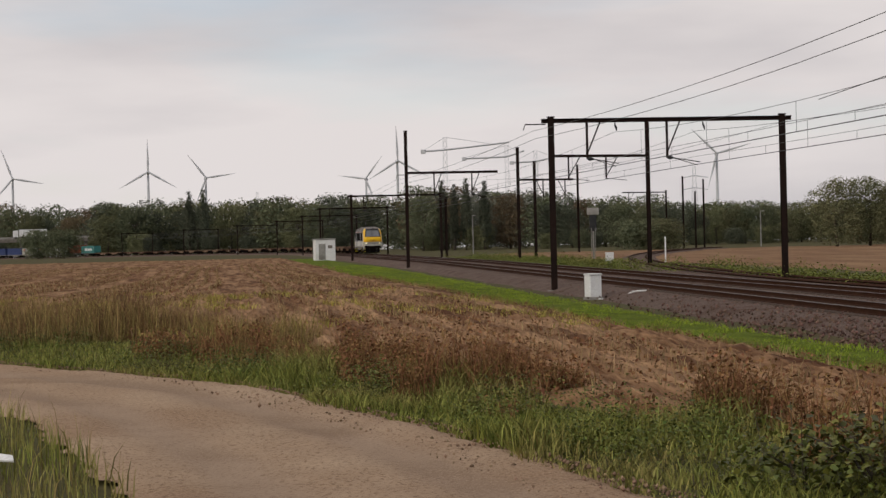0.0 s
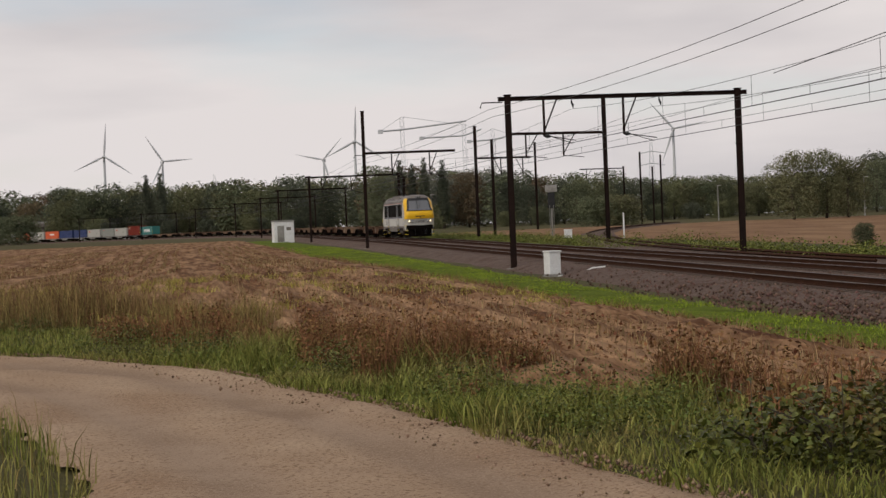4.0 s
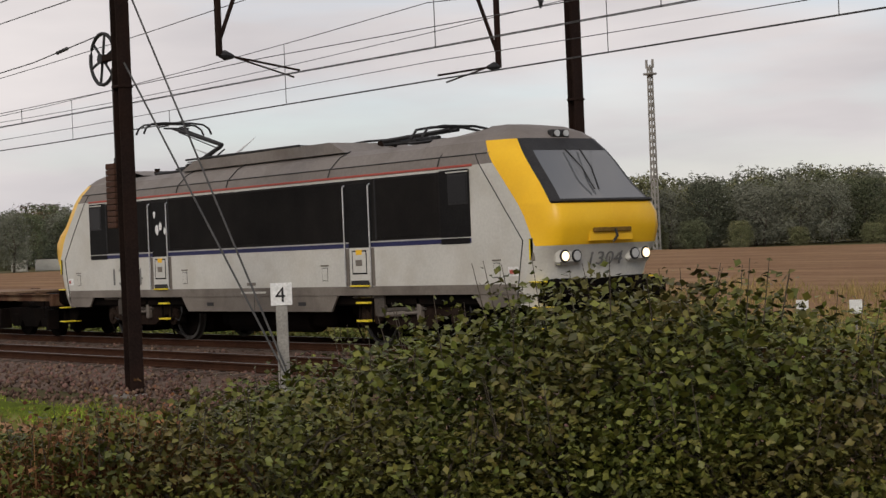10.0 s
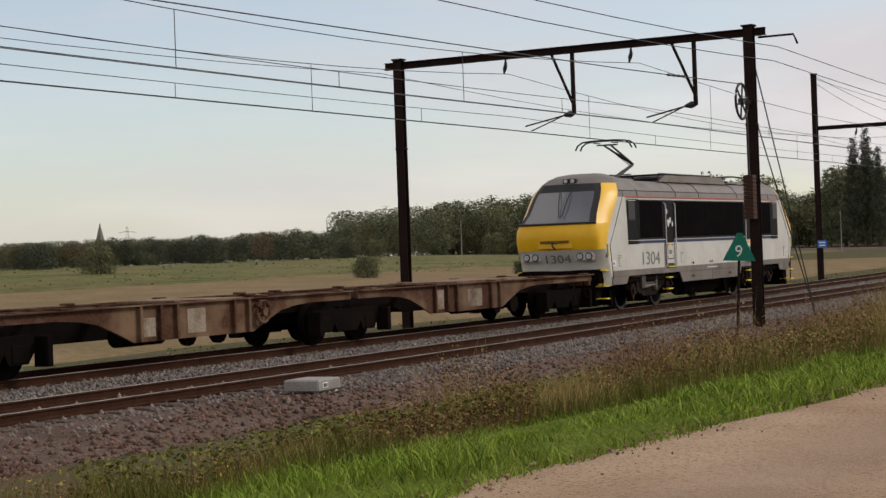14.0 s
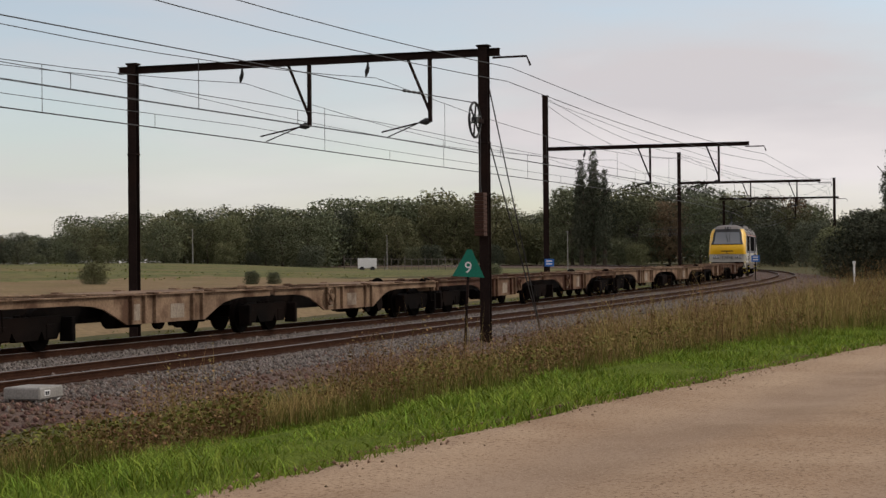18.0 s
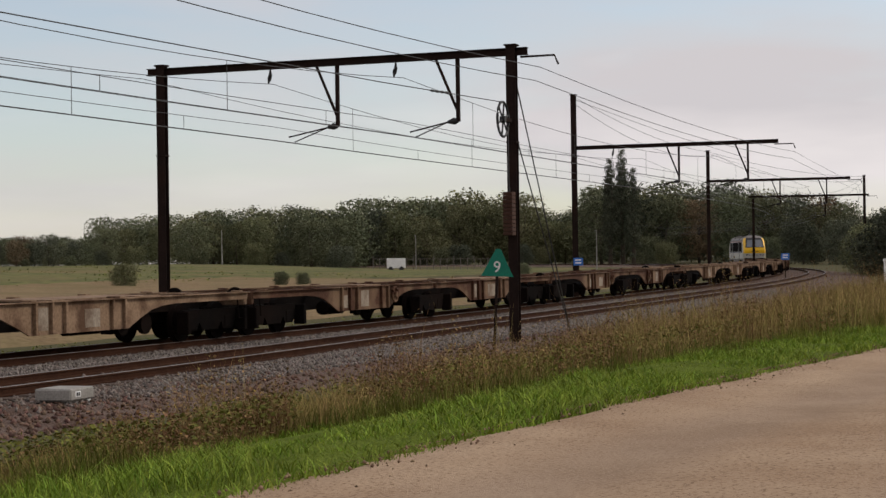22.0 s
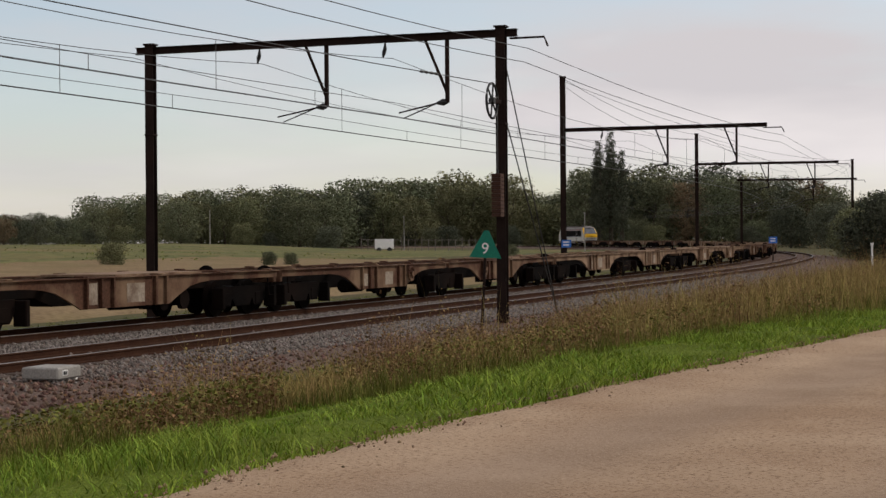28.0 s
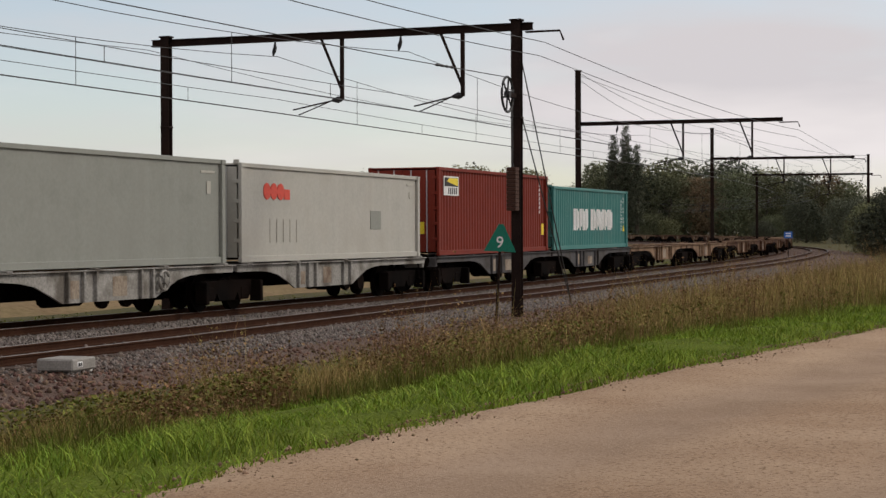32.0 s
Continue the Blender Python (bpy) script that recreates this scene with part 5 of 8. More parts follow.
def wagon_sill(sy, mt, w, first, rng):
    # the deep belly of the sill lies towards the shared bogie
    m = -1.1 if first else 0.9
    out_ = [(-6.45, 1.14), (-6.45, 0.96)] + [(m + x, z) for x, z in ((-4.1, 0.96), (-3.5, 0.92), (-3.0, 0.84), (-2.45, 0.64), (-2.0, 0.46), (1.8, 0.46), (2.25, 0.64), (2.8, 0.84), (3.3, 0.92), (3.9, 0.96))] + [(6.45, 0.96), (6.45, 1.14)]
    a, b = sorted((sy * 1.26, sy * 1.31))
    s = part("side_sill", Mesh().prism(out_, "y", a, b), mt, w)
    lip = sorted((sy * 1.22, sy * 1.40))
    part("sill_flange", Mesh().box(-6.45, 6.45, lip[0], lip[1], 1.125, 1.15), mt, s)
    for x in (m - 1.85, m - 1.25, m - 0.75, m + 1.1, m + 1.6):
        part("stiffener", Mesh().bbox(x - 0.04, x + 0.04, min(sy * 1.3, sy * 1.39), max(sy * 1.3, sy * 1.39), 0.47, 1.12, 0.01), mt, s)
    for x, wd in ((m - 1.55 + rng.uniform(-0.03, 0.03), 0.36), (m + 0.2 + rng.uniform(-0.3, 0.2), rng.uniform(0.5, 0.85))):
        part("marking_panel", Mesh().bbox(x - wd / 2, x + wd / 2, min(sy * 1.31, sy * 1.316), max(sy * 1.31, sy * 1.316), 0.55, 0.55 + rng.uniform(0.3, 0.48), 0.002), M_PATCH, s, "faded pale marking panel")
    for x in (-5.9, -3.1, 0.1, 3.0, 5.9):
        part("twist_lock", Mesh().bbox(x - 0.1, x + 0.1, min(sy * 1.18, sy * 1.42), max(sy * 1.18, sy * 1.42), 1.15, 1.19, 0.01), mt, s)
    return s


def build_wagon(k, mt, rng, leading):
    w = thing("container_wagon", Matrix(), {M_WAGON.name: "rusty brown skeletal container flat wagon, moving empty in a long train", M_WAGON2.name: "faded tan skeletal container flat wagon, moving empty in a long train", M_WAGON3.name: "grimy dark grey container flat wagon carrying containers, moving", M_WAGON4.name: "pale grey painted container flat wagon carrying containers, moving"}[mt.name], "flat wagon", "wagons of the freight train")
    for sy in (-1, 1):
        wagon_sill(sy, mt, w, leading, rng)
    for x in (-6.2, -2.9, -1.0, 1.0, 2.7, 6.2):
        part("cross_beam", Mesh().box(x - 0.09, x + 0.09, -1.255, 1.255, 0.98, 1.118), mt, w)
    # Girder drawn deep and near black to keep light out below.
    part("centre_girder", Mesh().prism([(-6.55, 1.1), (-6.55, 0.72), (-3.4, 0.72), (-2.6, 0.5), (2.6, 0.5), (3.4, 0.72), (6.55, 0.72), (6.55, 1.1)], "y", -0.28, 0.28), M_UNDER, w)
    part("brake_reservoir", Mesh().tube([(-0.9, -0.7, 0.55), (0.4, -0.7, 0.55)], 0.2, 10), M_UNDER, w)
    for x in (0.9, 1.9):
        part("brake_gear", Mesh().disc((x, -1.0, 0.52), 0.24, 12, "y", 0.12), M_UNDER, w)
    outer = 1 if leading else -1
    c = outer * (6.6 - 1.75)
    bogie(w, c - 0.9, c + 0.9, 0.46, 1.0, detail=False)
    if leading:
        bogie(w, -6.6 - 0.9, -6.6 + 0.9, 0.46, 1.0, detail=False)
    for sy in (-1, 1):
        x = outer * 6.45
        b = part("buffer", Mesh().tube([(x, sy * 0.87, 1.03), (x + outer * 0.2, sy * 0.87, 1.03)], 0.13, 10).disc((x + outer * 0.16, sy * 0.87, 1.03), 0.24, 14, "x", 0.04), M_UNDER, w)
        part("shunter_step", Mesh().tube([(x - outer * 0.1, sy * 1.25, 1.1), (x - outer * 0.1, sy * 1.3, 0.5), (x - outer * 0.45, sy * 1.3, 0.5), (x - outer * 0.45, sy * 1.25, 1.1)], 0.02, 5), M_UNDER, w)
    part("end_beam", Mesh().bbox(outer * 6.4 - 0.08, outer * 6.4 + 0.08, -1.28, 1.28, 0.82, 1.14, 0.02), mt, w)
    if rng.random() < 0.4:
        part("handwheel", wheel_rim(0.22), mt, w, "spoked brake handwheel", m=pose(-2.9 * outer, -1.42, 0.85))
    if rng.random() < 0.6:
        part("lashing_strap", Mesh().bbox(rng.uniform(-4, 2), rng.uniform(2.2, 5), -1.0, 1.0, 1.125, 1.15 + rng.uniform(0.01, 0.05), 0.004), M_WAGON2, w)
    return w


def flat_side(sh, x0, x1, y, z0, z1, depth, pitch, sy):
    """A corrugated steel side: trapezoid ribs along x."""
    n = int((x1 - x0) / pitch)
    pts = []
    for k in range(n):
        a = x0 + (x1 - x0) * k / n
        p = (x1 - x0) / n
        pts += [(a, 0), (a + 0.3 * p, 0), (a + 0.5 * p, -depth), (a + 0.8 * p, -depth)]
    pts.append((x1, 0))
    v = [(x, y + sy * d, z) for z in (z0, z1) for x, d in pts]
    m = len(pts)
    sh.add(v, [(k, k + 1, m + k + 1, m + k) for k in range(m - 1)])
    return sh


def build_container(name, mt, label, ribbed=True, logo=None, doors=True, tall=2.90):
    c = thing("shipping_container", Matrix(), label, "container", "containers on the train")
    L2, W2, z0 = 6.05, 1.20, 0.0
    for sy in (-1, 1):
        sh = Mesh()
        if ribbed:
            flat_side(sh, -L2 + 0.1, L2 - 0.1, sy * W2, z0 + 0.16, tall - 0.1, 0.036, 0.28, sy)
        else:
            flat_side(sh, -L2 + 0.1, L2 - 0.1, sy * W2, z0 + 0.16, tall - 0.1, 0.006, 1.2, sy)
        wall = part("side_wall", sh, mt, c)
        part("bottom_rail", Mesh().bbox(-L2, L2, sy * W2 - 0.05, sy * W2 + 0.012, z0, z0 + 0.16, 0.01), mt, c)
        part("top_rail", Mesh().bbox(-L2, L2, sy * W2 - 0.05, sy * W2 + 0.012, tall - 0.11, tall, 0.01), mt, c)
        for x in (-L2, L2):
            post = part("corner_post", Mesh().bbox(x - 0.09, x + 0.09, sy * W2 - 0.08, sy * W2 + 0.016, z0, tall, 0.012), mt, c)
            for z in (z0, tall - 0.12):
                part("corner_casting", Mesh().bbox(x - 0.1, x + 0.1, sy * W2 - 0.09, sy * W2 + 0.02, z, z + 0.12, 0.012), mt, post)
        if logo:
            logo(wall, sy)
    part("roof", Mesh().box(-L2, L2, -W2, W2, tall - 0.05, tall - 0.01), mt, c)
    part("floor", Mesh().box(-L2, L2, -W2, W2, z0 + 0.08, z0 + 0.14), M_UNDER, c)
    part("front_wall", Mesh().bbox(L2 - 0.04, L2 + 0.04, -W2, W2, 0.1, tall - 0.05, 0.01), mt, c)
    for sy in (-1, 1):
        a, b = sorted((sy * 0.01, sy * 1.13))
        d = part("door", Mesh().bbox(-L2 - 0.06, -L2, a, b, 0.12, tall - 0.1, 0.01), mt, c)
        for y in (0.3, 0.85):
            part("lock_bar", Mesh().tube([(-L2 - 0.09, sy * y, 0.12), (-L2 - 0.09, sy * y, tall - 0.1)], 0.022, 6), M_RAILING, d)
        for z in (0.5, 1.0, 1.5, 2.0, 2.5):
            part("hinge", Mesh().bbox(-L2 - 0.09, -L2 - 0.04, min(sy * 1.05, sy * 1.2), max(sy * 1.05, sy * 1.2), z, z + 0.1, 0.01), mt, d)
        part("warning_plate", Mesh().bbox(-L2 - 0.075, -L2 - 0.062, min(sy * 0.3, sy * 0.75), max(sy * 0.3, sy * 0.75), 0.7, 1.1, 0.003), M_STEP, d, "yellow warning plate")
    return c


C_TEAL = mat("teal_container_paint", (0.028, 0.150, 0.135), (0.045, 0.195, 0.175), 0.8, 0.5, 0.05, 12.0, stain=(0.06, 0.14, 0.12), stain_amount=0.4, grain=0.1)
C_OXIDE = mat("oxide_red_container_paint", (0.145, 0.019, 0.010), (0.195, 0.029, 0.016), 0.8, 0.6, 0.05, 12.0, stain=(0.095, 0.015, 0.009), stain_amount=0.4, grain=0.1, spec=0.15)
C_CREAM = mat("cream_container_paint", (0.37, 0.355, 0.31), (0.44, 0.425, 0.375), 0.8, 0.5, 0.05, 12.0, stain=(0.30, 0.27, 0.22), stain_amount=0.4, grain=0.1)
C_GREY = mat("grey_container_paint", (0.215, 0.22, 0.19), (0.265, 0.27, 0.235), 0.8, 0.5, 0.05, 12.0, stain=(0.18, 0.18, 0.155), stain_amount=0.4, grain=0.1)
C_BLUE = mat("navy_container_paint", (0.02, 0.035, 0.10), (0.035, 0.05, 0.14), 0.8, 0.5, 0.05, 12.0, grain=0.1)
C_ORANGE = mat("orange_red_container_paint", (0.52, 0.09, 0.03), (0.60, 0.12, 0.04), 0.8, 0.5, 0.05, 12.0, grain=0.1)
C_SAND = mat("sand_container_paint", (0.36, 0.34, 0.29), (0.42, 0.40, 0.34), 0.8, 0.5, 0.05, 12.0, grain=0.1)
C_MARKRED = mat("red_mark", (0.55, 0.05, 0.03), (0.6, 0.07, 0.04), 3.0, 0.5, 0.0)


def bars(wall, sy, items, mt, tone):
    for x0, x1, z0, z1 in items:
        x0, x1 = (x0, x1) if sy < 0 else (-x1, -x0)
        part("mark", Mesh().bbox(x0, x1, min(sy * 1.20, sy * 1.214), max(sy * 1.20, sy * 1.214), z0, z1, 0.003), mt, wall, tone)


def logo_teal(wall, sy):
    x = -2.95
    for word in (5, 8):
        for k in range(word):
            bars(wall, sy, [(x, x + 0.17, 0.78, 1.68), (x + 0.23, x + 0.40, 0.78 + 0.08 * (k % 3), 1.68 - 0.1 * (k % 2))], M_WHITE, "white block of a painted lettering")
            if k % 2:
                bars(wall, sy, [(x + 0.05, x + 0.32, 1.16, 1.32)], M_WHITE, "white block of a painted lettering")
            x += 0.475
        x += 0.40
    code_strip(wall, sy)


def code_strip(wall, sy):
    for k in range(9):
        bars(wall, sy, [(5.18, 5.25, 0.75 + 0.16 * k, 0.86 + 0.16 * k)], M_WHITE, "white code mark")
        if k % 3:
            bars(wall, sy, [(5.55, 5.63, 0.95 + 0.15 * k, 1.05 + 0.15 * k)], M_WHITE, "white code mark")
    wedge(wall, sy, [(5.48, 0.72), (5.78, 0.72), (5.63, 1.0)], M_STEP, "yellow warning triangle")


def wedge(wall, sy, outline, mt, tone, d=0.018):
    """A flat painted shape on a container's side."""
    pts = outline if sy < 0 else [(-x, z) for x, z in outline]
    part("mark", Mesh().prism(pts, "y", min(sy * 1.20, sy * (1.20 + d)), max(sy * 1.20, sy * (1.20 + d))), mt, wall, tone)


def logo_red(wall, sy):
    bars(wall, sy, [(-5.5, -4.05, 1.98, 2.62)], M_WHITE, "white emblem plate")
    wedge(wall, sy, [(-5.43, 2.28), (-4.12, 2.28), (-4.12, 2.57), (-5.43, 2.57)], M_BLACK, "black emblem field")
    wedge(wall, sy, [(-5.2, 2.44), (-4.14, 2.30), (-4.14, 2.56), (-5.0, 2.56)], M_STEP, "yellow emblem wedge", 0.021)
    for k in range(5):
        wedge(wall, sy, [(-5.1 + 0.19 * k, 2.03), (-5.0 + 0.19 * k, 2.03), (-4.98 + 0.19 * k, 2.24), (-5.08 + 0.19 * k, 2.24)], M_BLACK, "black emblem block")
    for k in range(7):
        bars(wall, sy, [(5.22, 5.32, 1.45 + 0.17 * k, 1.56 + 0.17 * k)], M_WHITE, "white code mark")
    bars(wall, sy, [(5.5, 5.8, 0.62, 1.05)], M_STEP, "yellow warning plate")


def logo_cream(wall, sy):
    for k in range(4):
        x = -4.75 + k * 0.40
        ring = [(x + 0.19 + 0.21 * math.cos(q * math.tau / 12), 1.83 + 0.22 * math.sin(q * math.tau / 12)) for q in range(12)]
        wedge(wall, sy, ring if k < 3 else [(x, 1.63), (x + 0.34, 1.63), (x + 0.34, 1.9), (x, 1.9)], C_MARKRED, "red blot of a painted emblem")
    bars(wall, sy, [(2.3, 3.1, 0.85, 1.4)], C_GREY, "grey data panel")
    bars(wall, sy, [(-4.4 + 0.4 * k, -4.34 + 0.4 * k, 0.5, 1.1) for k in range(5)], C_SAND, "faint data strip")
    bars(wall, sy, [(5.2, 5.7, 2.2, 2.26), (5.4, 5.6, 1.8, 2.0)], C_SAND, "faint code strip")


def logo_grey(wall, sy):
    bars(wall, sy, [(5.0, 5.7, 2.2, 2.26), (5.3, 5.5, 1.7, 2.0)], C_SAND, "faint code strip")
    bars(wall, sy, [(-4.6, -3.6, 1.75, 2.1)], C_MARKRED, "red emblem block")


def logo_white(wall, sy):
    bars(wall, sy, [(-2.2, 2.0, 1.2, 1.7)], M_WHITE, "white lettering block")


CONTAINERS = [("teal", C_TEAL, "teal green ribbed steel container with white lettering, on a wagon", True, logo_teal, 2.55), ("red", C_OXIDE, "oxide red ribbed steel container with a black and yellow emblem", True, logo_red, 2.90), ("cream", C_CREAM, "cream smooth-sided container with a red emblem", False, logo_cream, 2.52), ("grey", C_GREY, "pale grey smooth-sided container with faint codes", False, logo_grey, 2.55), ("cream", C_CREAM, "cream smooth-sided container with a red emblem", False, logo_cream, 2.52), ("navy", C_BLUE, "navy blue ribbed steel container", True, None, 2.59), ("navy", C_BLUE, "navy blue ribbed steel container", True, None, 2.59), ("orange", C_ORANGE, "orange red ribbed steel container with white lettering", True, logo_white, 2.59), ("sand", C_SAND, "sand grey ribbed steel container with white lettering", True, logo_white, 2.59), ("orange", C_ORANGE, "orange red ribbed steel container with white lettering", True, logo_white, 2.59), ("cream", C_CREAM, "cream smooth-sided container with a red emblem", False, logo_cream, 2.59), ("sand", C_SAND, "sand grey ribbed steel container with white lettering", True, logo_white, 2.59), ("red", C_OXIDE, "oxide red ribbed steel container with a black and yellow emblem", True, logo_red, 2.59), ("navy", C_BLUE, "navy blue ribbed steel container", True, None, 2.59)]

EMPTY_HALVES = 28
SPEED, S_AT_13 = 22.19, 34.15
LOCO_HALF = 9.95
loco = build_loco()
TRAIN = [(loco, 0.0, 0.0)]


def build_rake():
    rng = random.Random(5)
    made = {}
    tones = [M_WAGON, M_WAGON2, M_WAGON, M_WAGON2, M_WAGON2, M_WAGON]
    types = {}
    loads = {}
    for k in range(EMPTY_HALVES + len(CONTAINERS)):
        leading = k % 2 == 0
        mt = (M_WAGON3 if k < EMPTY_HALVES + 2 else M_WAGON4) if k >= EMPTY_HALVES else tones[(k // 2) % len(tones)]
        key = (mt.name, leading, (k // 2) % 3 if k < EMPTY_HALVES else 0)
        if key in types:
            w = copy_thing(types[key], Matrix())
        else:
            w = types[key] = build_wagon(k, mt, rng, leading)
        j = k - EMPTY_HALVES
        centre = -LOCO_HALF - HALF * (k + 0.5) if j < 0 else -386.05 - 13.1 * j - 0.9 * (j // 2)
        TRAIN.append((w, centre, 0.0))
        if k >= EMPTY_HALVES:
            name, cm, label, ribbed, logo, tall = CONTAINERS[k - EMPTY_HALVES]
            ckey = (name, tall)
            c = copy_thing(loads[ckey], Matrix()) if ckey in loads else build_container(name, cm, label, ribbed, logo, True, tall)
            loads.setdefault(ckey, c)
            TRAIN.append((c, centre, 1.19))


build_rake()


def train_pose(centre, lift, t):
    s = S_AT_13 + SPEED * (t - 13.0) + 0.2 * smooth((11.5 - t) / 1.5) - 0.171 * max(0.0, 11.0 - t) ** 2 + 0.0149 * min(7.0, max(0.0, t - 15.0)) ** 2 + 0.209 * max(0.0, t - 22.0) + centre
    p, a = rail_at(s)
    q, b = rail_at(s + 4)
    r, c = rail_at(s - 4)
    tilt = math.atan2(q.z - r.z, 8.0)
    return Matrix.Translation((q + r) / 2 * 0.5 + p * 0.5 + Vector((0, 0, lift))) @ Matrix.Rotation(a, 4, "Z") @ Matrix.Rotation(-tilt, 4, "Y")

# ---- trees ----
# Olive and dark leaf are lifted and greyed for distance haze.
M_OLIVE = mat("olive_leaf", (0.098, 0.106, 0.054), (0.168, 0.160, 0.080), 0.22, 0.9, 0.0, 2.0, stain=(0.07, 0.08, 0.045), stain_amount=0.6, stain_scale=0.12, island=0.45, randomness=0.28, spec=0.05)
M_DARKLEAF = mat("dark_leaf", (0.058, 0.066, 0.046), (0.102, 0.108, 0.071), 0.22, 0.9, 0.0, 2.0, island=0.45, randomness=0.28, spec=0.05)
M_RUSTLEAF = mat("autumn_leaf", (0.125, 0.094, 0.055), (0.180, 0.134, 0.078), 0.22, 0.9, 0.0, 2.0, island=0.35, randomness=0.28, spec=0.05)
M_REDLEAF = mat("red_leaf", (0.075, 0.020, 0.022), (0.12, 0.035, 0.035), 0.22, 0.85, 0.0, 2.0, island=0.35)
# Grey leaf: haze put into the colour, for the palest stretches.
M_GREYLEAF = mat("haze_grey_leaf", (0.13, 0.135, 0.10), (0.19, 0.19, 0.145), 0.22, 0.9, 0.0, 2.0, island=0.3, spec=0.05)


def crown_mesh(name, rng, radius, height, clumps, leaf, material, lobes=40, narrow=False):
    """A crown of many small leaf clumps gathered on uneven rounded lobes over a dome."""
    lob = []
    for k in range(lobes):
        u = 0.06 + 0.88 * (k + rng.uniform(0, 1)) / lobes
        w = radius * math.sqrt(max(0.05, 1 - ((u - 0.46) / 0.56) ** 2)) if not narrow else radius * max(0.12, math.sin(math.pi * u ** 0.75) ** 0.8)
        a = k * 2.4 + rng.uniform(-0.5, 0.5)
        d = rng.uniform(0.1, 0.5) * w if narrow else rng.uniform(0.35, 0.82) * w
        r = rng.uniform(0.5, 0.7) * w if narrow else rng.uniform(0.22, 0.42) * radius
        lob.append((d * math.cos(a), d * math.sin(a), min(u * height, height - 0.8 * r), r))
    lob = np.array(lob)
    g = np.random.default_rng(rng.randrange(10 ** 6))
    pick = g.choice(len(lob), clumps, p=lob[:, 3] ** 2 / (lob[:, 3] ** 2).sum())
    d = g.normal(size=(clumps, 3)) + np.array([0, 0, 0.35])
    d /= np.linalg.norm(d, axis=1, keepdims=True)
    reach = np.where(g.uniform(0, 1, clumps) < 0.12, g.uniform(1.0, 1.22, clumps), g.uniform(0.72, 1.04, clumps))
    c = lob[pick, :3] + d * (lob[pick, 3] * reach)[:, None]
    c[:, 2] = np.maximum(c[:, 2], 0.0)
    d = np.repeat(d, 3, axis=0)
    c = np.repeat(c, 3, axis=0) + g.normal(size=(clumps * 3, 3)) * leaf * 0.8
    n = len(c)
    a, b = g.normal(size=(n, 3)), g.normal(size=(n, 3))
    a, b = (w - 0.6 * (w * d).sum(1, keepdims=True) * d for w in (a, b))
    a, b = (w / np.linalg.norm(w, axis=1, keepdims=True) * leaf * g.uniform(0.8, 1.4, (n, 1)) for w in (a, b))
    verts = np.stack([c - a * 0.8, c + b * 0.9, c + a * 0.8], 1).reshape(-1, 3)
    return soup(name, verts, np.arange(n * 3).reshape(-1, 3), material)


def trunk_mesh(rng, height, radius, r0):
    sh = Mesh()
    bend = [(rng.uniform(-0.2, 0.2) * k, rng.uniform(-0.2, 0.2) * k, height * 0.8 * k / 4) for k in range(5)]
    bend[0] = (0, 0, -0.4)
    sh.tube(bend, [r0, r0 * 0.8, r0 * 0.6, r0 * 0.4, r0 * 0.15], 7)
    for k in range(7):
        z, a, l = height * rng.uniform(0.25, 0.7), rng.uniform(0, math.tau), radius * rng.uniform(0.5, 0.9)
        sh.tube([(0, 0, z), (l * 0.5 * math.cos(a), l * 0.5 * math.sin(a), z + l * 0.35), (l * math.cos(a), l * math.sin(a), z + l * 0.6)], [r0 * 0.35, r0 * 0.22, 0.03], 5)
    return sh


def tree_kind(rng, height, radius, clumps, leaf, material, label, name="tree", category="tree", narrow=False, low=0.06, group="woodland trees"):
    t = thing(name, Matrix.Translation((0, 0, -60)), label, category, group)
    part("trunk", trunk_mesh(rng, height, radius, 0.022 * height), M_BARK, t, smooth=True)
    part("crown", crown_mesh("crown", rng, radius, height * (1 - low), clumps, leaf, material, 26 if narrow else 40, narrow), material, t, m=pose(0, 0, height * low))
    return t


def at_az(az, dist):
    a = radians(az)
    return -math.sin(a) * dist, math.cos(a) * dist


def plant(kind, x, y, height, rng, wide=1.0):
    s = height / 10
    t = copy_thing(kind, Matrix())
    t.matrix_basis = Matrix.Translation((x, y, ground_z(x, y))) @ Matrix.Rotation(rng.uniform(0, math.tau), 4, "Z") @ Matrix.Diagonal((s * wide, s * wide, s, 1))
    return t


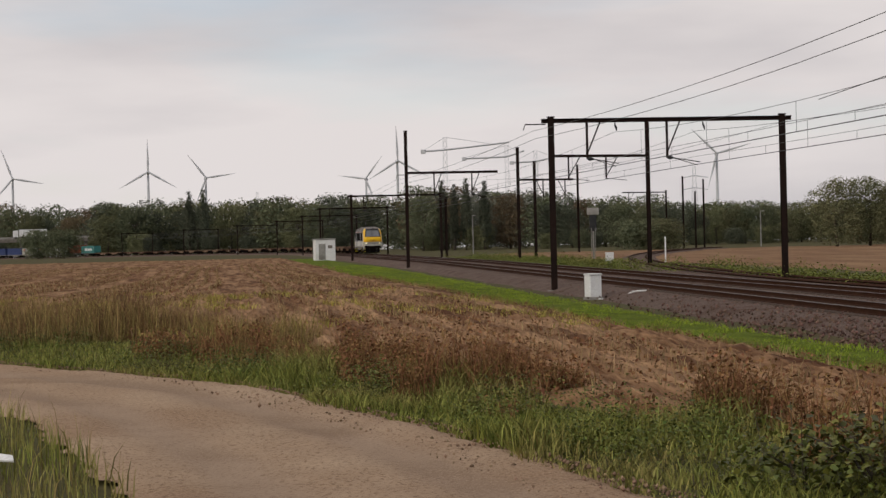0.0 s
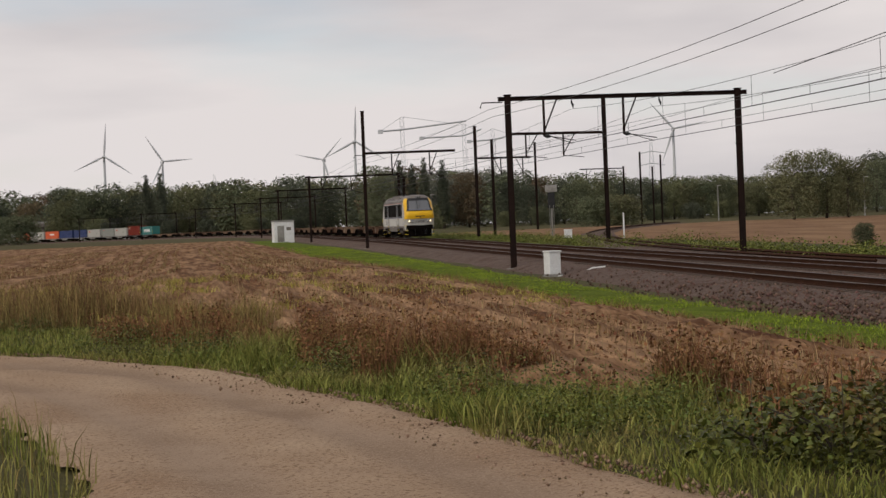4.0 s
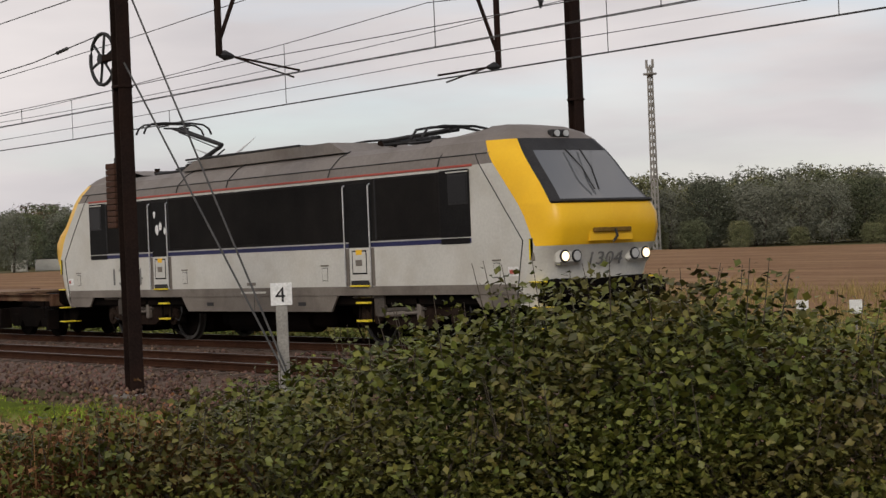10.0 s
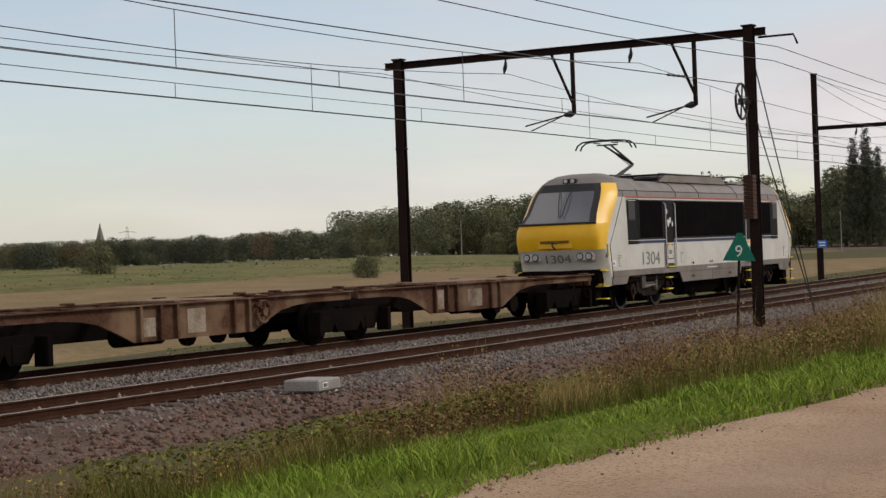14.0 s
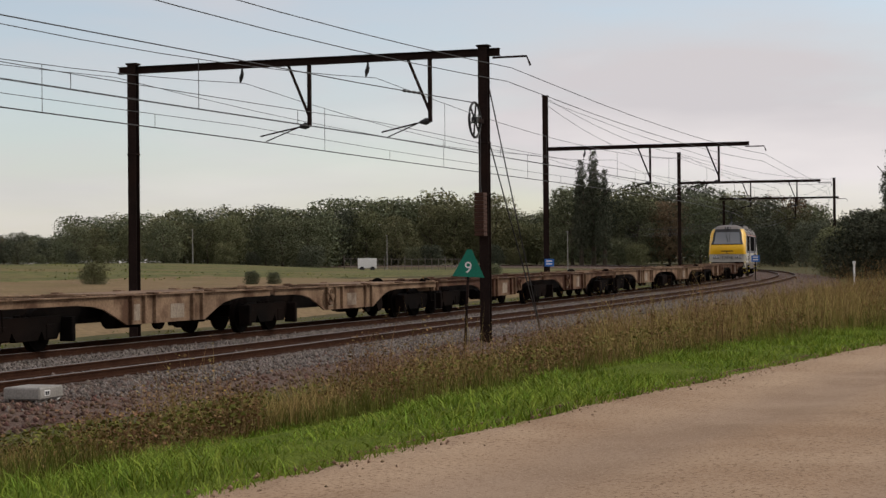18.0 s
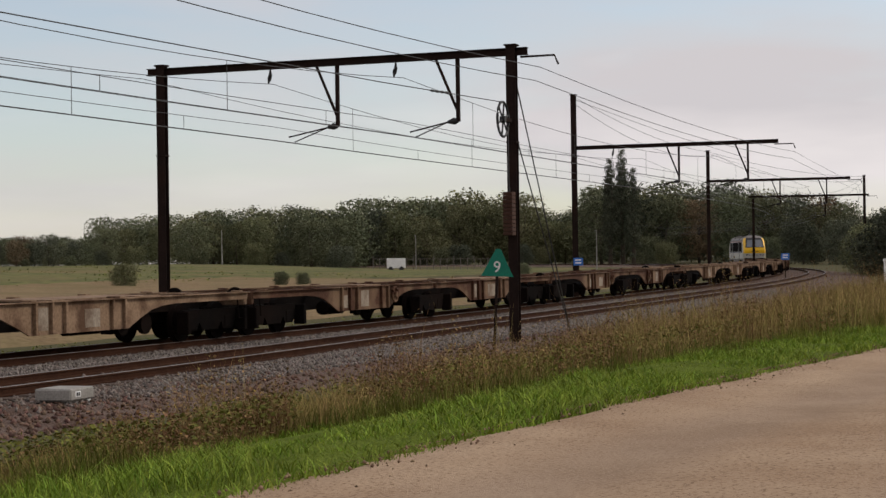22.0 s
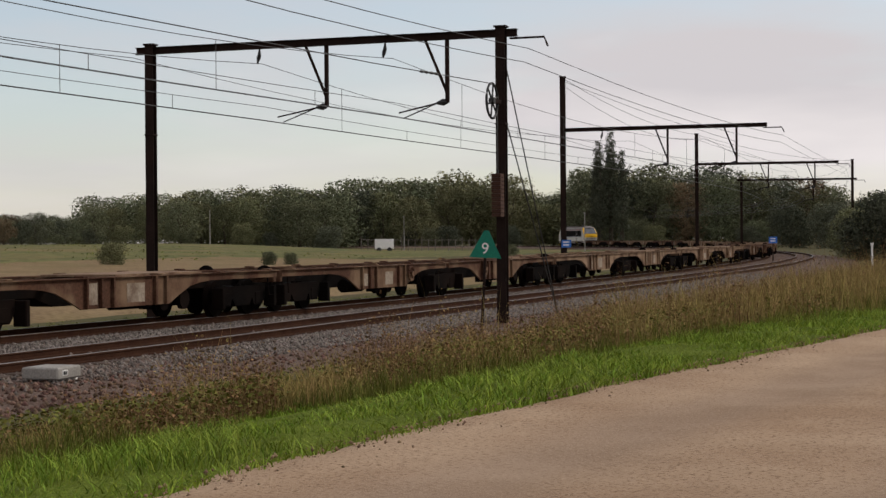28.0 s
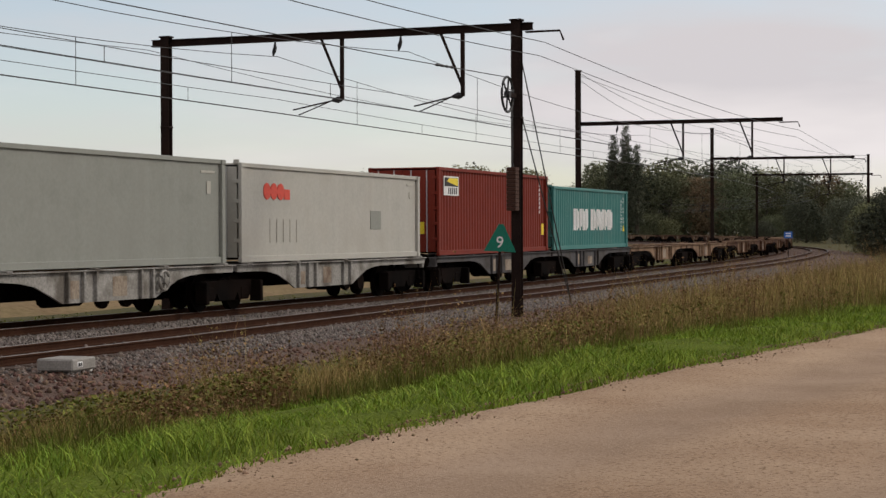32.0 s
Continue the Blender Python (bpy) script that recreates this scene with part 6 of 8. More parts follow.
def build_trees():
    rng = random.Random(11)
    words = {"woodland_leaf": "green leafy tree in a dense wood", "olive_leaf": "olive green autumn tree in a dense wood", "dark_leaf": "dark green tree in a dense wood", "autumn_leaf": "rusty brown autumn tree in a wood", "haze_grey_leaf": "pale grey tree at a wood's edge, with haze in its leaf colour"}
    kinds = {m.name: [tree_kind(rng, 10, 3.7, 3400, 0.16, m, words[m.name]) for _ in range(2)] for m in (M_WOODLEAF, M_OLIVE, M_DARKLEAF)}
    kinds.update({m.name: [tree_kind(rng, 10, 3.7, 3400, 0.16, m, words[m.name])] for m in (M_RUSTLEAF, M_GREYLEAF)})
    shrub = [tree_kind(rng, 10, 6.0, 3600, 0.26, m, "dense leafy shrub at the foot of a wood", "shrub", "shrub", group="shrubs along the woods", low=0.0) for m in (M_DARKLEAF, M_WOODLEAF, M_OLIVE)]
    poplar = tree_kind(rng, 10, 1.0, 3600, 0.10, M_DARKLEAF, "tall narrow poplar rising above the wood", narrow=True, low=0.03, group="poplars")
    mix_a = ["dark_leaf"] * 3 + ["woodland_leaf"] * 3 + ["olive_leaf"] * 2 + ["autumn_leaf"]
    mix_b = ["olive_leaf"] * 4 + ["woodland_leaf"] * 3 + ["dark_leaf"]
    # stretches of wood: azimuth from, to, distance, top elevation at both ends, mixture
    # Extra grey-leaved trees in some mixtures stand in for haze.
    woods = [(98.5, 93.6, 850, 1.55, 1.5, mix_a), (94.2, 88.0, 700, 1.55, 1.65, mix_a), (88.4, 84, 640, 1.7, 1.6, mix_a), (84.2, 79.5, 470, 1.9, 1.75, mix_a + ["haze_grey_leaf"] * 2), (79.8, 75, 440, 1.6, 1.25, mix_a), (75, 68, 460, 1.15, 1.15, mix_b), (68.2, 58, 430, 1.75, 1.8, mix_a + ["haze_grey_leaf"] * 3 + ["autumn_leaf"] * 3), (58, 48.5, 470, 1.3, 1.5, mix_a + ["haze_grey_leaf"] * 3 + ["autumn_leaf"] * 2), (49.5, 35, 260, 2.0, 1.9, mix_b + ["haze_grey_leaf"] * 7), (35.5, 18, 330, 1.9, 1.7, mix_a), (18, -9, 480, 1.5, 1.6, mix_b), (-9, -21, 300, 2.0, 1.9, mix_a), (-21, -38, 620, 1.1, 1.0, mix_a), (-38, -58, 900, 0.75, 0.85, mix_a), (-57.6, -61, 400, 1.4, 1.5, mix_b), (-61, -66, 440, 1.5, 1.75, mix_b), (-66, -71.6, 500, 1.8, 2.05, mix_b), (-71.6, -74, 520, 1.45, 1.5, mix_b), (-73.9, -78, 450, 2.3, 2.15, mix_a), (-78, -82.2, 450, 2.1, 1.6, mix_a), (-82, -88, 330, 1.1, 1.5, mix_a)]
    back = []
    for a0, a1, dist, e0, e1, mix in woods:
        span = abs(a1 - a0) * math.pi / 180 * dist
        hm = dist * math.tan(radians((e0 + e1) / 2)) + 1.0
        n = max(4, int(span / (hm * 0.45)))
        for r in range(4):
            for k in range(n + (n // 2 if r else 0)):
                u = (k + rng.uniform(0.1, 0.9)) / (n + (n // 2 if r else 0))
                az, d = a0 + (a1 - a0) * u, dist * (1 + 0.05 * r) + rng.uniform(-0.02, 0.02) * dist
                x, y = at_az(az, d)
                h = d * math.tan(radians(e0 + (e1 - e0) * u)) + 1.9 - ground_z(x, y)
                h, kind, wide = h * rng.uniform(0.86, 1.03) * (1.0 + 0.13 * noise.noise(Vector((az * 0.9, dist, 0)))), rng.choice(kinds[rng.choice(mix)]), rng.uniform(1.0, 1.4)
                if r == 3:
                    h, wide = h * rng.uniform(0.55, 0.8), wide * 1.7
                if r == 0:
                    plant(kind, x, y, h * 0.92, rng, wide)
                else:
                    back.append((kind, x, y, h, wide))
        for k in range(int(span / (hm * 0.62))):
            u = rng.random()
            x, y = at_az(a0 + (a1 - a0) * u, dist * rng.uniform(0.95, 0.985))
            plant(rng.choice(shrub), x, y, hm * rng.uniform(0.25, 0.42), rng, rng.uniform(0.9, 1.3))
    for az, dist, e in ((91.2, 690, 2.15), (90.75, 690, 2.2), (-74.35, 400, 3.45), (-74.75, 405, 3.75), (-75.1, 400, 3.1), (-84.2, 210, 3.7), (-84.9, 215, 3.4), (83.0, 460, 2.35), (82.2, 465, 2.4), (81.6, 460, 2.3), (82.6, 455, 2.2)):
        x, y = at_az(az, dist)
        plant(poplar, x, y, dist * math.tan(radians(e)) + 1.9 - ground_z(x, y), rng, 1.0)
    # single trees and bushes that stand by themselves
    for az, dist, h, kind, wide in ((70.3, 250, 9.6, "olive_leaf", 1.15), (69.3, 255, 9.8, "olive_leaf", 1.1), (68.6, 252, 8.5, "olive_leaf", 1.1), (47.9, 170, 5.6, "autumn_leaf", 1.1), (-46, 190, 5.0, "dark_leaf", 1.0), (-56.2, 330, 6.0, "dark_leaf", 1.4), (66.6, 330, 11, "autumn_leaf", 1.0), (65.2, 330, 11, "haze_grey_leaf", 1.0)):
        x, y = at_az(az, dist)
        plant(kinds[kind][0], x, y, h, rng, wide)
    for az, dist, h, wide in ((68.16, 96, 1.3, 0.9), (-43.6, 190, 4.5, 0.8), (-48, 210, 3.2, 1.2), (-53.5, 220, 3.4, 1.1), (-63.6, 150, 1.3, 1.0), (-64.3, 150, 1.2, 1.0), (-58.6, 150, 2.0, 1.2), (-50, 160, 2.6, 1.2), (95.2, 560, 9, 1.3), (96.0, 570, 9, 1.2), (75.9, 300, 5, 1.6), (76.6, 300, 5, 1.6), (-71.5, 190, 1.6, 1.0), (-83.4, 170, 6.2, 1.2), (-84.6, 165, 6, 1.3), (-82.6, 180, 4.8, 1.1), (-85.6, 150, 7, 1.0), (-84.0, 185, 6.5, 1.3), (-83.0, 210, 6, 1.2), (-81.8, 330, 8, 1.0), (-80.5, 340, 8, 1.0)):
        x, y = at_az(az, dist)
        plant(rng.choice(shrub), x, y, h, rng, wide)
    red = tree_kind(rng, 10, 5.0, 1500, 0.35, M_REDLEAF, "dark red leaved shrub in a meadow", "shrub", "shrub", group="shrubs along the woods", low=0.0)
    x, y = at_az(-45.7, 190)
    plant(red, x, y, 4.6, rng)
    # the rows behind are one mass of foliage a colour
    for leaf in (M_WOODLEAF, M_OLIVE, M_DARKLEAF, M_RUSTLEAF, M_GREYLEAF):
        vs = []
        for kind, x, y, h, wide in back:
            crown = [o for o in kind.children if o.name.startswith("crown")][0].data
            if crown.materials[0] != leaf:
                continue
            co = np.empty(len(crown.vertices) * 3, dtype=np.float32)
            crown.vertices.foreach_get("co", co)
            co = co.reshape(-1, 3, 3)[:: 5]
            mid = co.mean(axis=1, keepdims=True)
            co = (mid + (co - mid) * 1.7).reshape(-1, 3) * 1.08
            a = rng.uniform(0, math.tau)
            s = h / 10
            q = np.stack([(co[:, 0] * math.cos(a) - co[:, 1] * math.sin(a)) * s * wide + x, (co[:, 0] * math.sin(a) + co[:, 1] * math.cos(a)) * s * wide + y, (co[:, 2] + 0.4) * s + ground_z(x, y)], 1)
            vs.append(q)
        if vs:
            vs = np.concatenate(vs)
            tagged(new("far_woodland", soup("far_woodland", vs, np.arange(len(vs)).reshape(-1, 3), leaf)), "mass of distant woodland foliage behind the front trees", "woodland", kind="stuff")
    for k in [q for v in kinds.values() for q in v] + shrub + [poplar, red]:
        for o in (*k.children_recursive, k):
            bpy.data.objects.remove(o)


build_trees()

# ---- grass, weeds, stubble, bush, stones ----


def blades(pts, h, w, lean, g):
    """Bent grass blades on points: five vertices and three triangles each."""
    n = len(pts)
    a = g.uniform(0, math.tau, n)
    across = np.stack([np.cos(a), np.sin(a), np.zeros(n)], 1) * (w / 2)[:, None]
    b = g.uniform(0, math.tau, n)
    tip = np.stack([np.cos(b), np.sin(b), np.zeros(n)], 1) * (lean * h * g.uniform(0.2, 1, n))[:, None]
    up = np.zeros((n, 3))
    up[:, 2] = h
    mid = pts + up * 0.55 + tip * 0.3
    v = np.stack([pts - across, pts + across, mid - across * 0.75, mid + across * 0.75, pts + up * g.uniform(0.85, 1, n)[:, None] + tip], 1).reshape(-1, 3)
    f = (np.arange(n) * 5)[:, None, None] + np.array([[0, 1, 3], [0, 3, 2], [2, 3, 4]])
    return v, f.reshape(-1, 3)


def spread(n, x0, x1, g, y_of, power=1.0):
    """Points strewn over a strip: y_of(x, u) gives y for u in 0..1; more of them where x is small in size."""
    lo, hi = abs(x0) ** (1 / power), abs(x1) ** (1 / power)
    x = np.sign(x0 + x1) * g.uniform(lo, hi, n) ** power
    u = g.uniform(0, 1, n)
    y = np.array([y_of(a, b) for a, b in zip(x, u)])
    return np.stack([x, y, [ground_z(a, b) for a, b in zip(x, y)]], 1)


def patchy(pts, scale, threshold, seed):
    keep = [noise.noise(Vector((p[0] * scale, p[1] * scale, seed))) > threshold for p in pts]
    return pts[np.array(keep)]


def patch(pts, scale, seed):
    """A height factor that wanders from place to place."""
    return np.array([max(0.25, 0.85 + 1.1 * noise.noise(Vector((q[0] * scale, q[1] * scale, seed * 7.3)))) for q in pts])


def stuff(name, verts, faces, material, label, category):
    tagged(new(name, soup(name, verts, faces, material)), label, category, kind="stuff")


def lush_edge(x):
    return road_far_y(x) + 3.7 - 1.9 * smooth((x - 12) / 28)


def weed_limit(x):
    """How far from the road the rank weeds reach; the ballast foot is bare at first."""
    return float(np.interp(x, (0, 18, 30, 42), (9.8, 10.6, 12.0, 13.4))) + shift_y(x)


def build_grass():
    g = np.random.default_rng(3)
    U = g.uniform
    # bright verge beside the track road, east
    p = spread(76000, 6.5, 75, g, lambda x, u: road_far_y(x) - 0.15 + 0.25 * noise.noise(Vector((x * 0.9, 2, 0))) + (lush_edge(x) - road_far_y(x) + 0.5) * u, 1.6)
    n = len(p)
    v, f = blades(p, U(0.05, 0.17, n) * np.maximum(0.5, patch(p, 1.5, 1) * patch(p, 0.35, 8)), U(0.006, 0.016, n), 1.2, g)
    p = spread(60000, 13, 80, g, lambda x, u: road_far_y(x) - 0.1 + (lush_edge(x) - road_far_y(x) + 0.6) * u, 1.0)
    n = len(p)
    v2, f2 = blades(p, U(0.06, 0.17, n) * patch(p, 1.0, 29), U(0.010, 0.026, n), 1.2, g)
    v, f = np.concatenate([v, v2]), np.concatenate([f, f2 + len(v)])
    stuff("grass_verge", v, f, M_GRASS, "lush bright green grass verge beside the dirt road", "grass")
    # tall dry weeds up to the ballast, east
    p = spread(56000, 3.0, 110, g, lambda x, u: lush_edge(x) + 0.15 + (weed_limit(x) - lush_edge(x)) * u, 1.5)
    p = patchy(patchy(p, 0.35, -0.22, 4), 1.1, -0.28, 6)
    n = len(p)
    tall = U(0.2, 0.95, n) * np.interp(p[:, 0], (8, 20, 32), (0.4, 0.7, 1.45)) * patch(p, 0.4, 3) * patch(p, 1.2, 5) * np.clip((13.2 - p[:, 1] + np.array([shift_y(a) for a in p[:, 0]])) / 2.5, 0.35, 1)
    v, f = blades(p, tall, U(0.005, 0.012, n), 0.45, g)
    few = g.uniform(0, 1, n) < 0.55
    q, top = np.repeat(p[few], 5, axis=0), np.repeat(tall[few], 5)
    q = q + np.stack([g.normal(0, 0.04, len(q)), g.normal(0, 0.04, len(q)), top * U(0.45, 1.0, len(q))], 1)
    v2, f2 = leaf_cloud(q, U(0.022, 0.065, len(q)), g, 0.2)
    stuff("weed_leaves", v2, f2, M_WEED, "withered brown leaves and seed heads on tall weeds", "weeds")
    q = patchy(np.repeat(p[::2], 4, axis=0), 0.5, -0.1, 27)
    q = q + np.stack([g.normal(0, 0.14, len(q)), g.normal(0, 0.14, len(q)), U(0.03, 0.5, len(q))], 1)
    v2, f2 = leaf_cloud(q, U(0.025, 0.075, len(q)), g, 0.2)
    stuff("weed_undergrowth", v2, f2, M_OLIVE_GRASS, "olive green leafy undergrowth among the dry weeds", "weeds")
    stuff("dry_weeds", v, f, M_WEED, "tall dry brown weeds beside the railway", "weeds")
    p = spread(60000, 11.0, 110, g, lambda x, u: lush_edge(x) + 0.25 + (weed_limit(x) - 0.8 - lush_edge(x)) * u ** 1.3, 1.3)
    p = patchy(p, 0.3, -0.2, 12)
    n = len(p)
    v, f = blades(p, U(0.2, 0.85, n) * np.interp(p[:, 0], (11, 20, 32), (0.4, 0.65, 1.3)) * patch(p, 0.5, 5), U(0.006, 0.015, n), 0.55, g)
    stuff("straw_grass", v, f, M_DRYGRASS, "straw coloured tall grass beside the railway", "grass")
    p = spread(40000, 4.0, 100, g, lambda x, u: lush_edge(x) - 0.5 + (weed_limit(x) - lush_edge(x)) * u ** 1.5, 1.5)
    p = patchy(p, 0.45, -0.2, 15)
    n = len(p)
    v, f = blades(p, U(0.12, 0.45, n) * patch(p, 0.8, 9), U(0.006, 0.014, n), 0.6, g)
    stuff("rough_grass", v, f, M_OLIVE_GRASS, "olive rough grass between verge and weeds", "grass")
    # rank weeds at the foot of the ballast
    p = np.stack([U(-5, 26, 26000), U(9.5, 13.3, 26000)], 1)
    p = np.array([(a, b, max(ground_z(a, b), bed_z(b - FAR_Y))) for a, b in p])
    p = patchy(patchy(p, 0.5, -0.15, 61), 1.6, -0.25, 62)
    n = len(p)
    tall = U(0.08, 0.5, n) * patch(p, 0.6, 37) * patch(p, 1.5, 38) * np.clip((13.6 - p[:, 1]) / 2.2, 0.3, 1) * np.interp(p[:, 0], (12, 16), (1.0, 0.6))
    v, f = blades(p, tall, U(0.004, 0.010, n), 0.6, g)
    half = n // 2
    stuff("ballast_weeds", v[: half * 5], f[: half * 3], M_WEED, "brown weeds growing at the foot of the ballast", "weeds")
    stuff("ballast_grass", v[half * 5:], f[half * 3:] - half * 5, M_OLIVE_GRASS, "olive grass growing at the foot of the ballast", "grass")
    q, top = np.repeat(p[::2], 3, axis=0), np.repeat(tall[::2], 3)
    q = q + np.stack([g.normal(0, 0.04, len(q)), g.normal(0, 0.04, len(q)), top * U(0.3, 1.0, len(q))], 1)
    v, f = leaf_cloud(q, U(0.015, 0.045, len(q)), g, 0.2)
    stuff("ballast_weed_leaves", v, f, M_WEED, "small withered leaves on weeds by the ballast", "weeds")
    q = patchy(p, 0.8, 0.1, 63)[::5]
    q = q + np.stack([g.normal(0, 0.05, len(q)), g.normal(0, 0.05, len(q)), U(0.12, 0.3, len(q))], 1)
    v, f = leaf_cloud(q, U(0.02, 0.04, len(q)), g, -0.3)
    stuff("yellow_flowers", v, f, M_BLOOM, "small yellow flowers on weeds by the ballast", "flowers")
    # rough dry growth beyond the rails
    p = patchy(spread(42000, -8, -52, g, lambda x, u: 28.5 + 27 * u ** 1.3, 1.0), 0.2, -0.25, 43)
    n = len(p)
    v, f = blades(p, U(0.2, 0.75, n) * patch(p, 0.3, 44), U(0.014, 0.03, n), 0.5, g)
    stuff("rough_growth", v, f, M_DRYGRASS, "straw coloured rough growth beyond the rails", "grass")
    # green strip along the ballast, west
    p = spread(70000, -9, -170, g, lambda x, u: 8.6 + 5.0 * u, 1.7)
    n = len(p)
    v, f = blades(p, U(0.04, 0.16, n) * patch(p, 0.6, 6), U(0.010, 0.026, n), 1.1, g)
    stuff("grass_strip", v, f, M_STRIP, "bright green mown grass strip along the ballast", "grass")
    p = spread(16000, -9, -120, g, lambda x, u: 8.6 + 1.0 * u ** 2 + 0.9 * noise.noise(Vector((x * 0.3, 5, 0))), 1.6)
    p = patchy(p, 0.4, -0.15, 17)
    n = len(p)
    v, f = blades(p, U(0.10, 0.36, n) * patch(p, 0.5, 11), U(0.006, 0.013, n), 0.5, g)
    stuff("field_edge_weeds", v, f, M_WEED, "brown weeds along the edge of the stubble field", "weeds")
    # verge between road and field, west
    p = spread(80000, -6.5, -44, g, lambda x, u: road_far_y(x) - 0.1 + 0.3 * noise.noise(Vector((x * 0.8, 9, 0))) + (0.5 + min(4.0, verge_width(x)) + 1.4 * smooth((x + 14) / 3)) * u ** 1.2, 1.3)
    n = len(p)
    v, f = blades(p, U(0.04, 0.30, n) * patch(p, 1.4, 7) * patch(p, 0.5, 13) * np.where(p[:, 0] < -22, 0.7, np.where(p[:, 0] > -10.5, 0.55, 1.0)), U(0.006, 0.016, n), 0.9, g)
    stuff("road_verge", v, f, M_VERGE, "rough green verge grass between road and field", "grass")
    p = spread(26000, -9.5, -27, g, lambda x, u: road_far_y(x) + verge_width(x) * 0.55 + 1.9 * u, 1.2)
    p = patchy(patchy(p, 0.5, 0.0, 9), 1.5, -0.05, 3)
    n = len(p)
    tall = U(0.2, 0.65, n) * patch(p, 0.7, 19)
    v, f = blades(p, tall, U(0.006, 0.014, n), 0.4, g)
    q, top = np.repeat(p, 4, axis=0), np.repeat(tall, 4)
    q = q + np.stack([g.normal(0, 0.05, len(q)), g.normal(0, 0.05, len(q)), top * U(0.3, 1.0, len(q))], 1)
    v2, f2 = leaf_cloud(q, U(0.015, 0.05, len(q)), g, 0.3)
    stuff("dock_leaves", v2, f2, M_REDWEED, "reddish brown withered dock leaves and seeds", "weeds")
    stuff("dock_weeds", v, f, M_REDWEED, "reddish brown withered dock weeds on the verge", "weeds")
    p = spread(64000, -19, -46, g, lambda x, u: road_far_y(x) + 1.7 + (verge_width(x) - 1.2 + 1.5 * smooth((-24 - x) / 8)) * u, 1.0)
    p = patchy(p, 0.22, -0.2, 2)
    n = len(p)
    v, f = blades(p, U(0.2, 0.95, n) * patch(p, 0.35, 23) * np.clip((-17 - p[:, 0]) / 9, 0.35, 1), U(0.006, 0.013, n), 0.45, g)
    half = n // 2
    stuff("tall_brown_weeds", v[: half * 5], f[: half * 3], M_WEED, "tall brown dead weeds at the field corner", "weeds")
    v, f = v[half * 5:], f[half * 3:] - half * 5
    stuff("tall_dry_grass", v, f, M_DRYGRASS, "tall straw coloured grass at the field corner", "grass")
    # near verge in the west
    p = np.array([(x, y, ground_z(x, y)) for x, y in zip(U(-17.5, -8.5, 5000), U(-4.5, -0.6, 5000)) if y < np.interp(x, [q[0] for q in ROAD_NEAR], [q[1] for q in ROAD_NEAR]) + 0.1])
    n = len(p)
    v, f = blades(p, U(0.10, 0.34, n), U(0.006, 0.012, n), 0.5, g)
    stuff("near_verge", v, f, M_VERGE, "green grass tufts on the near road verge", "grass")
    p = p[::14]
    n = len(p)
    v, f = blades(p, U(0.3, 0.6, n), U(0.005, 0.009, n), 0.4, g)
    stuff("near_seed_stalks", v, f, M_DRYGRASS, "dry seed stalks on the near road verge", "weeds")
    # far side of the railway
    p = spread(100000, -2, -210, g, lambda x, u: 25.6 + 7.5 * u, 1.3)
    q = spread(9000, 2, 130, g, lambda x, u: 25.8 + shift_y(x) + 2.5 * u, 1.3)
    p = np.concatenate([patchy(p, 0.3, -0.3, 1), q])
    n = len(p)
    p[:, 2] += U(0.02, 0.55, n) * patch(p, 0.35, 31) * patch(p, 0.9, 32) * np.where(p[:, 0] > -12, 0.35, 1.0)
    v, f = leaf_cloud(p, U(0.06, 0.16, n) * np.where(p[:, 0] > -6, 0.6, 1.0), g, 0.0)
    stuff("far_weeds", v, f, M_FARWEED, "leafy green weeds along the far side of the railway", "weeds")
    p = spread(5000, -15, -75, g, lambda x, u: 31 + 9 * u, 1.1)
    p = patchy(p, 0.12, 0.0, 41)
    n = len(p)
    v, f = blades(p, U(0.1, 0.4, n), U(0.015, 0.03, n), 0.4, g)
    q = spread(30000, 40, 210, g, lambda x, u: 82 + 90 * u, 1.0)
    q = patchy(patchy(q, 0.06, -0.05, 51), 0.3, 0.0, 52)
    q[:, 2] += U(0.05, 0.4, len(q)) * patch(q, 0.1, 33)
    v2, f2 = leaf_cloud(q, U(0.10, 0.28, len(q)), g, 0.0)
    stuff("meadow_tussocks", v2, f2, M_FARWEED, "rough green tussocks and low scrub in the meadow", "grass")
    stuff("far_dry_grass", v, f, M_DRYGRASS, "pale dry grass beyond the railway", "grass")


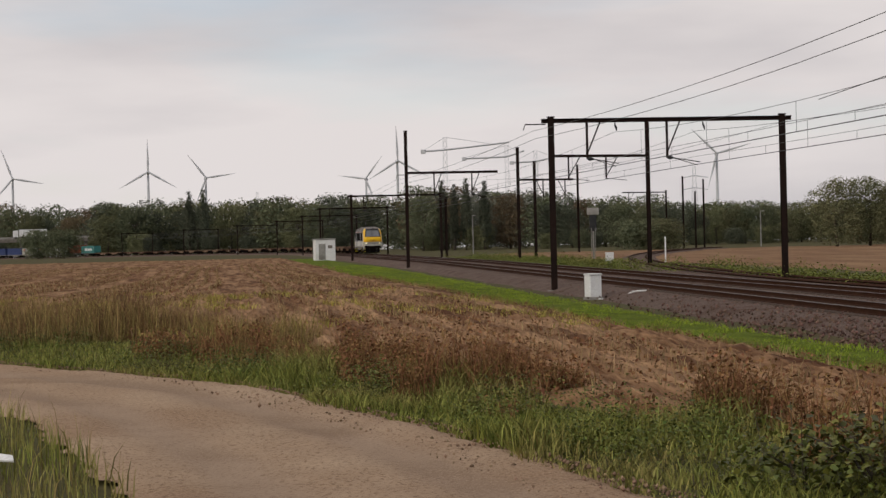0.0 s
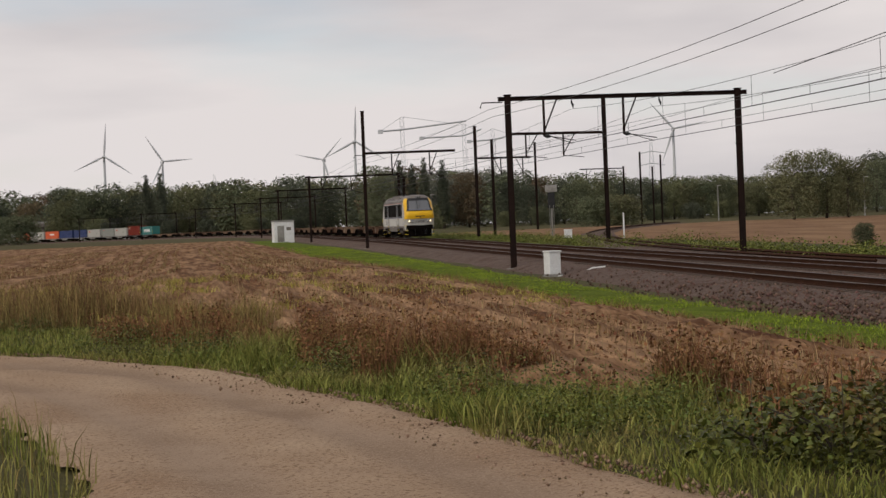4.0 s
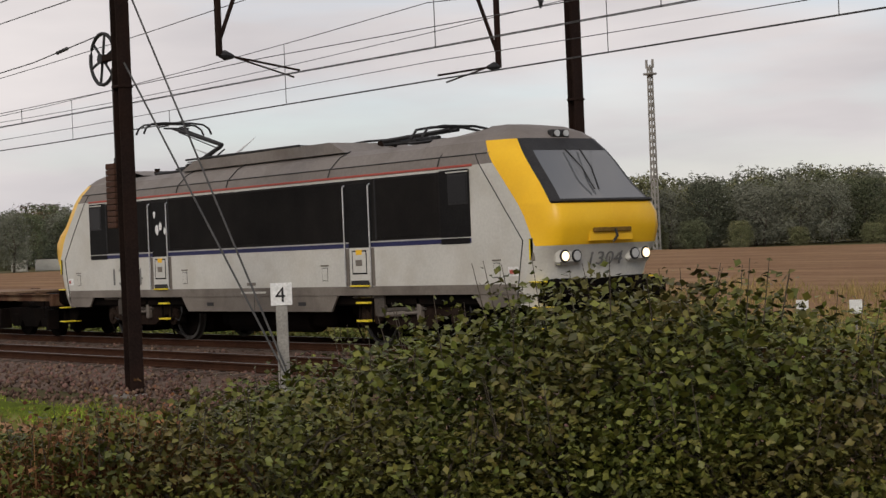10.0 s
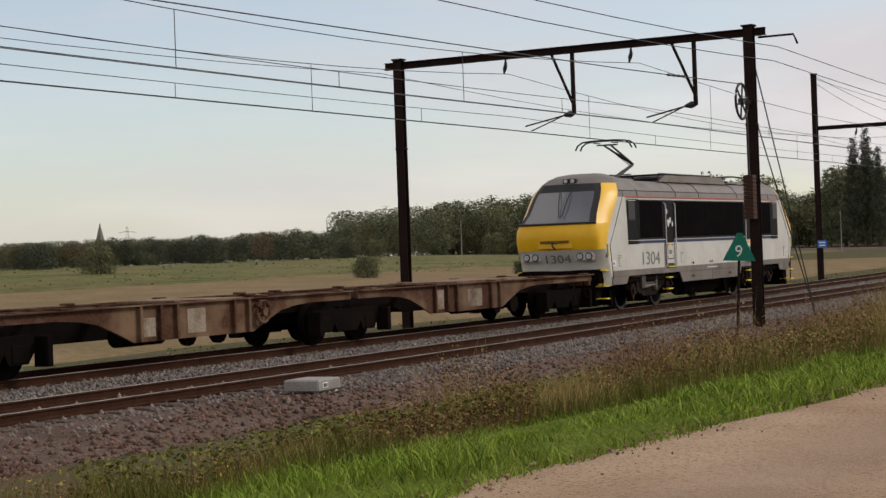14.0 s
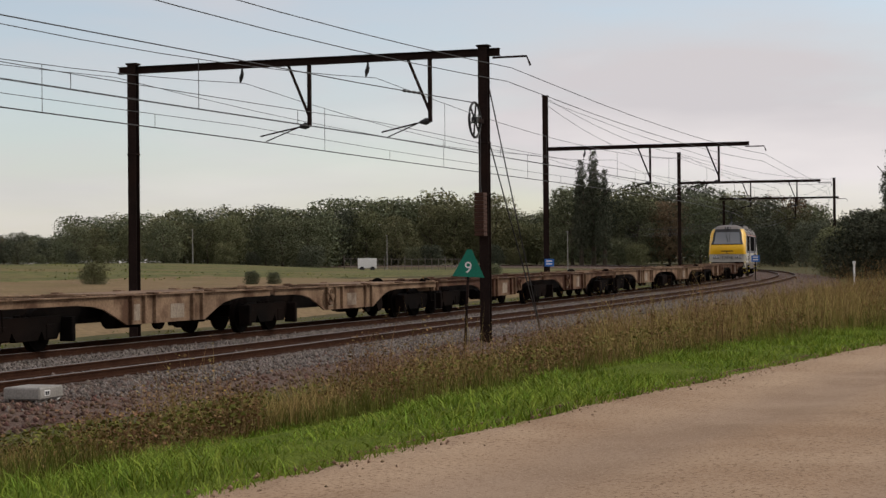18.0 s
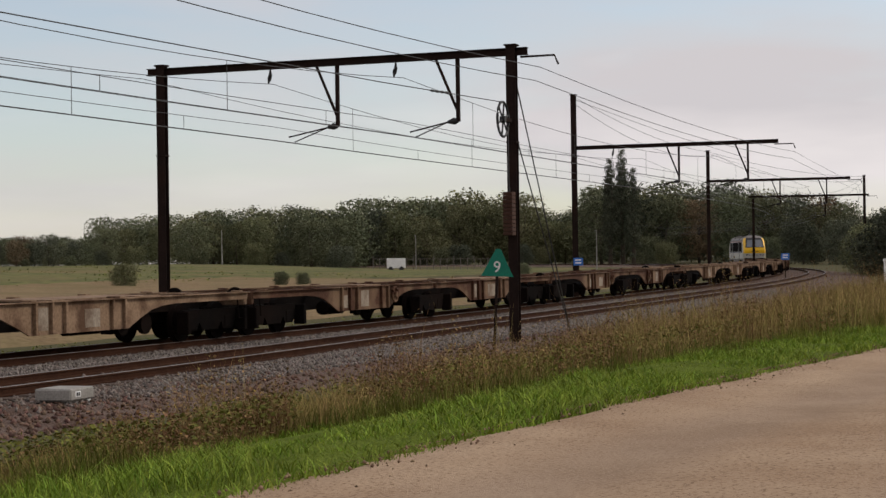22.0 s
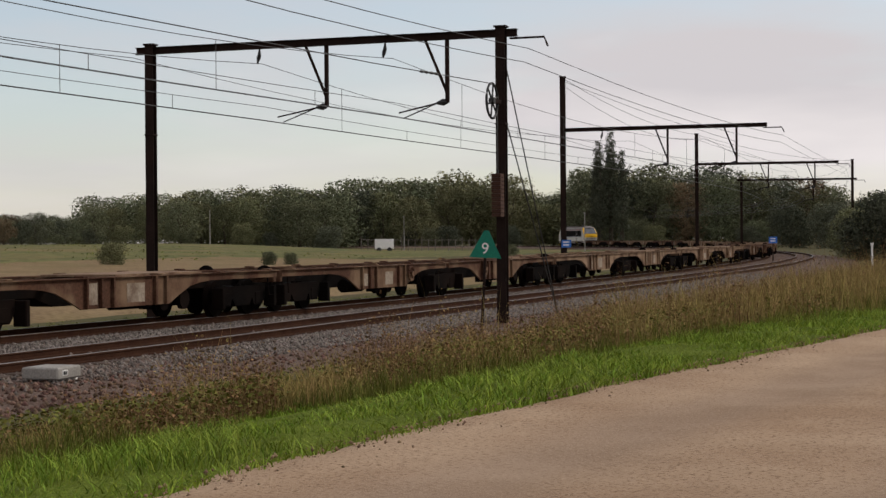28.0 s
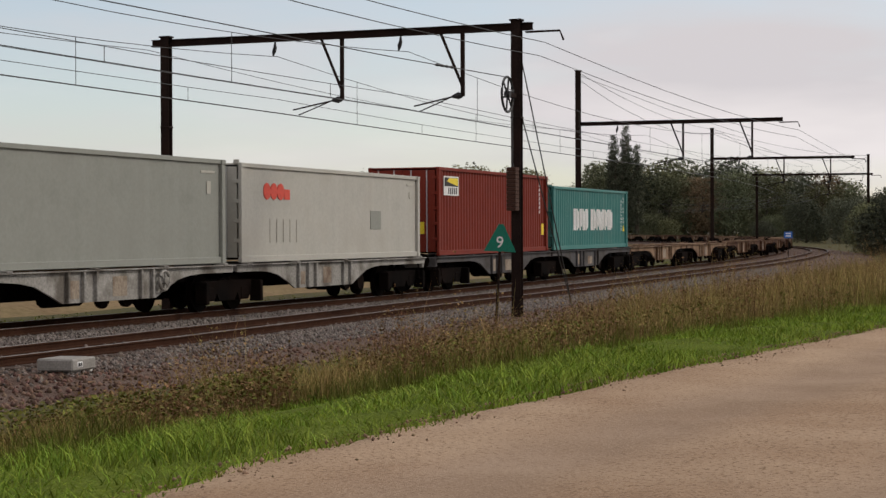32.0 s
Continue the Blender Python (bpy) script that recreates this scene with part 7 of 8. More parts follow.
def build_stubble():
    """Drilled rows of cut stalks with wheel tracks left bare, and withered litter between them."""
    g = np.random.default_rng(8)
    n = 330000
    x = -g.uniform(12.3 ** 0.3, 190 ** 0.3, n) ** (1 / 0.3)
    row = np.round(g.uniform(-60, 9.4, n) / 0.75)
    y = row * 0.75 + g.normal(0, 0.07, n) + 0.25 * np.sin(x * 0.05)
    thin = np.array([noise.noise(Vector((a * 0.10, b * 0.30, 4))) for a, b in zip(x, y)])
    keep = np.array([in_field(a, b) for a, b in zip(x, y)]) & (thin > g.uniform(-0.6, 0.3, n)) & (row % 9 > 1.5)
    p = np.stack([x, y, [ground_z(a, b) + 0.12 for a, b in zip(x, y)]], 1)[keep]
    n = len(p)
    far = np.clip(-p[:, 0] / 40, 0.7, 2.0)
    cut = g.uniform(0, 1, n) < 0.36
    k = int(cut.sum())
    v, f = blades(p[cut], g.uniform(0.05, 0.26, k), g.uniform(0.010, 0.024, k) * far[cut], 0.6, g)
    stuff("stubble", v, f, M_STRAW, "rows of cut straw stubble in the brown field", "stubble")
    q = p[~cut] + g.normal(0, 1, (n - k, 3)) * np.array([0.2, 0.13, 0.03]) + np.array([0, 0, 0.05])
    v, f = leaf_cloud(q, g.uniform(0.025, 0.085, n - k) * far[~cut] ** 0.35, g, -0.1)
    stuff("crop_litter", v, f, M_LITTER, "dark withered crop litter along the stubble rows", "litter")
    # a pale yellow-green band of regrowth across the rows
    p = np.stack([-g.uniform(30, 62, 26000), g.uniform(-12, 8, 26000)], 1)
    p = np.array([(a, b, ground_z(a, b) + 0.1) for a, b in p if in_field(a, b) and noise.noise(Vector((a * 0.12, b * 0.35, 77))) > 0.14])
    n = len(p)
    v, f = blades(p, g.uniform(0.06, 0.22, n), g.uniform(0.012, 0.03, n), 0.9, g)
    stuff("regrowth", v, f, M_REGROWTH, "yellow-green regrowth between the stubble rows", "grass")


def leaf_cloud(centres, size, g, droop=0.4):
    """Folded leaves, four triangles each."""
    n = len(centres)
    d = g.normal(size=(n, 3)) * np.array([1, 1, 0.5])
    d[:, 2] -= droop
    d /= np.linalg.norm(d, axis=1, keepdims=True)
    side = np.cross(d, g.normal(size=(n, 3)) * 0.5 + np.array([0, 0, 1.0]))
    side /= np.linalg.norm(side, axis=1, keepdims=True) + 1e-9
    nor = np.cross(side, d)
    s = size[:, None]
    base, tip = centres, centres + d * s
    mid = centres + d * s * 0.45
    v = np.stack([base, mid + side * s * 0.36 + nor * s * 0.1, tip, mid - side * s * 0.36 + nor * s * 0.1, mid], 1).reshape(-1, 3)
    f = (np.arange(n) * 5)[:, None, None] + np.array([[0, 1, 4], [1, 2, 4], [2, 3, 4], [3, 0, 4]])
    return v, f.reshape(-1, 3)


BUSH = [(38.6, 11.2, 0.62, 1.15), (40.5, 11.2, 0.85, 1.42), (43.5, 11.4, 1.0, 1.62), (46.5, 11.6, 1.05, 1.66), (50, 11.9, 1.0, 1.45), (53.5, 12.3, 0.95, 1.22), (57, 12.8, 0.9, 1.0), (60.5, 13.4, 0.8, 0.75), (64, 14.0, 0.7, 0.58), (42, 10.6, 0.7, 0.95), (47, 10.7, 0.8, 1.0), (52, 11.0, 0.7, 0.85), (57, 11.5, 0.6, 0.62), (62, 12.2, 0.55, 0.42), (57, 11, 0.75, 1.05), (60, 11, 0.72, 0.98), (63, 11, 0.72, 0.95), (66, 11, 0.68, 0.92), (69, 11, 0.6, 0.84), (71.5, 11, 0.45, 0.72)]


def build_bush():
    g = np.random.default_rng(21)
    bush = thing("bramble_bush", Matrix(), "dense dark green leafy bramble bush beside the railway", "bush")
    c, size = [], []
    stems = Mesh()
    for az, dist, r, top in BUSH:
        x, y = at_az(az, dist)
        z0 = ground_z(x, y) - 0.1
        h = top - z0
        n = int(4300 * r * h)
        d = g.normal(size=(n, 3))
        d /= np.linalg.norm(d, axis=1, keepdims=True)
        q = d * (g.uniform(0.35, 1.06, n) ** 0.6)[:, None] * np.array([r * 1.15, r * 1.15, h * 0.56]) + np.array([x, y, z0 + h * 0.46])
        c.append(q[q[:, 2] > z0])
        size.append(g.uniform(0.04, 0.085, len(c[-1])) * (1.0 if r > 0.8 else 0.8))
        for k in range(6):
            a = g.uniform(0, math.tau)
            stems.tube([(x, y, z0), (x + r * 0.4 * math.cos(a), y + r * 0.4 * math.sin(a), z0 + h * 0.6), (x + r * 0.85 * math.cos(a), y + r * 0.85 * math.sin(a), z0 + h * 0.8)], [0.014, 0.009, 0.003], 5)
        for k in range(int(9 * r)):
            a, l = g.uniform(0, math.tau), g.uniform(0.03, 0.16)
            bx, by = x + r * 0.7 * math.cos(a), y + r * 0.7 * math.sin(a)
            stems.tube([(bx, by, top - 0.25), (bx + 0.08 * math.cos(a), by + 0.08 * math.sin(a), top + l)], [0.004, 0.002], 4)
            c.append(np.stack([g.normal(bx, 0.06, 14), g.normal(by, 0.06, 14), g.uniform(top - 0.15, top + l, 14)], 1))
            size.append(g.uniform(0.03, 0.07, 14))
    c = np.concatenate(c)
    v, f = leaf_cloud(c, np.concatenate(size), g)
    part("stem_tangle", stems, M_BARK, bush)
    tagged(part("leaves", soup("leaves", v, f, M_LEAF), M_LEAF, bush), kind="stuff")
    # low leafy weeds scattered over the road verge
    c, size = [], []
    for k in range(300):
        x = -g.uniform(11.5 ** 0.6, 32 ** 0.6) ** (1 / 0.6)
        y = road_far_y(x) + 0.25 + g.uniform(0, 1) ** 1.3 * (verge_width(x) * 0.75)
        if noise.noise(Vector((x * 0.45, y * 0.45, 31))) < 0.0:
            continue
        r, z0 = g.uniform(0.10, 0.30), ground_z(x, y)
        n = int(2600 * r * r + 60)
        q = g.normal(size=(n, 3)) * np.array([r, r * 0.8, 0.07 + 0.2 * r]) + np.array([x, y, z0 + 0.10 + 0.3 * r])
        q = q[q[:, 2] > z0]
        c.append(q)
        size.append(g.uniform(0.012, 0.034, len(q)) * g.uniform(0.8, 1.3))
    v, f = leaf_cloud(np.concatenate(c), np.concatenate(size), g, 0.1)
    stuff("verge_weeds", v, f, M_VERGELEAF, "leafy dark green weeds scattered over the road verge", "weeds")


def pebbles(p, r, g):
    """Broken stones: crooked octahedra."""
    n = len(p)
    unit = np.array([(1, 0, 0), (0, 1, 0), (-1, 0, 0), (0, -1, 0), (0, 0, 1), (0, 0, -1)], dtype=float)
    a = g.uniform(0, math.tau, n)
    rot = np.zeros((n, 3, 3))
    rot[:, 0, 0], rot[:, 0, 1], rot[:, 1, 0], rot[:, 1, 1], rot[:, 2, 2] = np.cos(a), -np.sin(a), np.sin(a), np.cos(a), 1
    v = np.einsum("nij,kj->nki", rot, unit) * r[:, None, None] * g.uniform(0.75, 1.25, (n, 6, 3)) + g.normal(0, 0.15, (n, 6, 3)) * r[:, None, None] + p[:, None, :]
    f = (np.arange(n) * 6)[:, None, None] + np.array([[0, 1, 4], [1, 2, 4], [2, 3, 4], [3, 0, 4], [1, 0, 5], [2, 1, 5], [3, 2, 5], [0, 3, 5]])
    return v.reshape(-1, 3), f.reshape(-1, 3)


def bed_z(side):
    return np.interp(side, [-9.4, -8.3, -6.5, -5.2, -4.6, -3.2, -2.6, -1.4, -0.6, 0.6, 1.3, 1.9, 3.4], [-0.62, -0.44, -0.26, -0.20, -0.17, -0.17, -0.2, -0.19, -0.17, -0.17, -0.2, -0.24, -0.62])


def build_stones():
    g = np.random.default_rng(5)
    n = 80000
    near = 56000
    x = np.concatenate([g.uniform(-20, 16, near), g.choice([-1, 1], n - near) * 18 + g.normal(0, 20, n - near)])
    side = np.where(g.uniform(0, 1, n) < 0.7, g.uniform(-9.2, -4.8, n), g.uniform(-4.8, 1.5, n))
    p = np.stack([x, FAR_Y + side + np.array([shift_y(q) for q in x]), bed_z(side) + np.array([rise(q) + near_drop(q) * smooth((-1.4 - w) / 1.4) for q, w in zip(x, side)]) + 0.005], 1)
    ok = np.ones(n, bool)
    ok &= (x > -16) | (side > -8.3)
    for rail in (-4.6825, -3.1775, -0.7525, 0.7525):
        ok &= np.abs(side - rail) > 0.11
    low = (side < -5.9 + 0.4 * np.sin(x * 0.9)) | (x < 15 + g.normal(0, 2.5, n))
    for sel, stone, words in ((ok & low, M_STONE, "loose reddish brown crushed ballast stones"), (ok & ~low, M_STONEGREY, "loose grey crushed ballast stones between the rails")):
        v, f = pebbles(p[sel], g.uniform(0.022, 0.058, sel.sum()), g)
        stuff("ballast_stones", v, f, stone, words, "stones")
    n = 42000
    x = g.uniform(16 ** 0.5, 95 ** 0.5, n) ** 2
    side = np.where(g.uniform(0, 1, n) < 0.5, g.uniform(-3.0, -0.95, n), g.uniform(-6.6, -4.85, n))
    keep = (side > -4.8) | (g.uniform(0, 1, n) < np.interp(x, (22, 40), (0.0, 1.0)))
    x, side = x[keep], side[keep]
    p = np.array([tuple(beside(a, b, float(bed_z(b)) + 0.012)) for a, b in zip(x, side)])
    v, f = pebbles(p, g.uniform(0.022, 0.048, len(p)), g)
    stuff("ballast_stones", v, f, M_STONEPALE, "pale grey fresh ballast stones beside the rails", "stones")
    n = 6000
    x = np.concatenate([g.uniform(8, 45, n // 2), g.uniform(-27, -8, n - n // 2)])
    u = g.uniform(0, 1, n) ** 2.2
    y = np.array([road_far_y(a) for a in x]) + 0.1 - u * 0.8
    p = np.stack([x, y, [ground_z(a, b) + 0.066 for a, b in zip(x, y)]], 1)
    v, f = pebbles(p, 0.004 + 0.016 * g.uniform(0, 1, n) ** 4, g)
    stuff("road_clods", v, f, M_CLOD, "small clods and stones along the road edge", "stones")


M_OLIVE_GRASS = mat("olive_grass", (0.085, 0.098, 0.018), (0.165, 0.155, 0.038), 0.8, 0.8, 0.0, 6.0, island=0.45, spec=0.05)
M_VERGE = mat("verge_grass", (0.115, 0.140, 0.024), (0.26, 0.245, 0.072), 0.6, 0.75, 0.0, 6.0, stain=(0.24, 0.175, 0.075), stain_amount=0.6, stain_scale=0.6, island=0.6, spec=0.06)
M_REDWEED = mat("withered_dock", (0.135, 0.062, 0.029), (0.25, 0.135, 0.062), 0.7, 0.9, 0.0, 6.0, island=0.5, spec=0.05)
M_FARWEED = mat("far_weed", (0.068, 0.092, 0.017), (0.165, 0.180, 0.042), 0.3, 0.8, 0.0, 4.0, stain=(0.19, 0.155, 0.055), stain_amount=0.6, stain_scale=0.35, island=0.55, spec=0.08)
M_LITTER = mat("withered_litter", (0.088, 0.038, 0.018), (0.20, 0.100, 0.047), 0.7, 0.9, 0.0, 6.0, island=0.5, spec=0.05)
M_REGROWTH = mat("yellow_regrowth", (0.24, 0.205, 0.045), (0.36, 0.30, 0.085), 0.6, 0.85, 0.0, 6.0, island=0.5, spec=0.05)
M_VERGELEAF = mat("verge_leaf", (0.055, 0.078, 0.014), (0.135, 0.150, 0.034), 2.0, 0.6, 0.0, 8.0, stain=(0.14, 0.09, 0.035), stain_amount=0.5, stain_scale=0.8, island=0.6, spec=0.15)
M_STONEPALE = mat("pale_ballast_stone", (0.105, 0.088, 0.075), (0.195, 0.17, 0.152), 9.0, 0.9, 0.3, 60.0, island=0.5, spec=0.08)
M_BLOOM = mat("yellow_bloom", (0.50, 0.36, 0.02), (0.58, 0.44, 0.04), 4.0, 0.7, 0.0)
M_CLOD = mat("clod", (0.15, 0.095, 0.060), (0.28, 0.19, 0.125), 4.0, 0.95, 0.0, 20.0, island=0.4, spec=0.05)
build_grass()
build_stubble()
build_bush()
build_stones()

# ---- trackside things ----


def place(x, y, turn=0.0, z=None):
    return pose(x, y, ground_z(x, y) if z is None else z, 0, 0, turn)


def build_signs():
    s = thing("kilometre_sign", pose(-23.5, 15.4, -0.4, 0, 0, 60), "white square sign with a black 4 on a concrete post", "sign")
    part("post", Mesh().bbox(-0.09, 0.09, -0.07, 0.07, 0.0, 1.58, 0.012), M_CONC, s, "grey concrete post")
    part("plate", Mesh().bbox(-0.17, 0.17, -0.085, -0.065, 1.50, 1.86, 0.006), M_WHITE, s)
    letters("4", 0.34, M_BLACK, s, pose(-0.10, -0.089, 1.56, 90), "figure", "black figure 4")
    for m in (pose(41.0, 14.5, -0.25, 0, 3, -66), pose(21.26, 26.2, -0.5, 0, 0, -39)):
        s = thing("speed_sign", m, "green triangular sign with a white 9 on a dark post", "sign", "green speed signs")
        part("post", Mesh().tube([(0, 0, -0.2), (0, 0, 1.75)], 0.035, 8), M_MAST, s)
        part("plate", Mesh().prism([(-0.40, 1.72), (0.40, 1.72), (0.36, 1.80), (0.06, 2.40), (-0.06, 2.40), (-0.36, 1.80)], "y", -0.06, -0.04), M_GREEN_SIGN, s, "green enamelled triangle")
        letters("9", 0.40, M_WHITE, s, pose(-0.115, -0.064, 1.82, 90), "figure", "white figure 9")
    for x, y in ((-24.3, 29.0), (-22.9, 29.0)):
        s = thing("trackside_marker", place(x, y, 40), "small white marker plate on a thin post", "marker", "white markers beyond the track")
        part("post", Mesh().tube([(0, 0, -0.2), (0, 0, 0.8)], 0.025, 6), M_CONC, s)
        part("plate", Mesh().bbox(-0.13, 0.13, -0.03, -0.01, 0.72, 1.0, 0.006), M_WHITE, s)
    for s0, side, z, w in ((88.5, H_FAR - 0.2, 1.35, 0.5), (140.0, -1.97, 1.25, 0.65)):
        p, a = rail_at(s0, side)
        s = thing("blue_sign", Matrix.Translation(p) @ Matrix.Rotation(a - 1.4, 4, "Z"), "blue enamel plate with pale bars on a post by the track", "sign", "blue plates by the track")
        part("post", Mesh().tube([(0, 0, -0.5), (0, 0, z + w)], 0.04, 6), M_MAST, s)
        pl = part("plate", Mesh().bbox(-w / 2, w / 2, -0.07, -0.045, z, z + w * 0.8, 0.006), M_BLUE_SIGN, s)
        for k in (0.2, 0.5):
            part("bar", Mesh().box(-w * 0.32, w * 0.3, -0.076, -0.071, z + w * k, z + w * (k + 0.14)), M_WHITE, pl)
    p, a = rail_at(124, NEAR_Y - FAR_Y - 6.0)
    s = thing("marker_post", Matrix.Translation(p), "short white marker post beside the track", "marker")
    part("post", Mesh().tube([(0, 0, -0.5), (0, 0, 1.1)], 0.07, 8), M_WHITE, s)
    part("cap", Mesh().bbox(-0.12, 0.12, -0.1, 0.1, 1.1, 1.3, 0.02), M_WHITE, s)


def build_boxes():
    b = thing("trackside_box", pose(-69.0, 14.5, -0.4, 0, 0, 12), "white metal trackside box on a concrete foot", "cabinet")
    part("foot", Mesh().bbox(-0.34, 0.34, -0.3, 0.3, 0.0, 0.18, 0.02), M_CONC, b)
    part("body", Mesh().bbox(-0.29, 0.29, -0.25, 0.25, 0.18, 1.06, 0.02), M_WHITE, b)
    part("lid", Mesh().bbox(-0.32, 0.32, -0.28, 0.28, 1.06, 1.12, 0.015), M_WHITE, b)
    part("pipe", Mesh().tube([(0.25, 0.0, 0.12), (0.5, 0.35, 0.06), (0.9, 0.8, 0.16), (1.2, 1.2, 0.38), (1.45, 1.65, 0.42)], 0.03, 7), M_WHITE, b, "white cable pipe")
    b = thing("relay_cabin", place(-231, 12.65, 4), "pale grey concrete relay cabin beside the track", "cabin")
    part("wall", Mesh().bbox(-1.4, 1.4, -1.3, 1.3, -0.2, 2.75, 0.03), M_WHITE, b)
    part("roof", Mesh().bbox(-1.5, 1.5, -1.4, 1.4, 2.75, 2.9, 0.03), M_CONC, b)
    part("door", Mesh().bbox(1.395, 1.42, -0.9, 0.0, 0.1, 2.2, 0.01), M_CONC, b)
    part("vent", Mesh().bbox(1.395, 1.42, 0.3, 0.9, 1.6, 2.0, 0.01), M_SILL, b)
    c = thing("cable_pit", pose(24.5, 16.1, -0.50, 0, 0, 4), "concrete cable pit with a thick lid beside the rail", "cable pit")
    part("pedestal", Mesh().bbox(-0.26, 0.24, -0.24, 0.24, -0.3, 0.22, 0.02), M_CONC, c)
    part("lid", Mesh().bbox(-0.40, 0.38, -0.33, 0.33, 0.21, 0.41, 0.025), M_CONC, c)
    part("code_plate", Mesh().bbox(-0.26, -0.08, -0.34, -0.325, 0.27, 0.36, 0.004), M_WHITE, c, "small white code plate with dark bars")
    part("code_bars", Mesh().box(-0.23, -0.17, -0.344, -0.339, 0.285, 0.345).box(-0.15, -0.11, -0.344, -0.339, 0.285, 0.345), M_BLACK, c)
    part("clip", Mesh().bbox(0.24, 0.36, -0.3, -0.18, 0.03, 0.21, 0.02), M_WHITE, c)
    part("cable", Mesh().tube([(0.4, -0.1, 0.1), (0.9, -0.2, 0.03), (1.6, 0.1, 0.02)], 0.05, 6).tube([(-0.4, 0, 0.08), (-1.4, 0.2, 0.06), (-2.6, 0.9, 0.12)], 0.045, 6), M_BLACK, c, "black cables")
    b = thing("graffiti_cabinet", place(-48.9, 38.75, 55), "brown metal cabinet with pale graffiti in the field", "cabinet")
    part("body", Mesh().bbox(-0.7, 0.7, -0.35, 0.35, -0.1, 1.2, 0.02), mat_rust(), b)
    part("lid", Mesh().bbox(-0.74, 0.74, -0.39, 0.39, 1.2, 1.26, 0.01), mat_rust(), b)
    part("vent_pipe", Mesh().tube([(-0.45, 0, 1.2), (-0.45, 0, 1.55)], 0.035, 6), M_BLACK, b)
    sc = Mesh()
    for k in range(5):
        x = -0.55 + 0.2 * k
        sc.tube([(x, -0.357, 0.55), (x + 0.05, -0.357, 0.85), (x + 0.14, -0.357, 0.82), (x + 0.10, -0.357, 0.6), (x + 0.2, -0.357, 0.62)], 0.016, 4)
    part("graffiti", sc, M_WHITE, b, "white sprayed scrawl")
    # white scrawl on the post beside the road
    t = thing("post_graffiti", pose(8.3, 15.0, 0), "white sprayed scrawl on the brown gantry post", "graffiti")
    y = -0.136
    for k, (dx, w, h) in enumerate(((0.0, 0.07, 0.10), (0.02, 0.05, 0.12), (-0.02, 0.06, 0.09), (0.01, 0.07, 0.13), (0.0, 0.05, 0.09), (0.02, 0.06, 0.12))):
        z = 0.34 + 0.15 * k
        loop = [(dx + w * math.cos(0.6 * q + k) * (0.6 + 0.08 * q), y, z + h * 0.5 * math.sin(0.9 * q + 0.7 * k)) for q in range(9)]
        part("scrawl", Mesh().tube(loop, 0.012, 5), M_WHITE, t)


def build_signal():
    x, y = at_az(78.08, 178)
    s = thing("railway_signal", place(x, y, -100), "railway colour-light signal with a pale panel on a grey mast", "signal")
    part("mast", Mesh().tube([(0, 0, -0.2), (0, 0, 4.4)], 0.09, 8), M_CONC, s)
    part("head", Mesh().bbox(-0.35, 0.35, -0.15, 0.15, 2.9, 4.5, 0.04), M_BLACK, s)
    part("top_panel", Mesh().bbox(-0.6, 0.6, -0.12, 0.12, 4.55, 5.25, 0.02), M_CONC, s, "pale grey panel")
    for k in range(3):
        part("lamp", Mesh().disc((0, -0.17, 3.2 + 0.45 * k), 0.12, 12, "y", 0.06), M_LENS, s)
    part("ladder", Mesh().tube([(-0.2, 0.25, 0.2), (-0.2, 0.25, 3.2)], 0.025, 5).tube([(0.2, 0.25, 0.2), (0.2, 0.25, 3.2)], 0.025, 5), M_CONC, s)
    x, y = at_az(77.57, 150)
    b = thing("trackside_box", place(x, y), "small white metal trackside box", "cabinet")
    part("body", Mesh().bbox(-0.3, 0.3, -0.3, 0.3, 0, 0.9, 0.03), M_WHITE, b)
    part("lid", Mesh().bbox(-0.33, 0.33, -0.33, 0.33, 0.9, 0.96, 0.02), M_WHITE, b)
    x, y = at_az(75.76, 150)
    b = thing("marker_post", place(x, y), "tall thin white marker post in the weeds", "marker")
    part("post", Mesh().tube([(0, 0, 0), (0, 0, 2.2)], 0.07, 6), M_WHITE, b)


def branch_post(az, dist, top, arm=0.0, arm_z=7.4, arm_az=0.0):
    x, y = at_az(az, dist)
    m = place(x, y, 12)
    g = thing("branch_gantry", m, "dark brown catenary post of the branch line", "gantry", "posts of the branch line")
    part("post", h_post(-0.3, top), M_MAST, g, m=pose(0, 0, 0, 0, 0, 90))
    part("cap_plate", Mesh().bbox(-0.17, 0.17, -0.15, 0.15, top, top + 0.05, 0.01), M_MAST, g)
    if arm:
        lo, hi = sorted((0.0, arm))
        part("boom", Mesh().bbox(-0.09, 0.09, lo, hi, arm_z - 0.2, arm_z, 0.02), M_MAST, g)
        for u in (0.45, 0.85):
            part("drop_strut", Mesh().bbox(-0.05, 0.05, arm * u - 0.05, arm * u + 0.05, arm_z - 1.8, arm_z - 0.2, 0.01), M_MAST, g)
            part("brace", Mesh().tube([(0, arm * u, arm_z - 1.6), (0, arm * (u - 0.12), arm_z - 0.2)], 0.04, 5), M_MAST, g)
            part("registration_arm", Mesh().tube([(0, arm * u, arm_z - 1.75), (0, arm * (u - 0.22), arm_z - 1.9)], 0.025, 5), M_MAST, g)
    return g


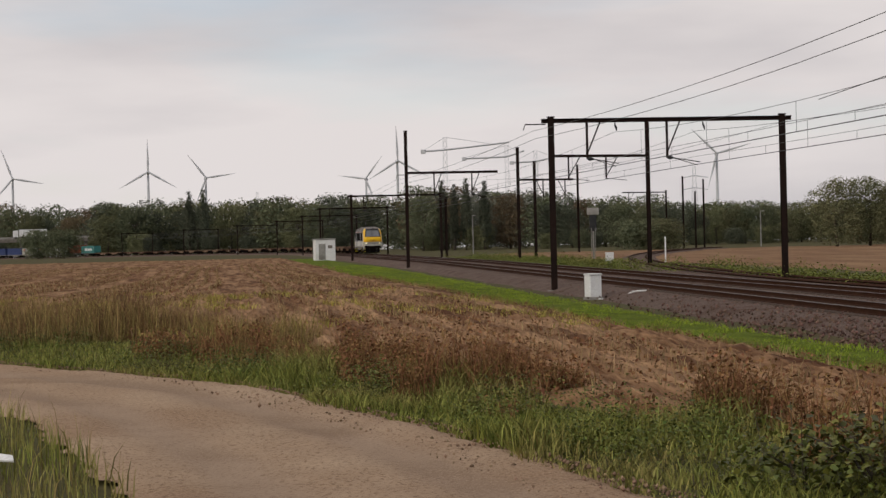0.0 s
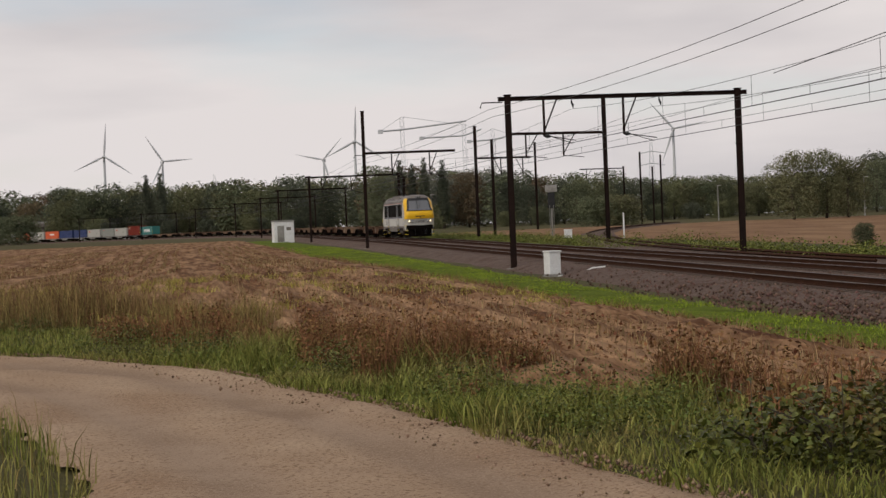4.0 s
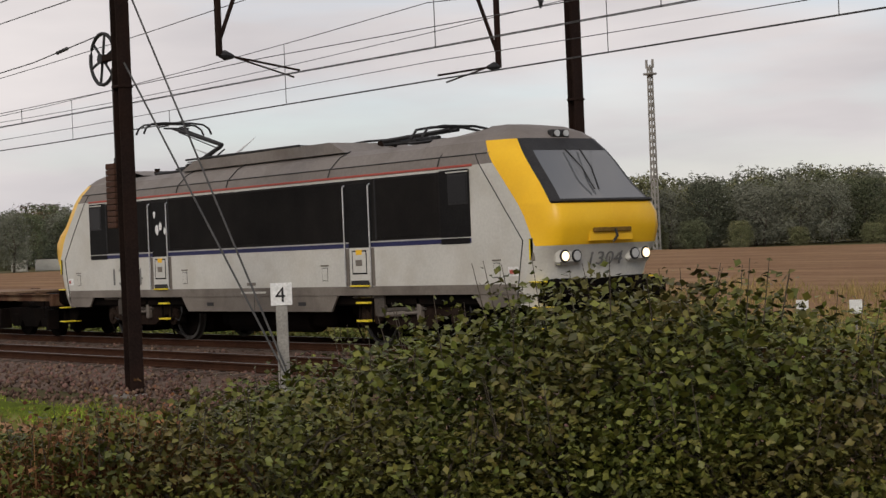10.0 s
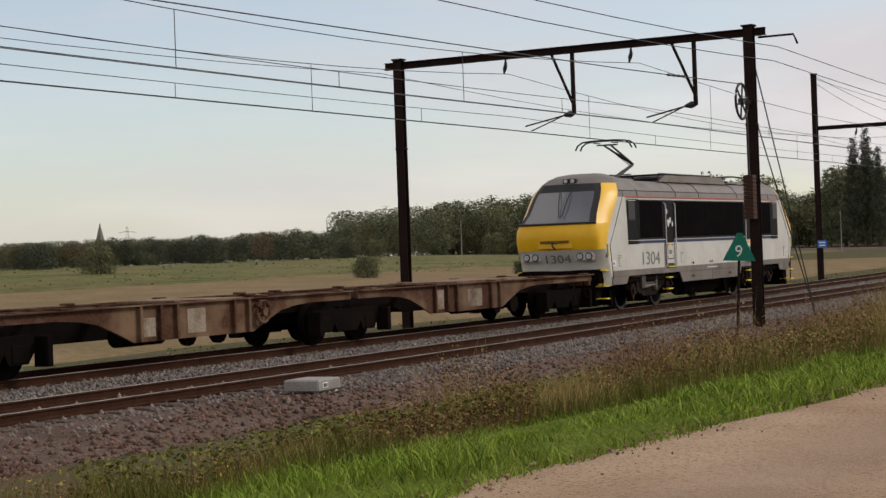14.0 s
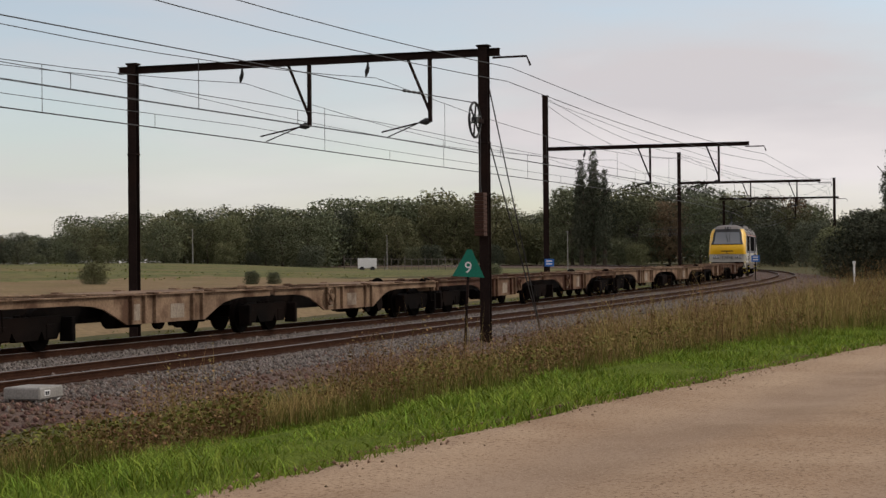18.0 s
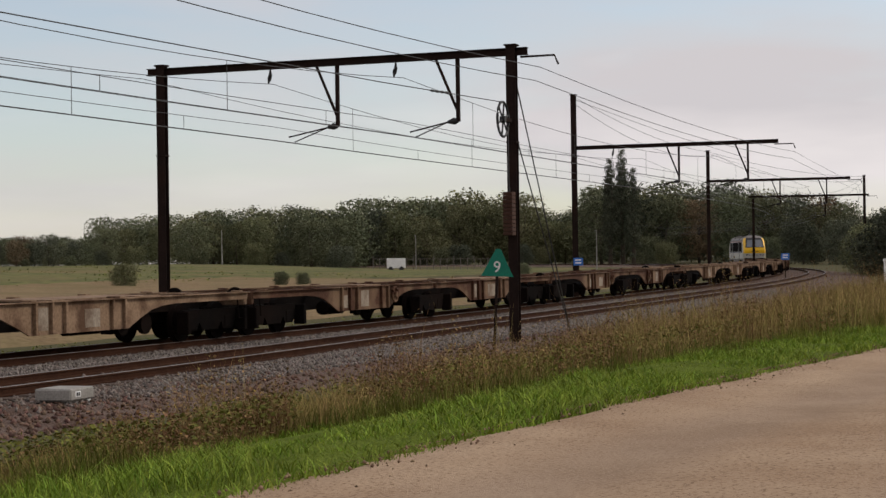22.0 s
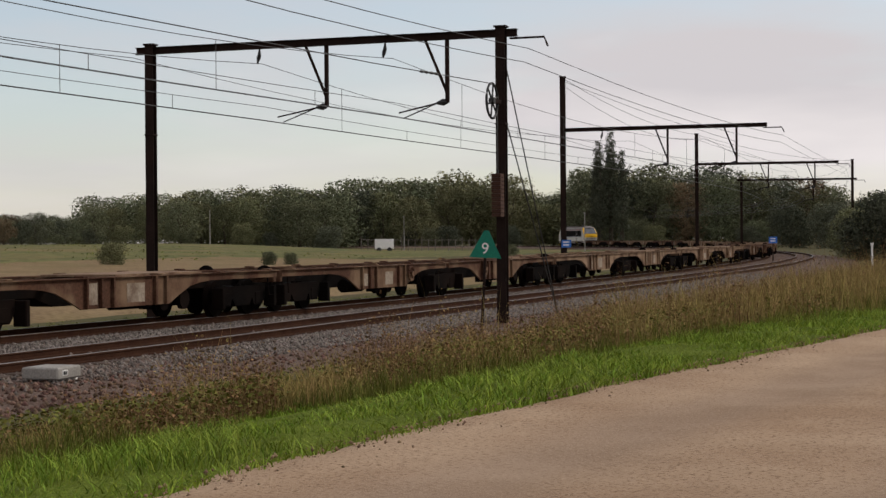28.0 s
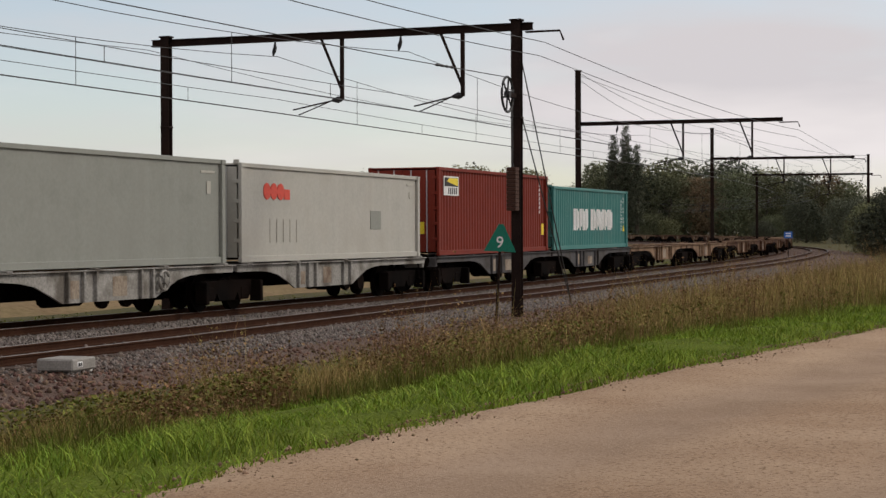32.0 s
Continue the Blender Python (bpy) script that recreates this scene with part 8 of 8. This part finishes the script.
def build_branch():
    branch_post(76.27, 131, 11.0, -7.5, 8.4)
    branch_post(80.49, 176, 11.4, 6.0, 8.3)
    branch_post(79.95, 190, 10.6, 0)
    branch_post(78.55, 250, 12.6, 0)
    branch_post(82.87, 214, 7.5, 0)
    for az, dist, top in ((75.16, 320, 13.0), (74.77, 330, 10.5), (74.5, 325, 12.5), (75.7, 330, 10.8)):
        branch_post(az, dist, top, -9.0 if az > 75.5 else 0, 10.6)
    # the branch leaves the main line and bends away
    def bend(u):
        return Vector((-60 - 190 * u, 25.2 + 46 * u * u, rise(-60 - 190 * u)))
    t = thing("branch_track", Matrix(), "rusty branch track curving away through weeds", "railway track", kind="structure")
    steps = [k / 40 for k in range(41)]
    for off in (-0.75, 0.75):
        part("rail", Mesh().tube([bend(u) + Vector((0, off, -0.08)) for u in steps], 0.07, 4), M_RAILSIDE, t)
    v = [tuple(bend(u) + Vector((0, o, z))) for u in steps for o, z in ((-2.4, -0.6), (-1.5, -0.2), (1.5, -0.2), (2.4, -0.6))]
    f = [(i * 4 + j, i * 4 + 4 + j, i * 4 + 5 + j, i * 4 + 1 + j) for i in range(40) for j in range(3)]
    part("bed", soup("bed", v, f, M_BALLAST), M_BALLAST, t)
    for az, dist in ((82.0, 300), (68.1, 300), (71.9, 300), (64.8, 330), (63.2, 300), (57.9, 380), (50.2, 380), (-61.7, 330), (-68.0, 330), (-73.9, 300), (-46.5, 420), (72.7, 330), (67.0, 310)):
        x, y = at_az(az, dist)
        l = thing("street_lamp", place(x, y, 30), "pale steel street lamp on a tall pole", "street lamp", "street lamps in the distance")
        part("pole", Mesh().tube([(0, 0, 0), (0, 0, 6.5)], [0.11, 0.07], 6), M_CONC, l)
        part("head", Mesh().bbox(-0.1, 0.9, -0.1, 0.1, 6.45, 6.6, 0.03), M_CONC, l)


ROTORS = []


def build_turbines():
    blade = Mesh().tube([(0, 0, 0.5), (0, 0, 3), (0, 0, 9), (0, 0, 22), (0, 0, 36)], [0.8, 0.9, 1.3, 0.8, 0.15], 6)
    me = blade.mesh("blade", M_TURBINE)
    for az, el, phase, turn in ((92.49, 2.65, 0, 0), (96.74, 2.49, -20, 0), (90.65, 2.43, -38, 8), (85.45, 2.3, 38, -12), (84.42, 2.86, -2, 8), (74.05, 2.83, -45, 5), (58.36, 3.11, 40, 10), (55.66, 1.99, 48, 0), (51.47, 1.97, 60, -5), (48.51, 2.78, 35, 12)):
        dist = 90 / math.tan(radians(el))
        x, y = at_az(az, dist)
        t = thing("wind_turbine", pose(x, y, 0, 0, 0, az + turn), "tall white three-bladed wind turbine on the horizon", "wind turbine", "wind turbines")
        part("tower", Mesh().tube([(0, 0, -2), (0, 0, 90)], [2.0, 1.2], 10), M_TURBINE, t)
        part("nacelle", Mesh().bbox(-1.6, 1.6, -3, 6, 89.5, 93, 0.6), M_TURBINE, t)
        r = part("rotor", Mesh().tube([(0, -4.6, 0), (0, -3, 0)], [0.8, 1.6], 10), M_TURBINE, t, m=pose(0, 0, 91.9))
        for k in range(3):
            part("blade", me, M_TURBINE, r, m=pose(0, -3.8, 0) @ Matrix.Rotation(radians(120 * k), 4, "Y"))
        ROTORS.append((r, phase))


def lattice(sh, h, w0, w1, n):
    for k in range(n):
        z0, z1 = h * k / n, h * (k + 1) / n
        a, b = w0 + (w1 - w0) * k / n, w0 + (w1 - w0) * (k + 1) / n
        for sx, sy in ((1, 1), (1, -1), (-1, -1), (-1, 1)):
            sh.tube([(sx * a, sy * a, z0), (sx * b, sy * b, z1)], 0.12, 4, False)
        for (p, q) in (((1, 1), (1, -1)), ((1, -1), (-1, -1)), ((-1, -1), (-1, 1)), ((-1, 1), (1, 1))):
            sh.tube([(p[0] * a, p[1] * a, z0), (q[0] * b, q[1] * b, z1)], 0.08, 4, False)
    return sh


def build_cranes():
    for az, el, dist, back, front, turn in ((82.85, 3.72, 900, 11, 33, 80), (80.84, 3.40, 1000, 24, 10, 84), (79.9, 3.2, 1050, 14, 16, 60)):
        x, y = at_az(az, dist)
        h = dist * math.tan(radians(el))
        c = thing("tower_crane", pose(x, y, 0, 0, 0, turn + 90 - 80), "pale lattice tower crane beyond the wood", "crane", "tower cranes")
        a = radians(az)
        part("mast", lattice(Mesh(), h, 1.0, 1.0, 16), M_TURBINE, c)
        jib = h * 0.905
        c.rotation_euler.z = a
        part("jib", Mesh().tube([(0, 0, jib - 1), (front, 0, jib + 2.2)], 0.45, 4).tube([(0, 0, h), (front * 0.75, 0, jib + 1.4)], 0.12, 4), M_TURBINE, c)
        part("counter_jib", Mesh().tube([(0, 0, jib - 1), (-back, 0, jib - 1.5)], 0.5, 4).tube([(0, 0, h), (-back, 0, jib - 1.2)], 0.12, 4).bbox(-back - 1.5, -back + 1, -0.8, 0.8, jib - 2.6, jib - 0.6, 0.1), M_TURBINE, c)
    for az, el, dist in ((74.78, 2.45, 800), (89.0, 1.95, 1100), (-50.9, 1.25, 1200)):
        x, y = at_az(az, dist)
        h = dist * math.tan(radians(el)) + 2
        c = thing("lattice_pylon", pose(x, y, 0, 0, 0, az), "grey lattice power pylon on the horizon", "pylon", "pylons")
        part("tower", lattice(Mesh(), h, 2.4, 0.5, 12), M_TURBINE, c)
        for z in (0.7, 0.85):
            part("crossarm", Mesh().tube([(-6, 0, h * z), (0, 0, h * z + 1), (6, 0, h * z)], 0.2, 4), M_TURBINE, c)
    x, y = at_az(44.48, 250)
    c = thing("antenna_mast", pose(x, y, 0), "slim grey lattice antenna mast with lamps on top", "mast")
    part("mast", lattice(Mesh(), 26.6, 0.35, 0.22, 26), M_CONC, c)
    part("platform", Mesh().bbox(-0.7, 0.7, -0.7, 0.7, 25.2, 25.5, 0.05), M_CONC, c)
    for k in (-0.6, 0.6):
        part("aerial", Mesh().bbox(k - 0.18, k + 0.18, -0.1, 0.1, 26.2, 27.4, 0.03), M_CONC, c)
    x, y = at_az(-50.04, 1500)
    c = thing("church_spire", pose(x, y, 0), "pointed church spire above distant woods", "church")
    part("tower", Mesh().bbox(-3, 3, -3, 3, 0, 24, 0.2), M_CONC, c)
    part("spire", Mesh().tube([(0, 0, 24), (0, 0, 38)], [3.6, 0.2], 8), M_SILL, c)


def build_far_sites():
    # industrial hall along the road
    x, y = at_az(53.2, 372)
    wall = mat("hall_cladding", (0.12, 0.13, 0.10), (0.17, 0.18, 0.14), 0.3, 0.8, 0.1, 4.0)
    h = thing("industrial_hall", place(x, y, 53.2), "long grey-green industrial hall with grimy concrete columns", "building")
    part("wall", Mesh().bbox(-27, 29, 0, 14, 0, 3.3, 0.05), wall, h)
    part("wall", Mesh().bbox(-16, 2.5, -0.6, 14, 0, 6.6, 0.05), wall, h)
    part("roof", Mesh().bbox(-27.5, 29.5, -0.5, 14.5, 3.3, 3.7, 0.05), M_CONC, h)
    part("roof", Mesh().bbox(-16.5, 3.0, -1.1, 14.5, 6.6, 7.0, 0.05), M_CONC, h)
    part("tower", Mesh().bbox(2.5, 6.5, -1.0, 6, 0, 7.4, 0.05), M_CONC, h)
    for k in range(10):
        xx = -26.8 + 6.15 * k
        part("column", Mesh().bbox(xx - 0.25, xx + 0.25, -1.2, 0.0, 0, 7.0 if -17 < xx < 3 else 3.6, 0.05), M_SILL, h)
    for k in range(40):
        xx = -26 + 1.38 * k
        part("window_strip", Mesh().bbox(xx - 0.35, xx + 0.35, -0.66 if -16 < xx < 2.4 else -0.06, -0.6 if -16 < xx < 2.4 else -0.0, 0.9, 2.8, 0.02), M_DARK, h)
    for k in range(12):
        xx = -15.2 + 1.5 * k
        part("window_strip", Mesh().bbox(xx - 0.4, xx + 0.4, -0.66, -0.6, 3.9, 6.2, 0.02), M_DARK, h)
    for dx, dy, w, mt, lab in ((-14, -7, 5.5, C_OXIDE, "dark red"), (-2.5, -7, 5.0, C_CREAM, "cream"), (2.5, -7, 4.0, C_OXIDE, "dark red")):
        p = h.matrix_basis @ Vector((dx, dy, 0))
        c = thing("storage_container", pose(p.x, p.y, ground_z(p.x, p.y), 0, 0, 53.2), lab + " storage container in front of the hall", "container", "storage containers by the hall")
        part("body", Mesh().bbox(-w / 2, w / 2, -1.2, 1.2, 0.05, 2.3, 0.04), mt, c)
        part("door", Mesh().bbox(-w / 2 - 0.03, -w / 2, -1.1, 1.1, 0.15, 2.2, 0.01), mt, c)
    # storage containers and machines along the far road
    for a0, a1, mt, lab in ((64.55, 63.65, C_CREAM, "cream"), (63.6, 62.75, C_SAND, "sand grey"), (62.72, 62.1, C_OXIDE, "dark red"), (61.3, 60.85, C_CREAM, "cream"), (65.3, 64.8, C_SAND, "sand grey")):
        x, y = at_az((a0 + a1) / 2, 345)
        w = radians(a0 - a1) * 345 / 2
        c = thing("storage_container", place(x, y, (a0 + a1) / 2), lab + " storage container beside the far road", "container", "storage containers by the far road")
        part("body", Mesh().bbox(-w, w, -1.2, 1.2, 0.05, 2.25, 0.04), mt, c)
        part("door", Mesh().bbox(w, w + 0.04, -1.1, 1.1, 0.15, 2.15, 0.01), mt, c)
        part("roof", Mesh().bbox(-w - 0.1, w + 0.1, -1.3, 1.3, 2.25, 2.36, 0.03), M_DARK, c)
    for az, mt, lab in ((59.85, M_YELLOW, "yellow"), (59.3, M_BLUE_SIGN, "blue")):
        x, y = at_az(az, 350)
        c = thing("excavator", place(x, y, az), lab + " excavator with a raised bent arm", "excavator", "machines by the far road")
        part("tracks", Mesh().bbox(-1.6, 1.6, -1.2, 1.2, 0, 0.8, 0.2), M_BLACK, c)
        part("cab", Mesh().prism([(-1.3, 0.85), (0.9, 0.85), (0.9, 1.8), (0.5, 2.7), (-0.3, 2.7), (-0.4, 1.7), (-1.3, 1.6)], "y", -1, 1), mt, c)
        part("arm", Mesh().tube([(0.6, 0, 1.4), (1.9, 0, 4.3), (3.3, 0, 3.1), (3.4, 0, 1.4)], [0.25, 0.22, 0.18, 0.14], 6), mt, c)
        part("bucket", Mesh().bbox(3.0, 3.7, -0.5, 0.5, 0.7, 1.4, 0.1), M_BLACK, c)
    # blocks behind
    for az, dist, w, hh in ((50.2, 700, 26, 20), (47.0, 640, 34, 20), (52.3, 800, 22, 17), (63.85, 900, 13, 28)):
        x, y = at_az(az, dist)
        b = thing("office_block", place(x, y, az), "grey concrete block of several storeys behind trees", "building", "distant blocks")
        part("wall", Mesh().bbox(-w / 2, w / 2, 0, 12, 0, hh, 0.1), M_CONC, b)
        part("roof", Mesh().bbox(-w / 5, w / 8, 2, 9, hh, hh + 3, 0.1), M_CONC, b)
        for lv in range(4):
            part("window_band", Mesh().bbox(-w / 2 + 1, w / 2 - 1, -0.1, 0.0, 4 + 4 * lv, 5.8 + 4 * lv, 0.03), M_DARK, b)
    # cars on the road before the hall
    for az, dist, mt in ((50.85, 335, M_WHITE), (48.95, 338, M_WHITE), (57.0, 340, C_CREAM), (46.8, 330, M_WHITE)):
        x, y = at_az(az, dist)
        c = thing("car", place(x, y, az), "small white car on the distant road", "car", "cars on the distant road")
        part("body", Mesh().prism([(-2.1, 0.35), (2.1, 0.35), (2.15, 0.8), (1.3, 0.95), (-2.0, 1.0)], "y", -0.85, 0.85), mt, c)
        part("cabin", Mesh().prism([(-1.9, 0.98), (1.25, 0.95), (0.5, 1.5), (-1.6, 1.52)], "y", -0.75, 0.75), M_PANE, c)
        part("roof", Mesh().bbox(-1.55, 0.5, -0.74, 0.74, 1.5, 1.56, 0.02), mt, c)
        for wx in (-1.3, 1.3):
            for wy in (-0.85, 0.85):
                part("wheel", Mesh().disc((wx, wy, 0.32), 0.32, 14, "y", 0.2), M_BLACK, c)
    # white trailer, fence and gate by the eastern wood
    x, y = at_az(-67.35, 300)
    c = thing("white_trailer", place(x, y, -67), "white box trailer parked by a fence at the wood", "trailer")
    part("box", Mesh().bbox(-1.6, 1.6, -1, 1, 0.5, 2.2, 0.05), M_WHITE, c)
    for wx in (-0.9, 0.9):
        part("wheel", Mesh().disc((wx, -0.9, 0.4), 0.4, 12, "y", 0.25), M_BLACK, c)
    fn = thing("fence", Matrix(), "dark grey post and rail fence before the wood", "fence")
    for k in range(18):
        x, y = at_az(-66.6 - 0.22 * k, 305)
        z = ground_z(x, y)
        part("post", Mesh().tube([(x, y, z), (x, y, z + 2.2 + (0.4 if k % 3 == 0 else 0))], 0.06, 5), M_SILL, fn)
    a, b = at_az(-66.6, 305), at_az(-70.4, 305)
    for zz in (0.9, 2.0):
        part("rail", Mesh().tube([(a[0], a[1], ground_z(*a) + zz), (b[0], b[1], ground_z(*b) + zz)], 0.035, 4), M_SILL, fn)
    # overpass in the west with its road
    o = thing("overpass", pose(0, 0, 0), "dark concrete road overpass before distant trees", "overpass")
    pts = [at_az(109.0 - 1.0 * k, 765) for k in range(21)]
    for (x0, y0), (x1, y1) in zip(pts, pts[1:]):
        m = Matrix.Translation(((x0 + x1) / 2, (y0 + y1) / 2, 9.6)) @ Matrix.Rotation(math.atan2(y1 - y0, x1 - x0), 4, "Z")
        l = math.hypot(x1 - x0, y1 - y0) / 2 + 0.05
        part("deck", Mesh().bbox(-l, l, -4, 4, -1.4, 0.0, 0.05), M_SILL, o, m=m)
        part("parapet", Mesh().bbox(-l, l, 3.8, 4.0, 0.0, 0.9, 0.02), M_CONC, o, m=m)
        part("pier", Mesh().bbox(-0.6, 0.6, -3, 3, -9.5, -1.4, 0.05), M_SILL, o, m=m)


def far_field(name, x0, x1, y0, y1, material, label, nx=50, ny=24, bent=False):
    v, f = [], []
    for i in range(nx + 1):
        for j in range(ny + 1):
            x, y = x0 + (x1 - x0) * i / nx, y0 + (y1 - y0) * j / ny
            edge = i in (0, nx) or j in (0, ny)
            y += (1.2 * noise.noise(Vector((x * 0.05, j, 0))) if edge else 0) + (shift_y(x) if bent else 0)
            v.append((x, y, ground_z(x, y) + (-0.2 if edge else 0.22 + 0.08 * noise.noise(Vector((x * 0.4, y * 0.4, 0))))))
    n = ny + 1
    f = [(i * n + j, (i + 1) * n + j, (i + 1) * n + j + 1, i * n + j + 1) for i in range(nx) for j in range(ny)]
    me = soup(name, v, f, material)
    me.shade_smooth()
    tagged(new(name, me), label, "field", kind="structure")


def build_trucks():
    out_ = []
    for shade in (M_WHITE, C_CREAM):
        t = thing("lorry", Matrix(), "white box lorry driving over the distant overpass", "lorry", "lorries on the overpass")
        part("box", Mesh().bbox(-6.5, 5.0, -1.25, 1.25, 1.1, 4.0, 0.05), shade, t)
        part("cab", Mesh().bbox(5.3, 7.6, -1.2, 1.2, 0.7, 3.6, 0.2), M_WHITE, t)
        part("windscreen", Mesh().bbox(7.5, 7.66, -1.05, 1.05, 2.1, 3.2, 0.03), M_PANE, t)
        for wx in (-5.2, -4.0, 3.6, 6.4):
            part("wheel", Mesh().disc((wx, -1.05, 0.5), 0.5, 12, "y", 0.3), M_BLACK, t)
            part("wheel", Mesh().disc((wx, 1.05, 0.5), 0.5, 12, "y", 0.3), M_BLACK, t)
        out_.append(t)
    return out_


far_field("far_stubble_field", -260, 34, 35, 175, M_FARFIELD, "brown harvested field beyond the railway")
far_field("green_meadow", 20, 300, 80, 260, M_MEADOW, "pale green meadow beyond the railway")
far_field("straw_strip", 14, 175, 29, 84, M_STRAWFIELD, "pale straw strip between railway and meadow", 60, 22, True)
single("paper_scrap", Mesh().prism([(-0.16, -0.02), (-0.05, 0.05), (0.1, 0.09), (0.17, 0.05), (0.04, 0.0), (0.02, -0.07), (-0.04, -0.03)], "z", 0.0, 0.012), M_WHITE, "crumpled white paper scrap lying in the verge grass", "litter", m=pose(-11.9, -1.55, ground_z(-11.9, -1.55) + 0.22, 25, 10, 40))
build_signs()
build_boxes()
build_signal()
build_branch()
build_turbines()
build_cranes()
build_far_sites()
LORRIES = build_trucks()


def lorry_pose(t, start):
    az = 96.2 - 1.3 * (t - start)
    if az < 90.0 or az > 108.0:
        az = min(108.0, max(90.0, az))
    x, y = at_az(az, 765)
    return pose(x, y, 9.6, 0, 0, az + 180)


def motions():
    times = [float(k) for k in range(33)]
    for ob, centre, lift in TRAIN:
        walk(ob, [(t, train_pose(centre, lift, t)) for t in times])
    for rotor, phase in ROTORS:
        walk(rotor, [(t, pose(0, 0, 91.9) @ Matrix.Rotation(radians(phase + 61.2 * t), 4, "Y")) for t in times])
    for ob, start in zip(LORRIES, (0.0, 5.0)):
        walk(ob, [(t, lorry_pose(t, start)) for t in times])


motions()
